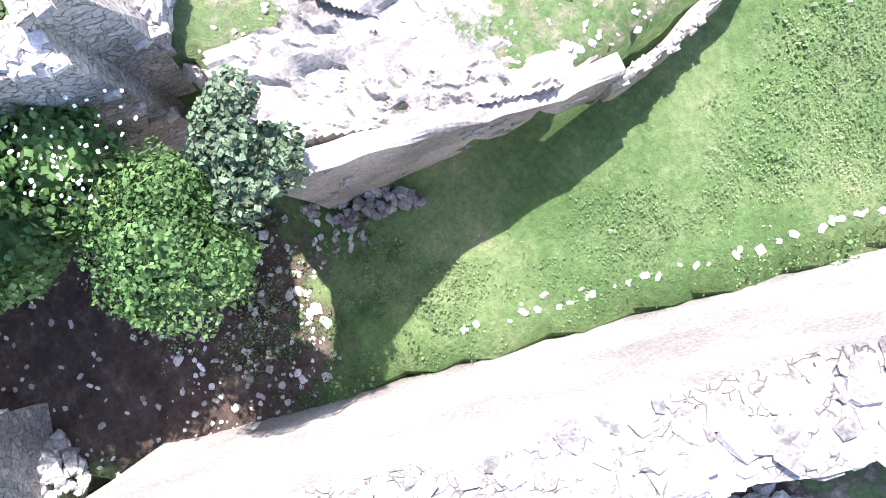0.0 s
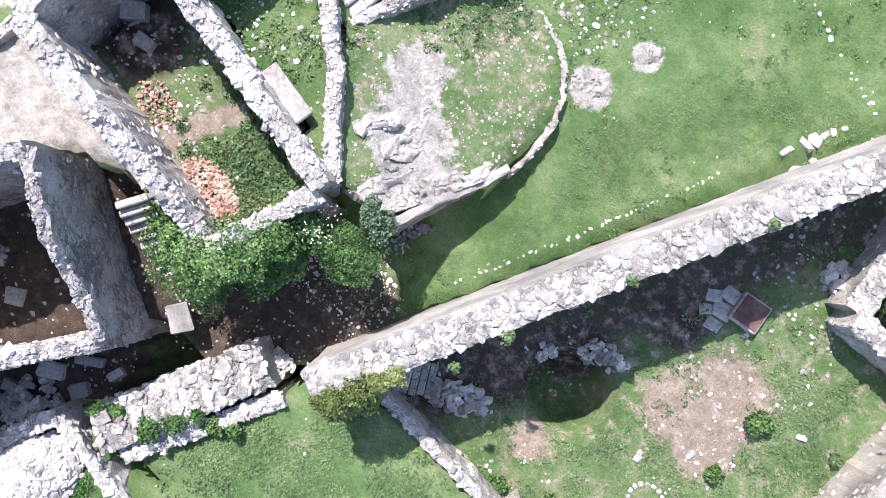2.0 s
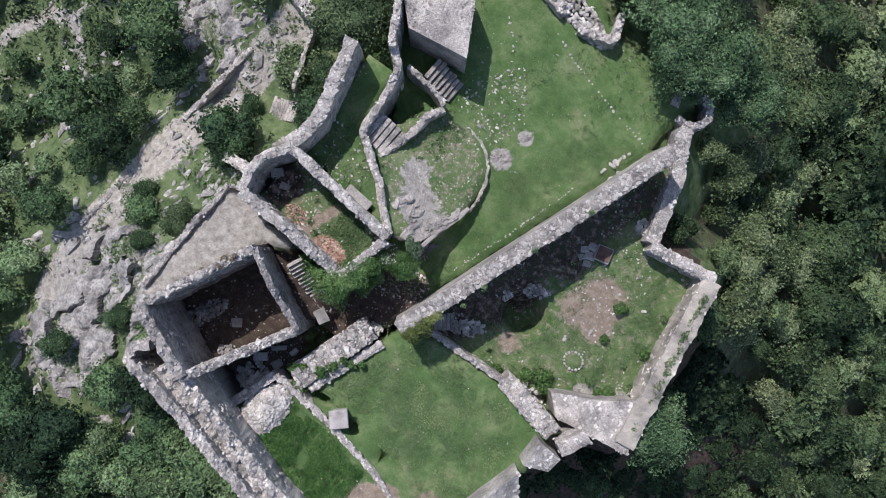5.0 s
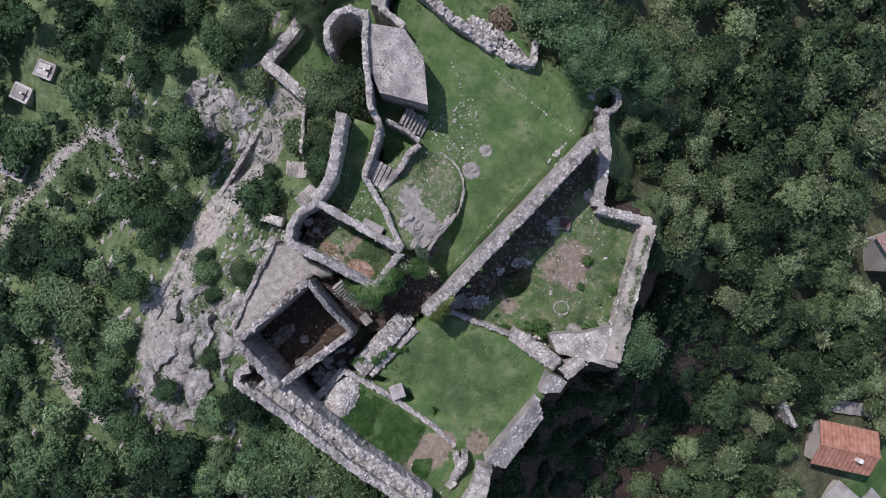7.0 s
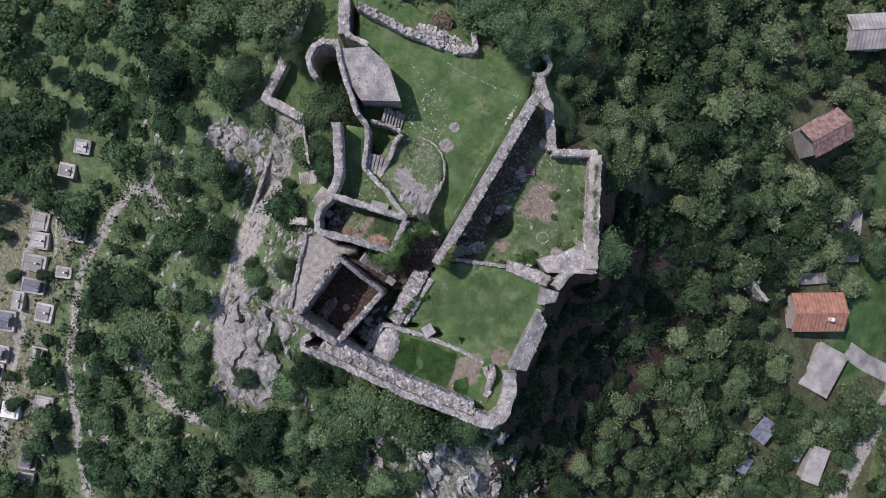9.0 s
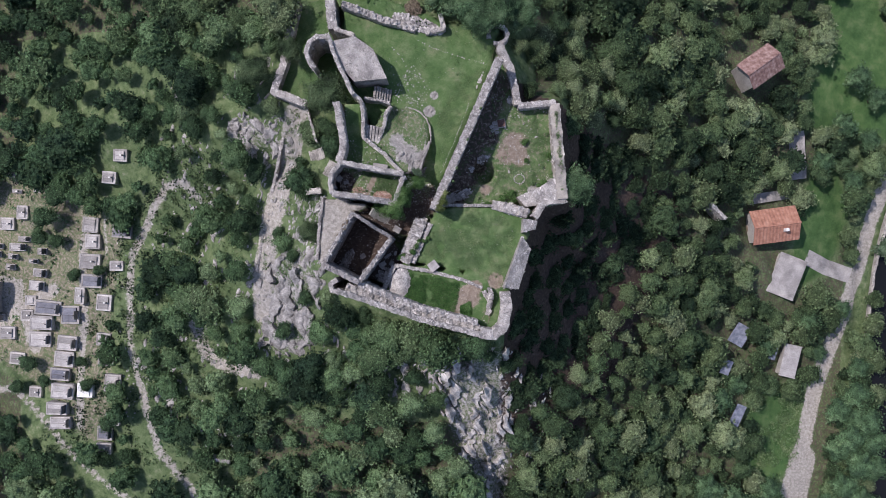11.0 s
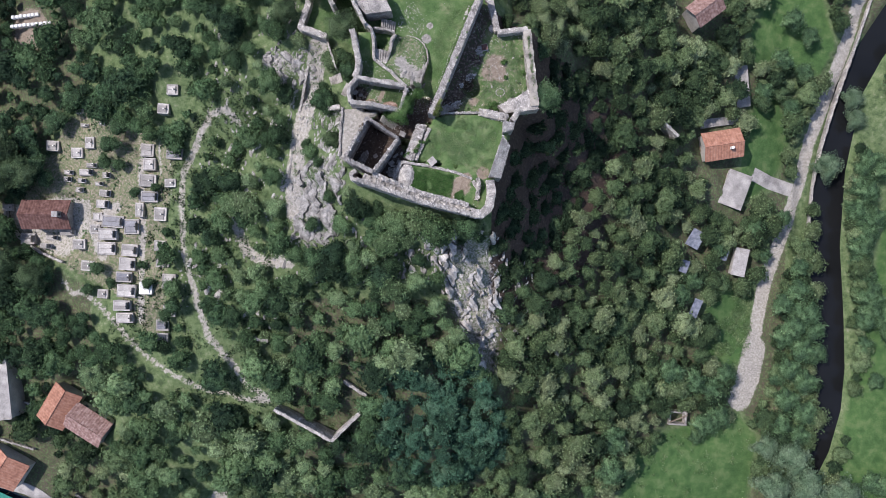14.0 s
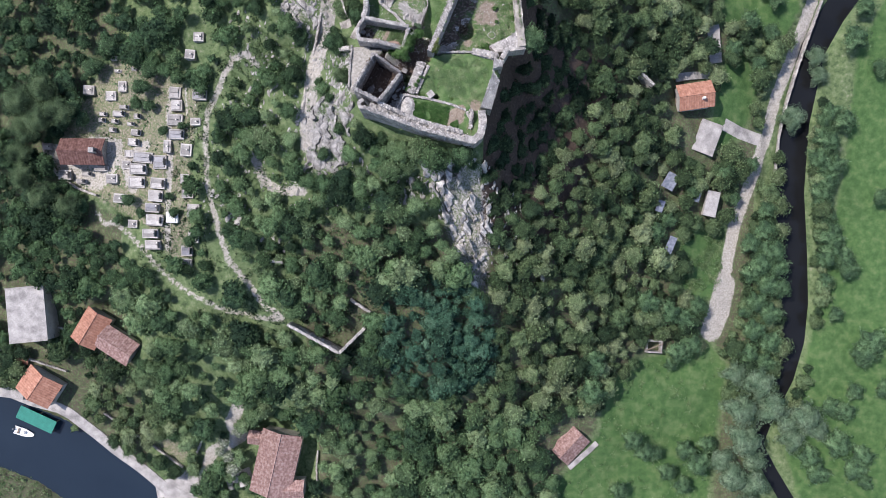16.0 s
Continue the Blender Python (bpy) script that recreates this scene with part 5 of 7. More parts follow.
BIG = tree_proto("large dark evergreen tree with a dense crown inside the outer wall", 2.7, 4.6, 3000, 0.10, LEAF_DARK, -12.9, 7.9, "trees at the fortress")
OAK = tree_proto("broad green tree on the slope beside the turret", 3.0, 4.2, 3000, 0.11, LEAF, 2.6, 19.2, "trees at the fortress")
for x, y, s in ((6.3, 18.6, 0.9), (4.6, 16.9, 0.75), (-0.3, 20.4, 0.9), (9.5, 18.5, 0.8), (16.7, -1.8, 0.85)):
    copy_thing(OAK, at_ground(x, y, random.uniform(0, 360), s))
for x, y, s in ((-14.9, -8.2, 0.62), (-17.8, 13.5, 0.6), (-22, 11, 0.8)):
    copy_thing(BIG, at_ground(x, y, random.uniform(0, 360), s, 0.4 if s > 0.6 else 0.1))
WILLOW = tree_proto("silvery green willow on the river meadow", 3.0, 3.6, 1400, 0.16, BLUISH, 76.8, -8.0, "willows by the river")
for x, y, s in ((82.4, 5.5, 0.8), (83, 1.5, 0.75), (68.9, -64.6, 1.25), (64.4, -62.8, 0.9), (65.3, -70.2, 1.25), (75.6, -72.8, 1.1), (79, -71.7, 1.2), (71.5, -69.5, 1.3), (66.1, -76.6, 1.3), (61.7, -81, 1.0),
                (63.8, -84.4, 1.2), (68.3, -86, 1.1), (68.5, -81, 1.0), (76.5, -76.5, 1.0), (66.5, -91, 1.2), (71, -92.5, 1.0), (82, -74.5, 0.9)):
    copy_thing(WILLOW, at_ground(x, y, random.uniform(0, 360), s))
BANK = tree_proto("rounded green tree by the meadow", 2.6, 3.2, 900, 0.17, LEAF, 87.5, -8.7, "trees by the river")
for x, y, s in ((89.5, 9, 1.15), (84.2, -13, 1.0), (86, -18, 0.9), (42.7, -77, 0.9), (45.4, -79.6, 0.85), (85.4, -70, 0.9), (92.5, -57.6, 1.15), (86.6, -77, 1.0), (90.3, -83, 1.0), (33.2, -60, 1.15),
                (33.1, -66, 1.15), (67.6, -18.2, 0.7), (52.2, -58.2, 1.0), (83.5, -24, 0.85), (84, -29, 0.85), (84.5, -33.5, 0.9), (84.2, -38, 0.9), (84, -43, 0.8), (86.5, -50, 0.7)):
    copy_thing(BANK, at_ground(x, y, random.uniform(0, 360), s))
for x, y, s in ((51, -61, 0.6), (67.5, -35, 0.95), (69.5, -39.5, 1.05), (71.5, -44, 1.05), (69, -47.5, 0.95), (72, -50, 1.0), (68.5, -53.5, 1.0), (72, -56, 1.0), (67.5, -58.5, 0.9), (71.2, -60.5, 0.9),
                (66.8, -49.5, 0.7), (56, -48.5, 0.9), (53.5, -51.5, 1.0), (49.5, -49.5, 1.0), (45, -47.5, 1.0), (97, -66, 0.9), (99, -78, 0.8), (50.5, -84, 0.8), (54, -87, 0.8)):
    copy_thing(BANK, at_ground(x, y, random.uniform(0, 360), s))
for x, y, s in ((40.2, -88, 0.8), (59, -95, 1.0), (88, -92, 1.0), (94.5, -92.5, 0.9), (96, -25, 0.8), (95.5, 3, 0.8), (92, 16, 0.9), (61.5, -20.5, 0.8), (64, -25.5, 0.6), (68.8, 3, 0.8),
                (71.5, 10, 0.8), (66.5, 12, 0.9), (63, 6, 0.8), (72.5, 17, 0.8), (69, 20, 0.9), (46, -33, 0.9), (54, -24.5, 0.7), (49, -30.5, 0.7)):
    copy_thing(BANK, at_ground(x, y, random.uniform(0, 360), s))


for i in range(30):
    y = -7 - i * 1.15 + random.uniform(-0.5, 0.5)
    x = float(np.interp(-y, (7, 17, 28, 36, 42), (84, 83.4, 84.3, 86, 89))) + random.uniform(-1.4, 1.4)
    copy_thing(BANK, at_ground(x, y, random.uniform(0, 360), random.uniform(0.6, 0.95)))
for x, y, s in ((70.9, -27.9, 0.8), (70.3, -32.4, 1.0), (72.1, -36.9, 1.15), (73.6, -40.1, 1.0), (67.8, -41.4, 0.9), (74.3, -44.5, 0.9), (70.5, -36, 0.9), (93.4, -55.7, 1.2), (91.6, -58.6, 1.0), (90.5, -66.5, 0.8),
                (88.2, -70.7, 0.9), (86.5, -77.8, 1.1), (91.8, -80.1, 1.0), (80.6, -80.3, 1.0), (82.4, -83.8, 1.0), (93.1, -86, 0.7), (47.9, -80.1, 0.7), (54.4, -79.4, 0.9), (57, -82, 1.1), (59, -78, 0.8), (54.8, -56.8, 1.0)):
    copy_thing(BANK, at_ground(x, y, random.uniform(0, 360), s))
for x, y, s in ((-72, -11.5, 1.2), (-76, -12.5, 1.3), (-80, -14.5, 1.2), (-75, -7.5, 1.2), (-79.5, -9, 1.3), (-81.5, -19, 1.0), (-80.5, -24, 1.1), (-76.5, -27.5, 1.1), (-71, -29.5, 1.0)):
    copy_thing(BIG, at_ground(x, y, random.uniform(0, 360), s))
OLEANDER = tree_proto("pale flowering shrub beside the house yard", 1.5, 1.3, 1100, 0.09, PALE_LEAF, -43.2, -77.9, "flowering shrubs")
for x, y, s in ((-40.2, -75.6, 0.9), (-44.4, -80.2, 0.8), (-45.4, -85.4, 0.9), (-41.6, -84.0, 1.1), (-42.6, -81.4, 0.9), (-47.2, -84.4, 0.7), (-39.4, -86.8, 0.8)):
    copy_thing(OLEANDER, at_ground(x, y, random.uniform(0, 360), s))
SHRUB = tree_proto("low green tree among the graves", 2.0, 1.8, 1100, 0.10, LEAF, -55.6, -6.8, "trees in the graveyard")
for x, y, s in ((-57.2, -9.6, 0.8), (-54.4, -10.2, 0.7), (-54.0, -3.8, 1.0), (-51.5, -15.0, 0.6), (-47.6, -14.2, 0.5), (-46.0, -36.0, 0.8), (-49.2, -30.6, 0.6), (-59.0, -28.2, 0.8), (-61.5, -32.0, 0.7),
                (-56.6, -30.8, 0.6), (-70.6, -10.5, 1.3), (-73.5, -12.5, 1.3), (-68.5, -12.6, 0.9), (-66.0, -2.5, 1.2), (-62.5, 1.2, 1.1), (-47.0, -24.2, 0.5), (-50.5, -27.5, 0.5), (-45.0, -31, 0.6)):
    copy_thing(SHRUB, at_ground(x, y, random.uniform(0, 360), s))
for i in range(34):
    x = random.uniform(-13, 9.5)
    y = -16.9 - 0.24 * (x + 11) - random.uniform(0.4, 3.2)
    copy_thing(SHRUB, at_ground(x, y, random.uniform(0, 360), random.uniform(0.3, 0.6), 0.7))
for x, y, s in ((-13.3, 3.2, 0.6), (-13.3, 4.6, 0.65), (-13.1, 1.7, 0.5), (-17.6, -11.2, 0.5), (-16.2, -3.0, 0.7), (-15.4, 3.6, 0.6), (-14.2, 5.0, 0.6), (-19.6, -8.4, 0.5), (-16.0, -16.5, 0.6), (-18.8, -20.8, 0.7), (-17.0, 0.4, 0.5)):
    copy_thing(SHRUB, at_ground(x, y, random.uniform(0, 360), s, 0.5))


# ---- houses ----
def house(name, label, x, y, along, deep, turn, eave, rise, roof_mat, chimney=None, overhang=0.35, walls=None, group="houses", foot=None):
    """A gabled house: ridge along its own x axis. Tiled slopes are laid in raised courses."""
    base = min(gz(x + dx, y + dy) for dx in (-3, 0, 3) for dy in (-3, 0, 3)) - 0.3 if foot is None else foot
    root = thing(name, pose(x, y, base, 0, 0, turn), label, "house", group)
    h = eave - base
    a, b = along / 2 - overhang, deep / 2 - overhang
    v = [(-a, -b, 0), (a, -b, 0), (a, b, 0), (-a, b, 0), (-a, -b, h), (a, -b, h), (a, b, h), (-a, b, h), (-a, 0, h + rise * 0.9), (a, 0, h + rise * 0.9)]
    solid("wall", v, [(0, 1, 5, 4), (2, 3, 7, 6), (1, 2, 6, 9, 5), (3, 0, 4, 8, 7), (0, 3, 2, 1)], walls or RENDER, root)
    for way in (-1, 1):
        V, F = [], []
        n = max(8, int(along / 0.26))
        for i in range(n + 1):
            u = -along / 2 + along * i / n
            up = 0.06 if i % 2 else 0.0
            V += [(u, 0, h + rise + 0.12 + up), (u, way * deep / 2, h + 0.12 - 0.1 + up), (u, way * deep / 2, h - 0.1), (u, 0, h + rise)]
        for i in range(n):
            for s in range(4):
                F.append((4 * i + s, 4 * i + (s + 1) % 4, 4 * i + 4 + (s + 1) % 4, 4 * i + 4 + s))
        F += [(0, 1, 2, 3), (4 * n + 3, 4 * n + 2, 4 * n + 1, 4 * n)]
        solid("roof_slope", V, F, roof_mat, root)
    part("ridge", box_bm((-along / 2 - 0.05, -0.11, h + rise + 0.08), (along / 2 + 0.05, 0.11, h + rise + 0.24), 0.05), roof_mat, root)
    if chimney:
        cx, cy = chimney
        part("chimney", box_bm((cx - 0.25, cy - 0.25, h), (cx + 0.25, cy + 0.25, h + rise + 0.7), 0.03), WHITE, root)
    for i in range(max(1, int(along / 2.4))):
        u = -a + (i + 0.5) * 2 * a / max(1, int(along / 2.4))
        for way in (-1, 1):
            part("window", box_bm((u - 0.4, way * b - 0.05, h - 1.6), (u + 0.4, way * b + 0.05, h - 0.5), 0.02), GRANITE, root)
    part("door", box_bm((-a - 0.05, -0.5, 0.3), (-a + 0.05, 0.5, 2.3), 0.02), TIMBER, root)
    return root


def flat_house(name, label, x, y, along, deep, turn, top, mat, parapet=0.15, category="house", group="houses", foot=None):
    base = min(gz(x + dx, y + dy) for dx in (-2, 0, 2) for dy in (-2, 0, 2)) - 0.3 if foot is None else foot
    root = thing(name, pose(x, y, base, 0, 0, turn), label, category, group)
    h, a, b = top - base, along / 2, deep / 2
    part("wall", box_bm((-a + 0.2, -b + 0.2, 0), (a - 0.2, b - 0.2, h - 0.15)), RENDER, root)
    part("roof", box_bm((-a, -b, h - 0.15), (a, b, h), 0.03), mat, root)
    for way in (-1, 1):
        part("kerb", box_bm((-a, way * b - 0.09 - 0.09 * way, h), (a, way * b + 0.09 - 0.09 * way, h + parapet), 0.02), mat, root)
        part("window", box_bm((-0.5, way * (b - 0.2) - 0.04, h - 1.7), (0.5, way * (b - 0.2) + 0.04, h - 0.6), 0.02), GRANITE, root)
    return root


house("house", "small house with a bright orange tiled roof", 54.0, -4.7, 7.4, 5.5, 9, -31.6, 1.3, ROOF, (1.2, -0.9))
house("house", "old house with a lichened red tiled roof among trees", 48.9, 19.3, 5.9, 4.6, 37, -26.2, 1.3, ROOF_OLD)
house("house", "stone barn with a weathered tile roof on the meadow", 29.6, -78.4, 7.0, 5.5, 47, -36.6, 1.5, ROOF_OLD, walls=CONCRETE)
house("house", "house with an orange tiled roof below the graveyard path", -69.4, -54.0, 7.3, 5.7, 60, -28.8, 1.4, ROOF)
house("house", "old house with a lichened tile roof and mortared ridge", -64.1, -57.4, 7.8, 5.3, -32, -28.8, 1.4, ROOF_OLD)
house("house", "waterside house with orange roof tiles in courses", -83.1, -67.1, 6.0, 8.2, 57, -34.6, 1.6, ROOF)
house("house", "large house with pinkish red tiled roofs", -32.3, -82.3, 13.4, 8.6, 78, -33.2, 1.9, ROOF_OLD)
house("house_wing", "tiled side wing of the large house", -28.9, -87.8, 5.0, 4.0, 0, -33.6, 1.1, ROOF_OLD)
house("house_wing", "low tiled lean-to of the large house", -36.8, -77.2, 3.4, 3.0, -5, -34.2, 0.8, ROOF_OLD)
house("house", "pale-roofed house at the wood's edge", 54.6, 35.0, 6.2, 5.0, 12, -30.0, 1.2, CONCRETE)
flat_house("house", "house with a grey concrete flat roof", 57.6, -12.9, 4.7, 6.9, -20, -34.5, CONCRETE)
flat_house("shed", "small concrete annex beside the flat-roofed house", 53.2, -14.6, 2.4, 1.7, -20, -35.4, CONCRETE, category="shed")
flat_house("shed", "pale flat-roofed shed beside the lane", 58.8, -26.8, 2.7, 5.4, -12, -35.0, MARBLE, category="shed")
flat_house("terrace_house", "building with a broad concrete roof terrace", -83.6, -51.5, 8.0, 11.5, 6, -30.2, CONCRETE)
house("shed", "little tiled shed by the waterside yard", -88.0, -61.4, 4.0, 2.0, -12, -36.0, 0.5, ROOF)


def chapel():
    x, y, foot = -68.5, -18.8, gz(-68.5, -18.8) - 0.8
    root = house("chapel", "small stone chapel with a dark red tiled roof", x, y, 8.8, 5.2, 0, -22.3, 1.5, ROOF_DARK, walls=CONCRETE, foot=foot, group="chapel")
    h = -22.3 - foot
    part("terrace", box_bm((4.1, -2.6, 0), (7.4, 2.6, 0.95), 0.04), CONCRETE, root)
    part("step", box_bm((7.4, -1.0, 0), (7.8, 1.0, 0.75), 0.03), CONCRETE, root)
    tower = part("belfry", box_bm((2.4, -0.5, h), (3.4, 0.5, h + 3.0), 0.04), CONCRETE, root)
    part("opening", box_bm((2.35, -0.25, h + 1.9), (3.45, 0.25, h + 2.7), 0.02), GRANITE, tower)


chapel()
wall("chapel_yard_wall", "low pale wall round the chapel yard", [(x, y, gz(x, y) + 0.8) for x, y in ((-79, -16.5), (-78.5, -19.6), (-75.6, -23.0), (-71.7, -25.6), (-66.6, -27.2))], 0.4, faces=False)
for name, line in (("ruin_wall_a", [(-14.8, -46.6), (-11.1, -49)]), ("ruin_wall_b", [(-11.8, -51.6), (-16.8, -56.6)]), ("ruin_wall_c", [(-16.9, -56.5), (-21.5, -54.0), (-26.4, -51.4)])):
    wall(name, "pale ruined wall among the trees", [(x, y, -14.6) for x, y in line], 0.5, foot=-21)
for name, line, top in (("ruin_wall_d", [(40.5, -1.5), (43.5, -4.2)], -24.0), ("ruin_wall_e", [(-31.0, -39.5), (-27.5, -40.0)], -14.8)):
    wall(name, "short pale ruined wall among the trees", [(x, y, top) for x, y in line], 0.45, foot=top - 5)
wall("river_wall", "pale masonry wall along the river", [(86.5, 26, -39.4), (83.2, 16, -39.4), (79.0, 4, -39.4), (76.6, -4, -39.5), (74.9, -12, -39.6), (73.6, -26, -39.6)], 0.4, foot=-42, faces=False)


def strip(name, label, line, width, lift, mat, category="pavement"):
    """A paved strip that follows the ground, as a slab with thickness."""
    p = resample([(x, y, 0) for x, y in line], 1.0)
    left, right, d, nrm = sides(p, width / 2)
    k = len(p)
    z = np.maximum(np.maximum(ground(left[:, 0], left[:, 1]), ground(right[:, 0], right[:, 1])), WATER_Z + 0.5) + lift
    v = np.concatenate([np.c_[left, z], np.c_[right, z], np.c_[left, z - 1.2], np.c_[right, z - 1.2]])
    f = []
    for i in range(k - 1):
        f += [(i, i + 1, k + i + 1, k + i), (i + 1, i, 2 * k + i, 2 * k + i + 1), (k + i, k + i + 1, 3 * k + i + 1, 3 * k + i)]
    f += [(0, k, 3 * k, 2 * k), (k - 1, 3 * k - 1, 4 * k - 1, 2 * k - 1)]
    return tagged(solid(name, v, f, mat), label, category, kind="structure")


strip("quay", "pale concrete quay along the water", QUAY, 2.2, 0.12, CONCRETE)
strip("quay_yard", "pale paved yard at the end of the quay", [(-60, -90.5), (-50, -88.5)], 4.5, 0.06, CONCRETE)
for name, line in (("plot_wall_a", [(-70.5, -73.1), (-66.7, -75.9), (-61, -79.3), (-57.2, -82.2), (-53.5, -84.7)]), ("plot_wall_b", [(-48.5, -78.1), (-49.5, -80.2), (-51.7, -84), (-53.3, -86.3)]),
                   ("plot_wall_c", [(-81.5, -51.4), (-79.5, -54.5), (-75.1, -55.3)]), ("plot_wall_d", [(-92.7, -59.5), (-84.6, -62), (-78.3, -64.1)]), ("plot_wall_e", [(-24.2, -80.5), (-24.5, -84.6), (-24, -86.8)])):
    wall(name, "low pale garden wall below the wood", [(x, y, gz(x, y) + 0.9) for x, y in line], 0.35, faces=False)
strip("yard_paving", "pale paved yard beside the waterside house", [(-95, -66.5), (-87.5, -67.5)], 6.0, 0.1, CONCRETE)
strip("driveway", "pale concrete drive to the lane", [(61.8, -9.6), (65.5, -11.2), (70.5, -12.6)], 2.6, 0.05, CONCRETE)
strip("house_lane", "pale concrete lane above the orange-roofed house", [(58.6, 11.0), (59.0, 7.0), (59.6, 3.2)], 2.6, 0.08, CONCRETE)
strip("house_apron", "paved strip behind the orange-roofed house", [(50.5, -0.6), (58.5, 0.8)], 1.6, 0.1, CONCRETE)
strip("house_yard", "paved yard in front of the large house", [(-44, -88), (-38.5, -86)], 3.5, 0.1, CONCRETE)
strip("barn_apron", "concrete apron along the barn", [(29.6, -83.6), (35.6, -78.2)], 1.1, 0.25, CONCRETE)


def sacks():
    """Two rows of white sacks on a bare yard."""
    for y, n, a in ((16.3, 7, 7), (14.6, 10, 7)):
        row = thing("sack_row", pose(-75.5, y, gz(-73, y) + 0.05, 0, 0, a), "row of white sacks standing on a bare yard", "sacks", "rows of sacks")
        for i in range(n):
            part("sack", box_bm((i * 0.72, -0.3, 0), (i * 0.72 + 0.62, 0.32, random.uniform(0.7, 0.95)), 0.12), WHITE, row)


sacks()


def boathouse_and_boat():
    m = pose(-86.2, -75.2, WATER_Z, 0, 0, -24)
    roof = thing("boat_shelter", m, "boat shelter with a flat green sheet roof", "shelter")
    part("roof", box_bm((-4.3, -1.45, 1.6), (4.3, 1.45, 1.72), 0.02), GREEN_TIN, roof)
    for u in (-4, 0, 4):
        for w in (-1.3, 1.3):
            part("post", box_bm((u - 0.07, w - 0.07, -1.0), (u + 0.07, w + 0.07, 1.6)), TIMBER, roof)
    boat = thing("motor_boat", pose(-89.6, -78.3, WATER_Z, 0, 0, -17), "small white motor boat moored by the shelter", "boat")
    V, F, n = [], [], 9
    for i in range(n):
        u = -2.2 + 4.4 * i / (n - 1)
        half = 0.85 * (1 - max(0, (i - 3) / (n - 3)) ** 2.2) + 0.02
        V += [(u, -half, 0.5), (u, -half * 0.6, -0.15), (u, half * 0.6, -0.15), (u, half, 0.5), (u, half * 0.8, 0.5), (u, half * 0.7, 0.12), (u, -half * 0.7, 0.12), (u, -half * 0.8, 0.5)]
    for i in range(n - 1):
        for s in range(8):
            F.append((8 * i + s, 8 * i + 8 + s, 8 * i + 8 + (s + 1) % 8, 8 * i + (s + 1) % 8))
    F += [tuple(range(8)), tuple(range(8 * n - 1, 8 * n - 9, -1))]
    solid("hull", V, F, WHITE, boat)
    part("console", box_bm((-0.2, -0.3, 0.12), (0.3, 0.3, 0.8), 0.05), WHITE, boat)
    part("outboard_motor", box_bm((-2.6, -0.18, 0.0), (-2.2, 0.18, 0.8), 0.06), GRANITE, boat)
    part("bench", box_bm((-1.4, -0.6, 0.35), (-1.1, 0.6, 0.42), 0.01), TIMBER, boat)


boathouse_and_boat()


# ---- the graveyard ----
def grave(x, y, along, deep, look_of):
    """A family grave: plinth, kerb frame, cover slab, in some an upright headstone at its east end with a vase and a lamp."""
    z = max(gz(x + u, y + w) for u in (-along / 2, along / 2) for w in (-deep / 2, deep / 2))
    label = {"slab": "pale concrete grave with a flat cover slab", "head": "pale marble grave with an upright dark headstone",
             "dark": "dark blue-grey granite grave with a headstone", "white": "bright white painted grave slab"}[look_of]
    root = thing("grave", pose(x, y, z, 0, 0, random.uniform(-5, 1)), label, "grave", "graves in the graveyard")
    a, b = along / 2, deep / 2
    stone, base = {"dark": (GRANITE_BLUE, CONCRETE), "white": (WHITE, WHITE)}.get(look_of, (MARBLE, GRAVE_CONCRETE))
    top = random.uniform(0.25, 0.5) if deep > 1.3 else random.uniform(0.12, 0.25)
    part("plinth", box_bm((-a, -b, -1.6), (a, b, top), 0.03), base, root)
    rim = min(0.22, 0.15 * deep)
    for lo, hi in (((-a, -b, top), (a, -b + rim, top + 0.09)), ((-a, b - rim, top), (a, b, top + 0.09)), ((-a, -b + rim, top), (-a + rim, b - rim, top + 0.09))):
        part("kerb", box_bm(lo, hi, 0.015), base, root)
    slabs = 2 if deep > 1.6 else 1
    wide = (2 * b - 2 * rim - 0.06) / slabs
    for i in range(slabs):
        y0 = -b + rim + 0.03 + i * wide
        part("cover_slab", box_bm((-a + rim + 0.05, y0, top), (a - 0.4, y0 + wide - 0.05, top + random.uniform(0.12, 0.2)), 0.02), stone, root)
    if look_of in ("head", "dark"):
        w = min(b - 0.1, 0.6)
        head = part("headstone", box_bm((a - 0.32, -w, top), (a - 0.16, w, top + random.uniform(0.9, 1.3)), 0.03), GRANITE if random.random() < 0.65 else GREY_STONE, root)
        part("cross", box_bm((a - 0.28, -0.05, top + 0.8), (a - 0.2, 0.05, top + 1.6), 0.01), GRANITE, head)
        part("vase", box_bm((a - 0.6, w * 0.5, top + 0.12), (a - 0.45, w * 0.5 + 0.15, top + 0.45), 0.04), stone, root)
        if random.random() < 0.5:
            part("flowers", box_bm((a - 0.62, w * 0.5 - 0.03, top + 0.45), (a - 0.42, w * 0.5 + 0.18, top + 0.6), 0.05), random.choice((PETAL, BRICK)), root)
    elif random.random() < 0.8:
        part("vase", box_bm((a * 0.3, -0.1, top + 0.2), (a * 0.3 + 0.22, 0.12, top + 0.5), 0.05), GRANITE, root)
        part("flowers", box_bm((a * 0.3 - 0.3, -0.12, top + 0.19), (a * 0.3 - 0.05, 0.1, top + 0.33), 0.05), PETAL, root)


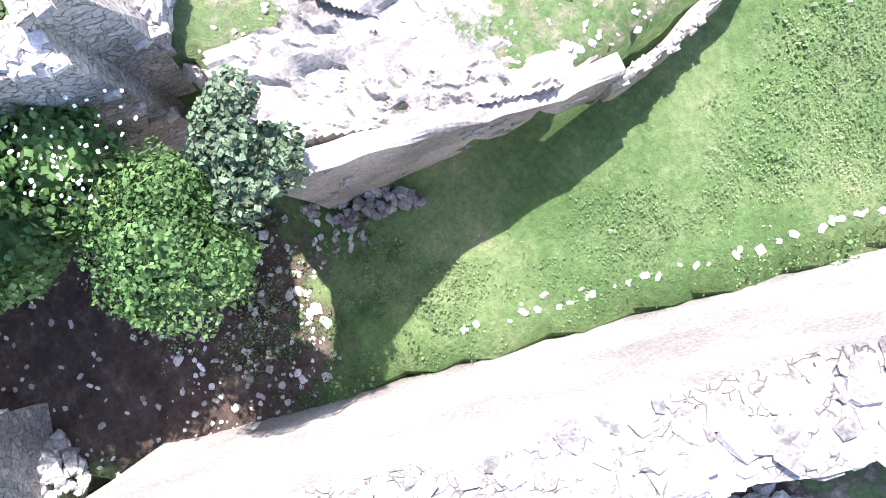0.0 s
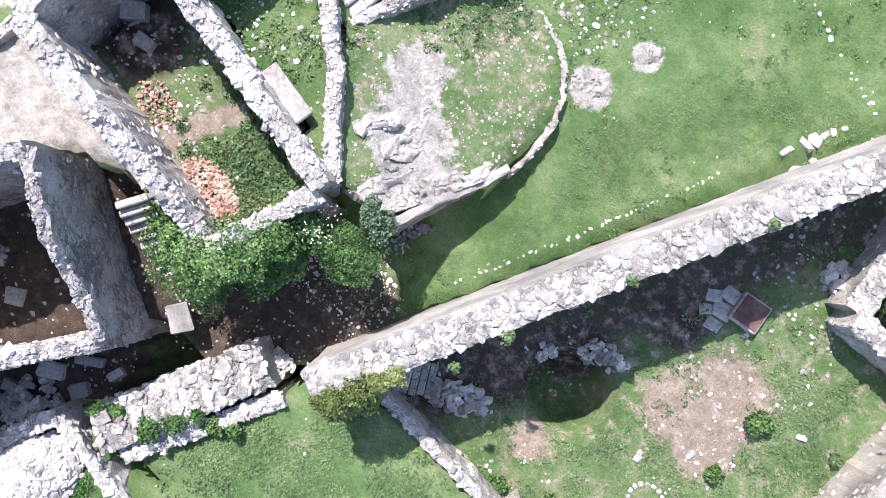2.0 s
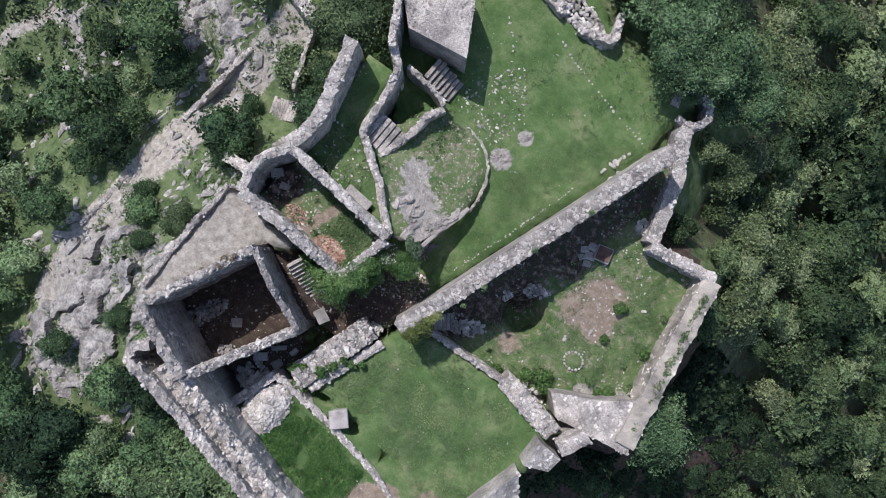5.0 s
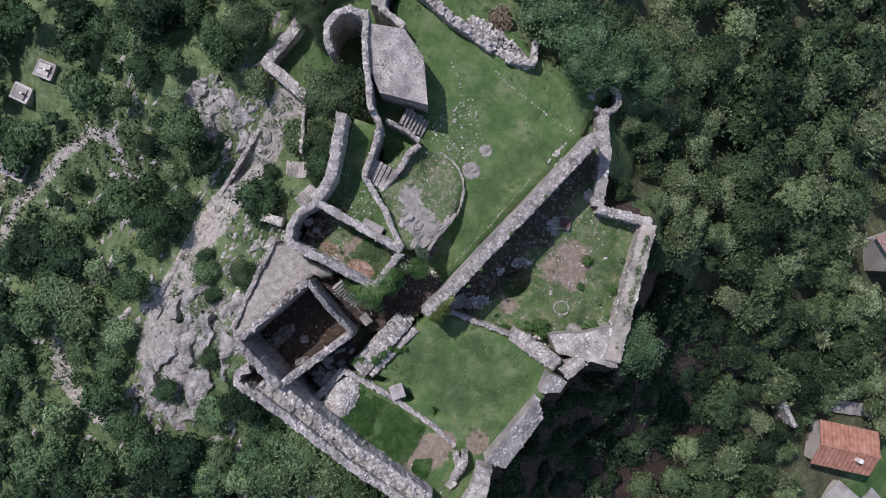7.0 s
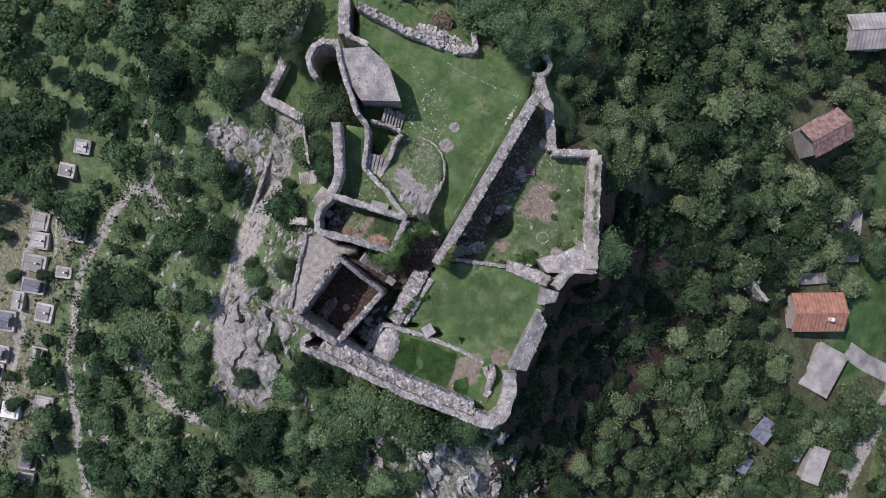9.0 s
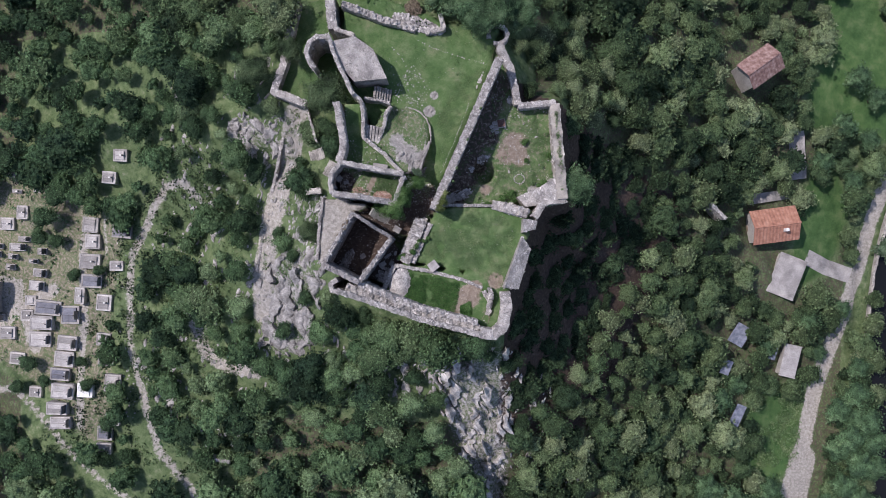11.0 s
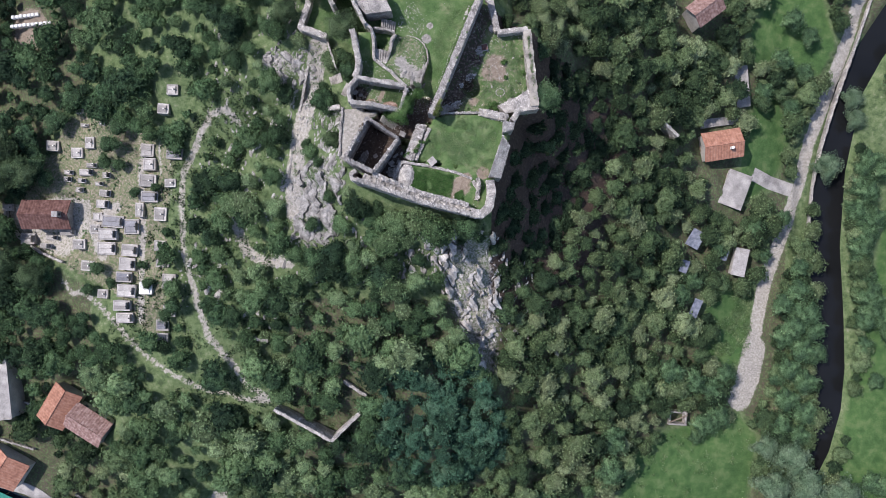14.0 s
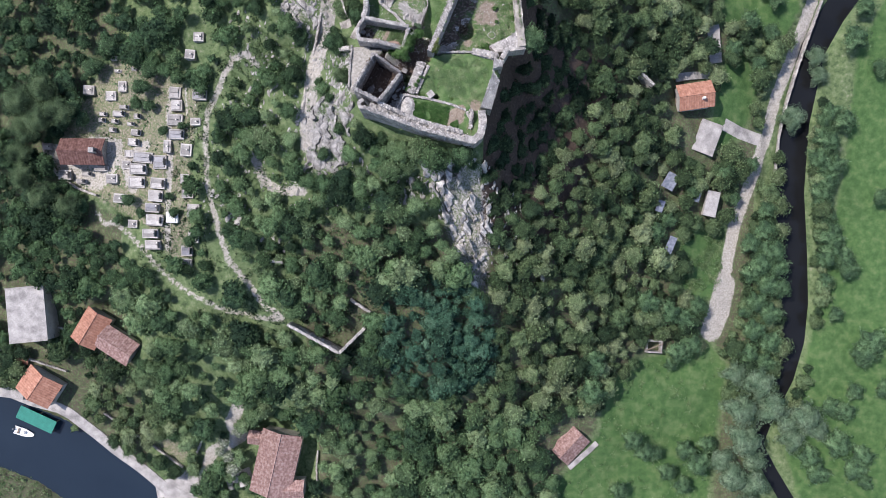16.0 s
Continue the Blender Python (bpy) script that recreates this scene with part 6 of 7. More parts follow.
grave(-45.5, -1.2, 1.9, 1.7, "slab")
grave(-43.6, 1.8, 1.9, 1.7, "slab")
grave(-62.2, -0.7, 1.4, 0.8, "slab")
grave(-61.5, -3.1, 1.4, 0.6, "slab")
grave(-57.9, -3.0, 1.0, 0.6, "slab")
grave(-68.0, -6.5, 2.2, 1.8, "slab")
grave(-63.0, -7.9, 2.0, 1.8, "slab")
grave(-60.4, -6.2, 1.6, 2.0, "slab")
grave(-60.3, -10.1, 1.8, 0.8, "head")
grave(-65.1, -11.2, 1.6, 0.8, "head")
grave(-61.5, -11.3, 2.4, 1.1, "head")
grave(-57.8, -11.8, 1.4, 1.0, "head")
grave(-65.3, -12.4, 1.4, 0.9, "head")
grave(-62.5, -12.7, 1.4, 0.8, "head")
grave(-59.1, -13.3, 1.4, 0.7, "head")
grave(-63.2, -14.3, 1.4, 0.9, "head")
grave(-58.0, -15.0, 2.0, 1.2, "head")
grave(-58.4, -16.9, 2.2, 1.4, "head")
grave(-59.5, -19.1, 1.6, 1.4, "slab")
grave(-56.1, -20.0, 3.8, 2.1, "dark")
grave(-59.8, -21.3, 1.8, 1.6, "slab")
grave(-57.0, -22.2, 3.2, 2.0, "head")
grave(-52.7, -20.9, 2.6, 2.6, "dark")
grave(-57.6, -24.7, 3.2, 2.2, "head")
grave(-53.0, -25.0, 2.8, 2.1, "head")
grave(-53.6, -27.4, 2.8, 2.2, "head")
grave(-54.3, -29.7, 2.8, 1.8, "dark")
grave(-53.7, -32.1, 3.2, 2.2, "head")
grave(-54.6, -34.7, 3.0, 1.8, "head")
grave(-54.3, -36.9, 3.0, 1.8, "head")
grave(-49.8, -31.6, 2.2, 2.0, "white")
grave(-49.3, -7.8, 2.2, 2.2, "slab")
grave(-49.0, -10.2, 2.1, 2.1, "slab")
grave(-49.2, -13.0, 2.9, 2.1, "slab")
grave(-48.8, -15.8, 2.9, 1.9, "dark")
grave(-50.9, -18.0, 1.4, 2.4, "slab")
grave(-43.9, -8.6, 2.7, 1.9, "dark")
grave(-46.8, -18.8, 2.1, 2.3, "slab")
grave(-44.9, -13.5, 1.9, 1.4, "slab")
grave(-47.3, -24.2, 2.0, 1.8, "head")
grave(-46.8, -26.8, 2.2, 2.2, "slab")
grave(-45.5, -30.3, 2.3, 2.5, "head")
grave(-45.5, -35.4, 2.1, 2.0, "head")
grave(-47.3, -38.0, 2.2, 2.0, "dark")
grave(-47.5, -40.3, 2.2, 1.6, "slab")
grave(-61.5, -27.8, 2.2, 1.8, "slab")
grave(-62.8, -24.0, 2.2, 1.8, "slab")
grave(-74.0, -23.0, 2.5, 1.9, "head")
grave(-69.3, -22.8, 2.0, 0.9, "head")
grave(-70.3, -24.3, 2.0, 0.9, "head")
grave(-77.9, -17.3, 2.1, 1.3, "slab")
grave(-65.5, -21.9, 2.8, 1.0, "head")
grave(-59.0, -32.8, 1.8, 1.6, "slab")


# ---- bare rock: crag below the wall, outcrops to the west ----
def crags(name, label, poly, count, size, tall, mat=None, category="rock", stretch=1.0):
    """Upright fins and blocks of grey limestone."""
    X = RNG.uniform(min(p[0] for p in poly), max(p[0] for p in poly), count)
    Y = RNG.uniform(min(p[1] for p in poly), max(p[1] for p in poly), count)
    ok = inside(poly, X, Y)
    X, Y = X[ok], Y[ok]
    k = len(X)
    q = np.c_[X, Y, ground(X, Y) + RNG.uniform(-0.2, 0.15, k) * tall]
    s = size * RNG.lognormal(0, 0.45, k)
    a = RNG.normal(1.35, 0.35, k)
    ca, sa, z, o = np.cos(a), np.sin(a), np.zeros(k), np.ones(k)
    b = RNG.normal(0, 0.25, k)
    cb, sb = np.cos(b), np.sin(b)
    rot = np.stack([ca, -sa, z, sa, ca, z, z, z, o], -1).reshape(-1, 3, 3) @ np.stack([o, z, z, z, cb, -sb, z, sb, cb], -1).reshape(-1, 3, 3)
    shape = ICO_V[None] * (1 + RNG.uniform(-0.35, 0.3, (k, len(ICO_V), 1)))
    dims = s[:, None] * np.stack([RNG.uniform(1.0, 1.9, k) * stretch, RNG.uniform(0.45, 0.8, k), RNG.uniform(0.7, 1.4, k) * tall], -1)
    v = (shape * dims[:, None, :]) @ np.transpose(rot, (0, 2, 1)) + q[:, None, :]
    f = ICO_F[None] + (np.arange(k) * len(ICO_V))[:, None, None]
    ob = fast(name, v.reshape(-1, 3), f.reshape(-1, 3), mat or ROCK)
    return tagged(ob, label, category, kind="stuff")


def rock_face(name, label, poly, cell, amp, crack, step=0.13, long=2.0, lean=0.12, lift=0.25, patches=0.0, mat=None):
    """Fissured rock: a sheet broken into upright blocks, each with its own height and tilt, with open cracks between."""
    rng = np.random.default_rng(len(name) * 7)
    x0, x1 = min(p[0] for p in poly) - 0.8, max(p[0] for p in poly) + 0.8
    y0, y1 = min(p[1] for p in poly) - 0.8, max(p[1] for p in poly) + 0.8
    X, Y = np.meshgrid(np.arange(x0, x1, step), np.arange(y0, y1, step))
    wx = X + 0.25 * np.sin(Y * 1.9 + 1) + 0.12 * np.sin(Y * 5 + X * 3) + lean * (Y - y0)
    wy = (Y + 0.3 * np.sin(X * 1.7) + 0.15 * np.sin(X * 4.1 + 1)) / long
    k = int((x1 - x0 + abs(lean) * (y1 - y0)) * (y1 - y0) / long / (cell * cell))
    cx = rng.uniform(wx.min(), wx.max(), k)
    cy = rng.uniform(wy.min(), wy.max(), k)
    h, tx, ty = rng.normal(0, amp, k), rng.normal(0, 0.3, k), rng.normal(0, 0.2, k)
    first, second, who = np.full(X.shape, 1e9), np.full(X.shape, 1e9), np.zeros(X.shape, int)
    for i in range(k):
        d = np.hypot(wx - cx[i], wy - cy[i])
        closer = d < first
        second = np.where(closer, first, np.minimum(second, d))
        who = np.where(closer, i, who)
        first = np.where(closer, d, first)
    gap = np.clip((second - first) / (0.22 * cell), 0, 1)
    fine = 0.05 * sum(np.sin((X * math.cos(t) + Y * math.sin(t)) * q + p) / q ** 0.6 for t, q, p in zip(rng.uniform(0, 6.28, 18), np.geomspace(1.8, 18, 18), rng.uniform(0, 6.28, 18)))
    Z = ground(X, Y) + lift + h[who] + tx[who] * (wx - cx[who]) + ty[who] * (wy - cy[who]) * long + fine - crack * (1 - gap)
    wob = 1.6 * patch(X, Y, 2.6, 4)
    inn = np.where(inside(poly, X, Y), 1, -1) * off(poly, X, Y, True) + wob
    if patches:
        inn = inn - 4 * np.clip(patch(X + 70, Y, 3.0, 4) - patches, 0, 1) / 0.3
    Z = Z - 1.2 * np.clip(0.3 - inn, 0, 1)
    ny, nx = X.shape
    i = np.arange((ny - 1) * (nx - 1))
    a = (i // (nx - 1)) * nx + i % (nx - 1)
    q = np.stack([a, a + 1, a + nx + 1, a + nx], -1)
    q = q[(inn.ravel()[q] > -0.3).all(axis=1)]
    used, back = np.unique(q, return_inverse=True)
    ob = fast(name, np.c_[X.ravel(), Y.ravel(), Z.ravel()][used], back.reshape(q.shape), mat or ROCK)
    return tagged(ob, label, "rock", kind="structure")


rock_face("crag", "steep crag of fissured white limestone below the wall", CLIFF, 0.95, 0.62, 1.5, 0.11, 2.3, patches=0.6, mat=WHITE_ROCK)
rock_face("outcrop_south", "bare grey limestone slope below the keep", ROCK_W, 1.3, 0.12, 0.2, 0.14, 2.6, patches=0.2)
rock_face("outcrop_north", "bare pale limestone ledge on the west slope", ROCK_N, 1.2, 0.2, 0.3, 0.14, 1.2, patches=0.7)
crags("crag_east", "broken limestone ribs half hidden by bushes", [(11, -26), (15, -25), (24, -48), (19, -52), (12, -40)], 150, 0.3, 1.2, stretch=1.3)
crags("outcrop_terrace", "pale weathered rock beside the terrace wall", [(-17, -13), (-13.6, -12), (-13.4, -4), (-16.5, -2), (-18.5, -7)], 420, 0.17, 0.4)
crags("outcrop_path", "pale rocky verge of the old street", [(-20.5, 7), (-17.2, 6), (-17.4, -4), (-21, -12), (-24, -12), (-23.5, -4)], 420, 0.11, 0.4)
crags("ledges", "scattered grey rocks on the grassy west slope", [(-36, 12), (-20, 14), (-16, -30), (-30, -40), (-42, -30)], 420, 0.26, 0.4)
crags("foot_rocks", "scattered rocks in the scrub under the outer wall", [(-14, -19), (4, -21.5), (-1, -30), (-14, -30)], 340, 0.24, 0.5)




# ---- plants in the fortress ----
def climber(name, label, lobes, count, leaf, mat, category="shrub"):
    x, y, z = lobes[0][:3]
    root = thing(name, pose(x, y, min(z - 0.2, max(gz(x, y), z - 1.5))), label, category)
    back = root.matrix_basis.translation
    total = sum(l[3] ** 2 for l in lobes)
    for lx, ly, lz, r, s in lobes:
        leafy("clump", [(lx - back.x, ly - back.y, lz - back.z, r, s)], max(12, int(count * r * r / total)), leaf, mat, root)
    return root


climber("ivy", "thick bright green ivy hanging over the room wall", [(-6.5, -5.15, 1.9, 0.7, 0.8), (-5.7, -5.5, 2.1, 0.95, 0.8), (-4.8, -5.5, 2.7, 1.1, 0.9), (-4.2, -4.9, 3.2, 1.0, 0.8), (-3.9, -4.1, 3.2, 0.95, 0.8),
        (-3.6, -3.3, 3.1, 0.85, 0.8), (-3.3, -2.6, 2.7, 0.75, 0.8), (-3.2, -3.6, 2.0, 0.85, 1.0), (-3.4, -4.4, 1.6, 1.0, 1.1), (-4.1, -5.9, 1.6, 0.9, 1.0), (-3.0, -2.8, 1.5, 0.65, 1.1)], 17000, 0.042, IVY)
climber("round_bush", "rounded bright green bush on the wall end", [(-1.9, -2.25, 2.75, 0.72, 0.9), (-1.5, -2.4, 2.6, 0.5, 0.9), (-2.25, -1.95, 2.75, 0.5, 0.8), (-1.7, -2.75, 2.55, 0.5, 0.8), (-2.35, -2.6, 2.55, 0.5, 0.8), (-1.45, -2.0, 2.75, 0.42, 0.8), (-1.7, -2.3, 1.9, 0.7, 1.0)], 10000, 0.027, IVY)
climber("fig_bush", "bluish green leafy shoots on the broken wall", [(-2.15, -1.2, 3.05, 0.4, 0.6), (-1.85, -1.3, 2.95, 0.38, 0.6), (-2.45, -1.0, 3.05, 0.36, 0.6), (-2.0, -1.0, 2.5, 0.4, 0.9)], 2600, 0.036, BLUISH)
climber("wall_ivy", "pale green ivy over the end of the long wall", [(0.55, -5.1, 3.5, 0.42, 0.7), (0.8, -4.6, 3.5, 0.46, 0.7), (1.0, -4.0, 3.55, 0.45, 0.6), (1.2, -3.5, 3.6, 0.34, 0.6), (0.35, -5.4, 3.3, 0.35, 0.8), (0.9, -5.3, 2.9, 0.45, 0.9), (1.2, -4.5, 2.9, 0.45, 0.9)], 4200, 0.034, YELLOW_IVY)
for x, y, z, r in ((2.0, -0.7, 3.7, 0.22), (3.1, 2.6, 3.6, 0.2), (4.5, 6.2, 3.7, 0.2), (1.6, -2.2, 3.7, 0.16)):
    climber("wall_tuft", "small green tuft growing from the long wall", [(x + 0.45, y, z, r, 0.8)], 120, 0.04, HERB, "plant")
for x, y, r in ((6.3, -4.4, 0.42), (8.0, -3.6, 0.55), (8.9, -3.1, 0.7), (9.4, -3.6, 0.55), (13.0, -1.6, 0.5), (12.4, -1.9, 0.35), (13.4, 1.7, 0.4), (10.5, 3.1, 0.5), (10.8, 1.0, 0.35), (10.6, -4.0, 0.4), (11.7, -1.7, 0.3),
                (13.2, 4.2, 0.25), (14.1, -0.5, 0.3), (12.8, 0.3, 0.22)):
    z = gz(x, y)
    climber("bush", "small round green bush in the grassed yard", [(x, y, z + r * 0.5, r, 0.8), (x + r * 0.5, y + r * 0.3, z + r * 0.4, r * 0.6, 0.8)], int(900 * r), 0.06, IVY if r > 0.3 else HERB, "bush")
for lobes, label in (([(-2.0, -9.6, 0.95, 0.4, 0.6), (-2.4, -10.3, 0.95, 0.45, 0.6), (-1.75, -9.0, 0.9, 0.3, 0.6)], "dark green weeds on the rubble wall"),
                     ([(-1.2, -9.0, 0.5, 0.35, 0.7), (-0.7, -8.6, 0.5, 0.3, 0.7)], "weeds along the edge of the yard"),
                     ([(-3.9, -11.0, 0.9, 0.35, 0.6), (-3.5, -10.7, 0.8, 0.3, 0.6)], "weeds at the head of the garden wall")):
    climber("weeds", label, lobes, 700, 0.05, IVY, "plant")
tagged(leafy("brush_heap", [(-3.0, 18.7, -0.5, 1.1, 0.55), (-3.7, 18.4, -0.6, 0.7, 0.5)], 1500, 0.09, DRY), "brown heap of dry brushwood beside the north wall", "brushwood")


def scatter(name, label, polys, count, size, mat, flat=0.55, category="stones", sink=0.0, avoid=0.35, clumped=0.0):
    """Loose stones over parts of the plan, clear of the walls."""
    P = []
    for poly in polys:
        x0, x1 = min(p[0] for p in poly), max(p[0] for p in poly)
        y0, y1 = min(p[1] for p in poly), max(p[1] for p in poly)
        X, Y = RNG.uniform(x0, x1, count), RNG.uniform(y0, y1, count)
        ok = inside(poly, X, Y)
        if clumped:
            ok &= 1.5 * patch(X + 40, Y, 1.8, 3) > clumped
        P.append(np.c_[X[ok], Y[ok]])
    P = np.concatenate(P)
    for line in ALL_WALLS:
        P = P[off(line, P[:, 0], P[:, 1]) > avoid]
    Z = ground(P[:, 0], P[:, 1]) - sink
    s = size * RNG.lognormal(0, 0.4, len(P))
    sv, sf = stones(np.c_[P, Z], s, flat, 0.3)
    return tagged(fast(name, sv, sf, mat), label, category, kind="stuff")


yards = {k: LEVELS[k][0] for k in LEVELS}
scatter("yard_stones", "small pale stones lying in the grass", [yards["north_yard"]], 900, 0.03, STONE, clumped=0.35)
scatter("east_stones", "pale stones strewn over the east yard", [yards["east_yard"]], 2300, 0.05, STONE, clumped=-0.1)
scatter("south_stones", "few pale stones in the south yard", [yards["south_yard"], yards["garden"]], 260, 0.035, STONE, clumped=0.3)
scatter("passage_stones", "pale stones strewn over the dark passage floor", [yards["passage"], [(-4, -5), (0, -4.2), (0.0, -2.6), (-1.6, -1.6), (-2.8, -1.6), (-4, -3)]], 520, 0.03, STONE)
scatter("keep_stones", "broken stones on the dark floors", [yards["keep_floor"], yards["annex_floor"], yards["stair_foot"]], 300, 0.035, STONE)
scatter("apse_stones", "gravelly stones on the apse terrace", [yards["apse"]], 1500, 0.026, STONE, clumped=0.0)
scatter("terrace_stones", "stones on the upper terrace and room floors", [yards["upper_terrace"], yards["rooms"]], 700, 0.045, STONE, clumped=-0.2)
scatter("tower_stones", "pale stones strewn near the ruined tower", [[(-5.5, 6), (-1.5, 6), (-1, 9), (-3, 12), (-5.2, 9.5)]], 420, 0.05, STONE)
scatter("slope_stones", "pale scree on the west slope and paths", [[(-24, 8), (-16, 6), (-14, -14), (-22, -25), (-44, -40), (-46, -10), (-34, 4)]], 2600, 0.13, ROCK, clumped=0.2)


def tufts(name, label, polys, count, size, mat, clumped, avoid=0.25, blades=14, leaf=0.035):
    """Low herbs and grass tufts: small leaf rosettes on the ground."""
    proto = [crown_arrays(1.0, blades, leaf / size, 0.45, False) for _ in range(5)]
    P = []
    for poly in polys:
        X = RNG.uniform(min(p[0] for p in poly), max(p[0] for p in poly), count)
        Y = RNG.uniform(min(p[1] for p in poly), max(p[1] for p in poly), count)
        ok = inside(poly, X, Y) & (1.5 * patch(X, Y, 2.6, 4) > clumped)
        P.append(np.c_[X[ok], Y[ok]])
    P = np.concatenate(P)
    for line in ALL_WALLS:
        P = P[off(line, P[:, 0], P[:, 1]) > avoid]
    Z = ground(P[:, 0], P[:, 1])
    V, F, n = [], [], 0
    for (x, y), z in zip(P, Z):
        v, f = proto[RNG.integers(5)]
        a, s = RNG.uniform(0, 6.28), size * RNG.uniform(0.5, 1.4)
        ca, sa = math.cos(a), math.sin(a)
        V.append(np.stack([v[:, 0] * ca - v[:, 1] * sa, v[:, 0] * sa + v[:, 1] * ca, np.abs(v[:, 2])], -1) * s + (x, y, z + 0.01))
        F.append(f + n)
        n += len(v)
    return tagged(fast(name, np.concatenate(V), np.concatenate(F), mat), label, "grass", kind="stuff")


tufts("yard_herbs", "low broad-leaved herbs in the grass of the north yard", [yards["north_yard"]], 6500, 0.15, HERB, 0.05, leaf=0.028)
tufts("east_herbs", "low herbs and grass in the east yard", [yards["east_yard"]], 2200, 0.16, HERB, 0.1)
tufts("south_herbs", "grass tufts in the south yard", [yards["south_yard"]], 1700, 0.16, HERB, 0.1)
tufts("garden_herbs", "dense green weeds in the garden", [[(-3.0, -12.7), (0.0, -13.1), (3.1, -13.8), (3.0, -15.7), (2.4, -18.2), (-1.0, -17.3), (-3.8, -16.6)], [(3.4, -16.6), (4.4, -16.0), (4.6, -17.4), (3.6, -18.2)]], 4200, 0.2, GARDEN_LEAF, -0.75, blades=20)
tufts("terrace_herbs", "weeds on the terraces and room floors", [yards["upper_terrace"], yards["apse"], [(-8.6, -1.2), (-8.4, -3.8), (-4.8, -4.2), (-4.0, -1.9)]], 1500, 0.17, HERB, 0.0)
tufts("ward_herbs", "rank grass in the outer ward", [yards["west_ward"]], 1400, 0.25, HERB, -0.2)
tufts("slope_grass", "rough grass and low scrub on the west slope", [[(-26, 20), (-16, 6), (-14, -14), (-14, -24), (-24, -42), (-44, -42), (-43, -10), (-36, 12)]], 3600, 0.45, HERB, 0.0, blades=16, leaf=0.08)
tufts("rock_grass", "grass tufts between the pale rocks below the terrace", [[(-22, -22), (-18.5, -7), (-16.5, -2), (-13.6, -4), (-13.6, -12), (-14.5, -22)]], 2600, 0.3, HERB, 0.1, blades=14, leaf=0.06)
tufts("graveyard_grass", "dry grass and weeds between the graves", [GRAVES], 1700, 0.3, LEAF, 0.1, blades=12, leaf=0.1)
tufts("meadow_grass", "tufted grass of the river meadow", [MEADOW_S, MEADOW_M], 1800, 0.5, HERB, 0.0, blades=12, leaf=0.12)


tufts("reeds", "light green reed bed along the lake", [[(-125, -62), (-100, -84), (-94, -86), (-86, -89.5), (-79, -94), (-72, -104), (-80, -115), (-125, -110)]], 5200, 0.6, HERB, -2.0, blades=11, leaf=0.13)
tufts("scrub_floor", "low scrub filling the wood's gaps", [[(-46, -50), (-14, -26), (-2, -24), (2, -40), (-12, -58), (-30, -60)], [(-60, -44), (-46, -12), (-30, 14), (-24, -40)]], 3200, 0.6, LEAF_DARK, -0.4, blades=14, leaf=0.13)


def turf(name, label, poly, count, size, mat, clumped):
    """Single grass and clover leaves, lying at all angles, thicker in some patches."""
    X = RNG.uniform(min(p[0] for p in poly), max(p[0] for p in poly), count)
    Y = RNG.uniform(min(p[1] for p in poly), max(p[1] for p in poly), count)
    thick = patch(X, Y, 0.9, 4) + RNG.normal(0, 0.25, count)
    thick -= 1.4 * np.clip(1.2 - off(poly, X, Y, True), 0, 1.2) * RNG.uniform(0.2, 1.0, count)
    for x, y, r in EARTH_SPOTS:
        thick -= 2.5 * (np.hypot(X - x, Y - y) < r * RNG.uniform(0.8, 1.25, count))
    ok = inside(poly, X, Y) & (thick > clumped)
    for line in ALL_WALLS:
        ok &= off(line, X, Y) > 0.25
    X, Y = X[ok], Y[ok]
    k = len(X)
    at = np.c_[X, Y, ground(X, Y) + RNG.uniform(0.0, 0.07, k)]
    a = RNG.uniform(0, 6.28, k)
    u = np.stack([np.cos(a), np.sin(a), RNG.normal(0, 0.4, k)], -1)
    w = np.stack([-np.sin(a), np.cos(a), RNG.normal(0, 0.4, k)], -1)
    r = size * RNG.uniform(0.5, 1.4, (k, 1))
    v = np.stack([at - u * r, at + u * r * 0.6 - w * r * 0.6, at + u * r * 0.6 + w * r * 0.6], 1).reshape(-1, 3)
    return tagged(fast(name, v, np.arange(3 * k).reshape(-1, 3), mat), label, "grass", kind="stuff")


turf("lawn_turf", "short clover and grass of the north yard", [(-3, -2.4), (-1, -1.5), (0.2, 2.5), (-0.4, 6), (2, 11), (6.3, 12.3), (0.3, -3.0), (-1.5, -4.2)], 170000, 0.02, HERB, -0.45)
turf("yard_turf", "short grass of the yards beside the long wall", [(-2.4, -11), (0.2, -5.4), (0.9, -5.0), (8, -5.0), (10.5, -8), (9, -13), (5.6, -12.8), (-2.2, -11.4)], 60000, 0.04, HERB, -0.1)
turf("east_turf", "short grass of the east yard", [(6.5, -4), (5.5, -2.8), (9, 6), (13.2, 7), (14.2, -2)], 45000, 0.04, HERB, 0.0)


tufts("lily_pads", "floating leaves along the quay wall", [[(-78, -76), (-73, -79.5), (-64, -86.5), (-58, -92), (-61, -92), (-66, -87.5), (-75, -81)]], 260, 0.42, HERB, -0.3, blades=7, leaf=0.12)


def flowers():
    """White umbels standing in the weeds beside the round bush."""
    centres = [(-3.6, -2.5), (-3.0, -1.9), (-3.0, -2.6), (-2.6, -2.35), (-3.0, -2.4), (-2.8, -2.5)]
    k = 70
    c = np.array(centres)[RNG.integers(len(centres), size=k)] + RNG.normal(0, 0.16, (k, 2))
    sv, sf = stones(np.c_[c, 3.25 + RNG.uniform(-0.2, 0.2, k)], RNG.uniform(0.012, 0.022, k), 0.35)
    tagged(fast("flowers", sv, sf, PETAL), "white flower heads among the weeds on the wall", "flowers", kind="stuff")


flowers()


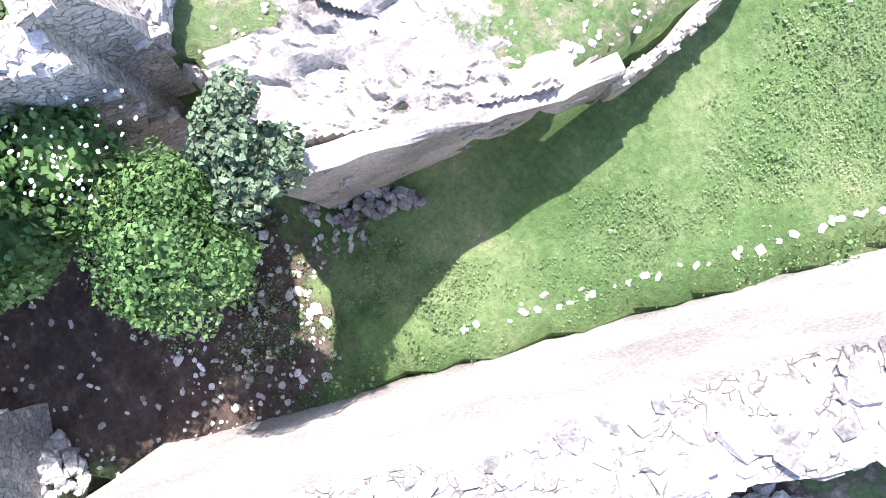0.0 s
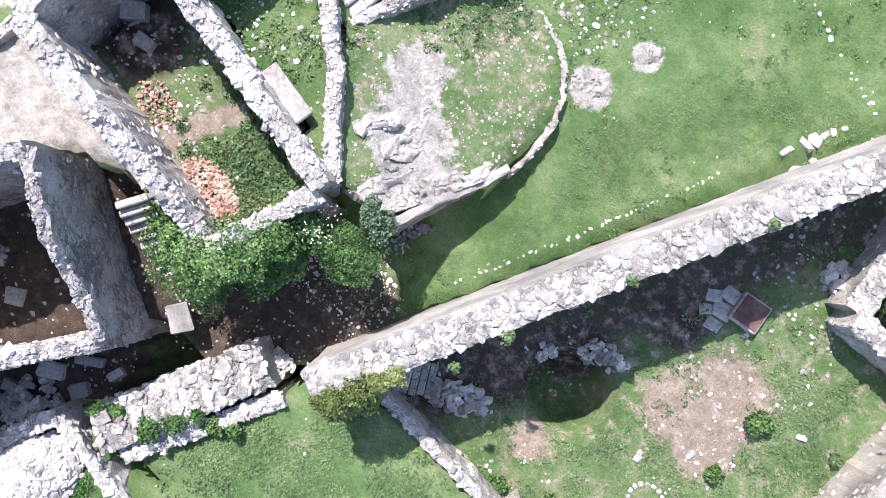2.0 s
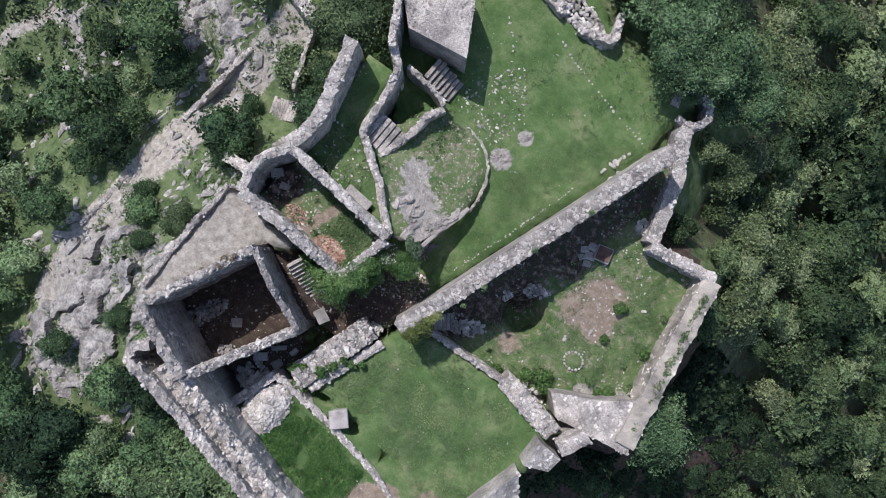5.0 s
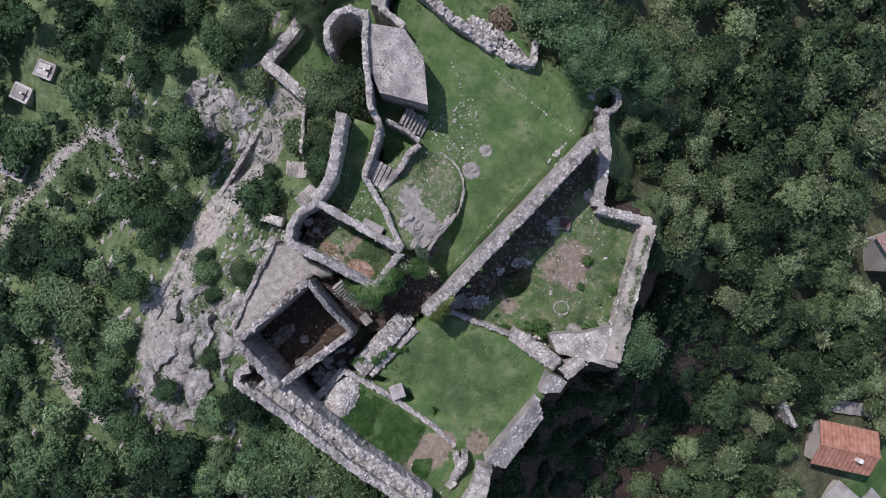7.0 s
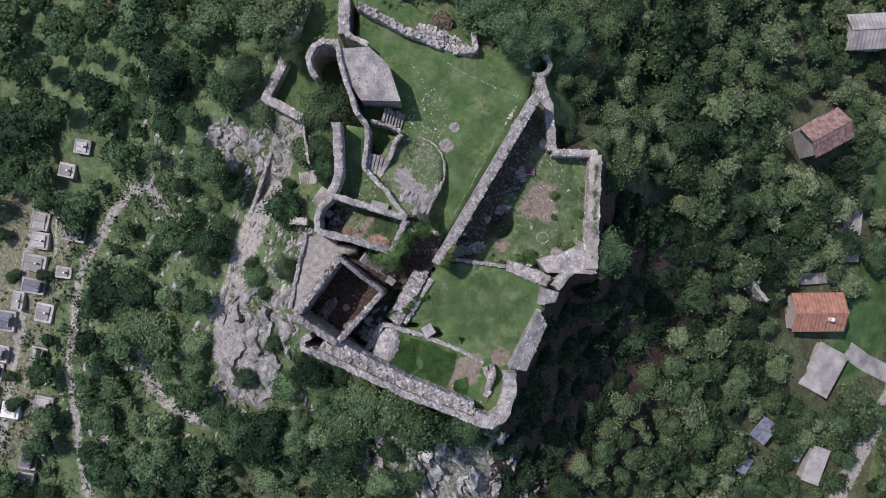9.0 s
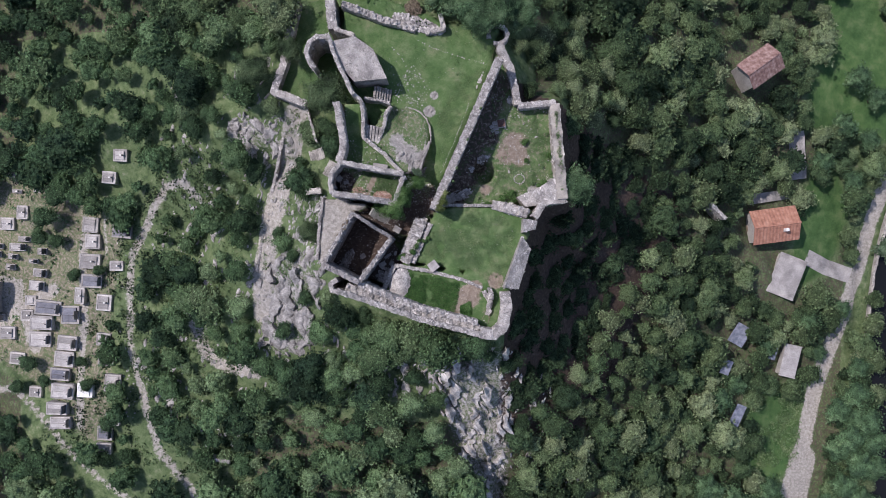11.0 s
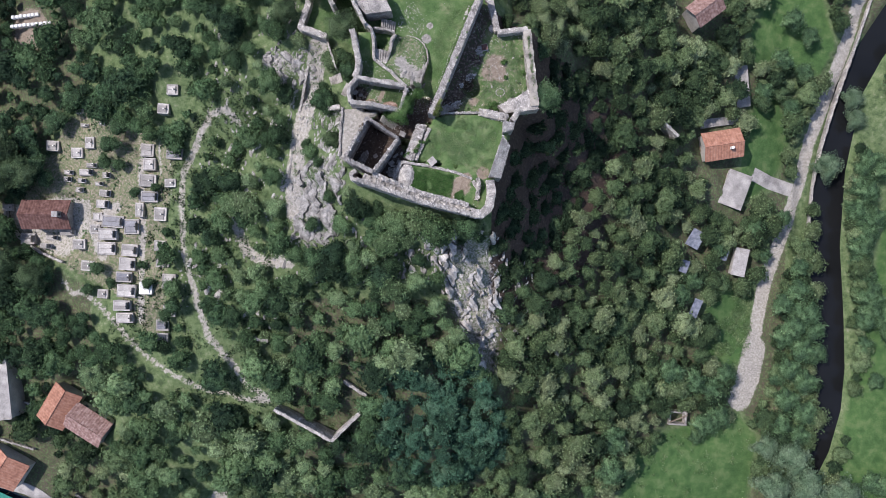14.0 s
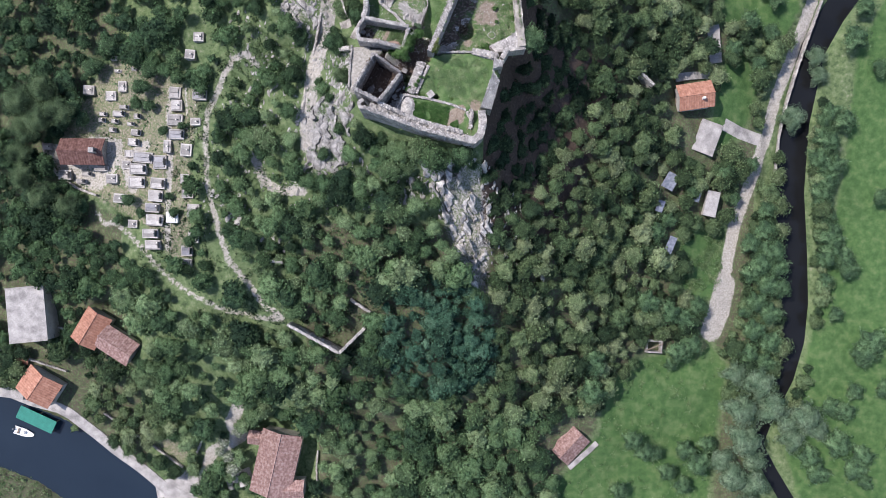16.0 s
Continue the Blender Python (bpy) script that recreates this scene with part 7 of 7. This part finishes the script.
# ---- loose things ----
def bench():
    m = pose(-6.3, -0.58, 2.3, 0, 0, -7)
    b = thing("stone_bench", m, "pale stone slab bench beside the room wall", "bench")
    part("slab", box_bm((-0.85, -0.27, 0.32), (0.85, 0.27, 0.46), 0.03), CONCRETE, b)
    for u in (-0.55, 0.55):
        part("support", box_bm((u - 0.12, -0.2, -0.1), (u + 0.12, 0.2, 0.32), 0.02), STONE, b)


def cistern():
    m = pose(7.65, 5.3, gz(7.65, 5.3), 0, 0, 12)
    c = thing("cistern_cover", m, "rusty iron cover on a square stone cistern head", "cistern")
    part("curb", box_bm((-0.5, -0.5, -0.3), (0.5, 0.5, 0.3), 0.04), CONCRETE, c)
    lid = part("cover", box_bm((-0.43, -0.43, 0.305), (0.43, 0.43, 0.35), 0.01), RUST, c)
    part("handle", box_bm((-0.1, -0.02, 0.35), (0.1, 0.02, 0.4), 0.01), RUST, lid)


def box_hut():
    m = pose(0.05, -11.85, 0.2, 0, 0, 40)
    h = thing("stone_box", m, "small stone-roofed box built against the garden wall", "shelter")
    part("wall", box_bm((-0.42, -0.42, -0.2), (0.42, 0.42, 1.1), 0.02), STONE, h)
    part("roof", box_bm((-0.55, -0.55, 1.1), (0.55, 0.55, 1.24), 0.03), SLATE, h)


def stone_ring():
    ring = thing("stone_ring", pose(10.05, -1.2, gz(10.05, -1.2)), "ring of pale stones set in the grass", "fire ring")
    for i in range(17):
        a = i * 2 * math.pi / 17
        bm = bmesh.new()
        bmesh.ops.create_icosphere(bm, subdivisions=1, radius=0.11, matrix=pose(0.62 * math.cos(a), 0.55 * math.sin(a), 0.03, random.uniform(-20, 20), 0, math.degrees(a)) @ Matrix.Diagonal((random.uniform(0.7, 1.1), random.uniform(0.8, 1.2), 0.6, 1)))
        part("stone", bm, STONE_PIECE, ring)


def slab_on(name, label, x, y, z, along, deep, tall, turn, mat=None, tilt=0.0):
    bm = box_bm((-along / 2, -deep / 2, 0), (along / 2, deep / 2, tall), min(0.04, tall * 0.3))
    for v in bm.verts:
        v.co += Vector((random.uniform(-1, 1), random.uniform(-1, 1), random.uniform(-1, 1))) * 0.03
    me = bpy.data.meshes.new(name)
    bm.to_mesh(me), bm.free()
    me.materials.append(mat or CONCRETE)
    ob = new(name, me)
    ob.matrix_basis = pose(x, y, z, tilt, 0, turn)
    return tagged(ob, label, "block")


for x, y, a, b, t in ((7.05, 4.75, 0.62, 0.5, 20), (6.9, 5.3, 0.55, 0.48, 8), (6.55, 4.9, 0.5, 0.42, 35), (7.2, 4.25, 0.5, 0.36, 15), (6.65, 4.4, 0.4, 0.36, 50)):
    slab_on("paving_slab", "pale worn paving slab beside the cistern", x, y, gz(x, y) - 0.03, a, b, 0.08, t)
bench(), cistern(), box_hut(), stone_ring()
slab_on("floor_slab", "square pale slab on the keep floor", -8.29, -10.95, gz(-8.3, -10.95) - 0.02, 0.62, 0.55, 0.12, 35)
slab_on("stone_block", "square cut stone block on the room floor", -11.0, -2.1, gz(-11.0, -2.2) - 0.05, 0.7, 0.5, 0.45, 40)
slab_on("stone_block", "broken white stone block on the room floor", -10.2, -2.5, gz(-10.2, -2.5) - 0.05, 0.55, 0.4, 0.3, 10)
# plain pale blocks for white shapes of unclear kind
for x, y, a, b, t in ((-5.37, -10.85, 0.9, 0.3, 40), (-6.0, -11.9, 0.85, 0.5, 35), (-6.5, -13.2, 0.6, 0.35, 20), (-4.95, -11.7, 0.6, 0.45, 60), (-4.45, -9.2, 0.6, 0.35, 30), (-4.5, -10.5, 0.5, 0.3, 80)):
    slab_on("fallen_block", "pale low block on the floor beside the keep", x, y, gz(x, y) - 0.04, a, b, 0.25, t, MARBLE, random.uniform(-8, 8))
slab_on("threshold", "pale stone threshold at the end of the passage", -4.35, -7.7, gz(-4.4, -7.7), 0.9, 0.7, 0.18, -30, GREY_STONE)
for x, y, r in ((9.35, 8.4, 0.35), (5.6, 9.9, 0.22), (5.3, 9.4, 0.18), (5.9, 10.4, 0.2), (9.9, 0.9, 0.16), (8.8, -0.4, 0.14), (11.9, 3.9, 0.15)):
    k, s = stones([(x, y, gz(x, y) + r * 0.2)], [r], 0.6)
    tagged(fast("boulder", k, s, STONE), "pale loose boulder in the grassed yard", "boulder")


def ledge(name, label, poly, lift, fall, step=0.035, wave=0.05, rise=0.0, rise_from=0.0, free=True):
    """A low mass of bare rock over a part of the plan, rounded off and broken at its edge."""
    x0, x1 = min(p[0] for p in poly) - 0.3, max(p[0] for p in poly) + 0.3
    y0, y1 = min(p[1] for p in poly) - 0.3, max(p[1] for p in poly) + 0.3
    X, Y = np.meshgrid(np.arange(x0, x1, step), np.arange(y0, y1, step))
    wob = 0.08 * patch(X, Y, 0.7, 3)
    d = np.where(inside(poly, X, Y), 1, -1) * off(poly, X, Y, True) + wob
    rng = np.random.default_rng(5)
    rough = sum(np.sin((X * math.cos(t) + Y * math.sin(t)) * k + p) / k ** 0.8 for t, k, p in zip(rng.uniform(0, 6.28, 22), np.geomspace(2.5, 42, 22), rng.uniform(0, 6.28, 22)))
    Z = ground(X, Y) + lift + wave * 2.2 * rough - wave * 1.5 * np.clip(np.abs(np.sin(X * 2.3 + Y * 1.1 + 2 * rough)) - 0.92, 0, 1) / 0.08
    Z = Z + rise * np.clip(rise_from - Y, 0, 1.3)
    if free:
        Z = Z - fall * np.clip(0.12 - d, 0, 0.26) / 0.2
    ny, nx = X.shape
    i = np.arange((ny - 1) * (nx - 1))
    a = (i // (nx - 1)) * nx + i % (nx - 1)
    q = np.stack([a, a + 1, a + nx + 1, a + nx], -1)
    q = q[(d.ravel()[q] > (-0.12 if free else 0.03)).all(axis=1)]
    used, back = np.unique(q, return_inverse=True)
    ob = fast(name, np.c_[X.ravel(), Y.ravel(), Z.ravel()][used], back.reshape(q.shape), LEDGE)
    return tagged(ob, label, "rock")


ledge("rock_ledge", "bare white limestone ledge at the edge of the apse", [(-3.2, -1.0), (-1.9, -1.3), (-1.7, -0.8), (-1.41, 0.37), (-1.15, 1.2), (-0.9, 1.86), (-0.72, 2.8), (-1.29, 2.47), (-1.86, 1.78), (-2.0, 1.17), (-2.57, 0.6), (-3.2, 0.1)], 0.03, 1.15, rise=0.5, rise_from=0.3, free=False)
ledge("rock_ledge", "stony white patch on the apse terrace", [(-4.9, 1.4), (-4.4, 0.9), (-3.4, 0.2), (-2.5, 1.2), (-3.2, 1.9), (-4.0, 2.5)], 0.015, 0.05)
ledge("bare_rock", "small pale rock outcrop in the lawn", [(-1.5, 6.1), (-0.9, 5.9), (-0.4, 6.7), (-0.9, 7.0)], 0.1, 0.15)
ledge("bare_rock", "little pale rock showing in the lawn", [(-0.7, 8.0), (-0.2, 8.1), (-0.2, 8.6), (-0.6, 8.5)], 0.08, 0.12)
ledge("bare_rock", "smooth grey rock step beside the thin wall", [(-3.4, -1.2), (-2.7, -1.2), (-2.3, -0.5), (-2.8, -0.3)], 0.35, 0.6)


wall("rock_edge", "broken limestone face under the edge of the apse", [(-2.3, -1.2, 2.66), (-1.88, -1.18, 2.66), (-1.79, -0.78, 2.42), (-1.5, 0.37, 1.48), (-1.24, 1.2, 1.15), (-0.99, 1.86, 0.9), (-0.82, 2.7, 0.62)], 0.26, foot=-1.2, stone=0.09, mat=LEDGE, ragged=0.06, crumble=0.4, stone_mat=GREY_STONE, ways=(-1,), cap=False)
heap("foot_blocks", "fallen blocks at the foot of the rock face", (-1.55, -0.9), 0.9, 0.22, 0.12, 0.075, 90, GREY_STONE, turn=58)


def kerb(name, label, line, gap, size, lift=0.0):
    """A line of small half-buried stones, each one its own piece."""
    root = thing(name, pose(0, 0, 0), label, "kerb")
    shapes = []
    for i in range(4):
        v, f = stones([(0, 0, 0)], [size], 0.6)
        me = bpy.data.meshes.new("kerb_stone")
        me.from_pydata(v.tolist(), [], f.tolist())
        me.materials.append(STONE)
        shapes.append(me)
    for x, y, _ in resample([(a, b, 0) for a, b in line], gap):
        if random.random() < 0.2:
            continue
        ob = new("kerb_stone", random.choice(shapes))
        ob.parent = root
        x, y = x + random.uniform(-0.05, 0.05), y + random.uniform(-0.05, 0.05)
        ob.matrix_basis = pose(x, y, gz(x, y) + lift, 0, 0, random.uniform(0, 360)) @ Matrix.Scale(random.uniform(0.6, 1.3), 4)


kerb("yard_kerb", "dotted line of small white stones across the lawn", [(-2.5, 14.7), (-1.2, 14.1), (1.9, 13.1), (5.6, 12.2)], 0.3, 0.075)
kerb("terrace_kerb", "bent line of small white stones in the lawn", [(-5.5, 13.8), (-4.5, 12.8), (-3.8, 11.7), (-3.6, 10.6)], 0.3, 0.07)
kerb("footing_kerb", "broken line of footing stones along the long wall", [(0.55, -1.0), (2.1, 2.9), (3.7, 7.4)], 0.17, 0.05)
kerb("east_kerb", "line of half-buried stones in the east yard", [(6.9, 8.4), (8.3, 6.3), (9.3, 6.1)], 0.28, 0.06)
kerb("wall_end_blocks", "cut blocks lying along the foot of the long wall", [(4.6, 9.4), (5.3, 11.2)], 0.35, 0.16)


for x, y, a, b, t in ((49.2, -22.4, 2.6, 3.4, -28), (47.0, -27.6, 1.5, 2.4, -18), (49.7, -35.6, 1.6, 3.6, -20), (55.4, -25.2, 1.3, 2.6, -14)):
    slab_on("sheet_cover", "faded blue sheeting over a lean-to among trees", x, y, gz(x, y) + 2.4, a, b, 0.08, t, BLUE_TARP, 6)


def roofless_hut():
    hut = thing("ruined_hut", pose(47.4, -57.3, gz(47.4, -57.3) - 0.2, 0, 0, -3), "small roofless stone hut at the meadow edge", "hut")
    for lo, hi in (((-2.2, -1.7, 0), (2.2, -1.3, 2.6)), ((-2.2, 1.3, 0), (2.2, 1.7, 2.9)), ((-2.2, -1.3, 0), (-1.8, 1.3, 2.8)), ((1.8, -1.3, 0), (2.2, 1.3, 2.4))):
        part("wall", box_bm([c * 0.8 for c in lo], [c * 0.8 for c in hi], 0.04), MORTAR, hut)
    part("beam", box_bm((-1.9, -0.1, 2.3), (1.9, 0.1, 2.5), 0.02, 25), TIMBER, hut)


roofless_hut()


def walk_grass():
    """Turf and weeds on the broad east wall and on the keep's north wall."""
    for label, a, b, z, n, mat in (("strip of turf on the broad east wall walk", (14.0, 6.6), (14.95, -2.6), 0.3, 70, HERB), ("dry weeds hanging over the keep's wall top", (-11.6, -10.6), (-9.6, -7.0), 4.9, 16, DRY)):
        lobes = []
        for i in range(n):
            k = (i + random.random()) / n
            lobes.append((a[0] + (b[0] - a[0]) * k + random.uniform(-0.14, 0.14), a[1] + (b[1] - a[1]) * k, z + random.uniform(-0.1, 0.05), random.uniform(0.1, 0.26), 0.3))
        tagged(leafy("wall_turf", lobes, 2600, 0.045, mat, hull=False), label, "grass", kind="stuff")


walk_grass()


def wall_pieces():
    """Loose-bedded stones of the wall tops that can be told apart, each one its own piece."""
    shapes = []
    for i in range(10):
        v, f = stones([(0, 0, 0)], [1.0], 0.42, 0.05)
        me = bpy.data.meshes.new("stone")
        me.from_pydata(v.tolist(), [], f.tolist())
        me.materials.append(STONE_PIECE)
        shapes.append(me)
    for core, points, sizes in PIECES:
        for p, s in zip(points, sizes):
            ob = new("stone", random.choice(shapes))
            ob.parent = core
            ob.matrix_basis = pose(*p, random.uniform(-8, 8), random.uniform(-8, 8), random.uniform(0, 360)) @ Matrix.Scale(float(s), 4)


wall_pieces()
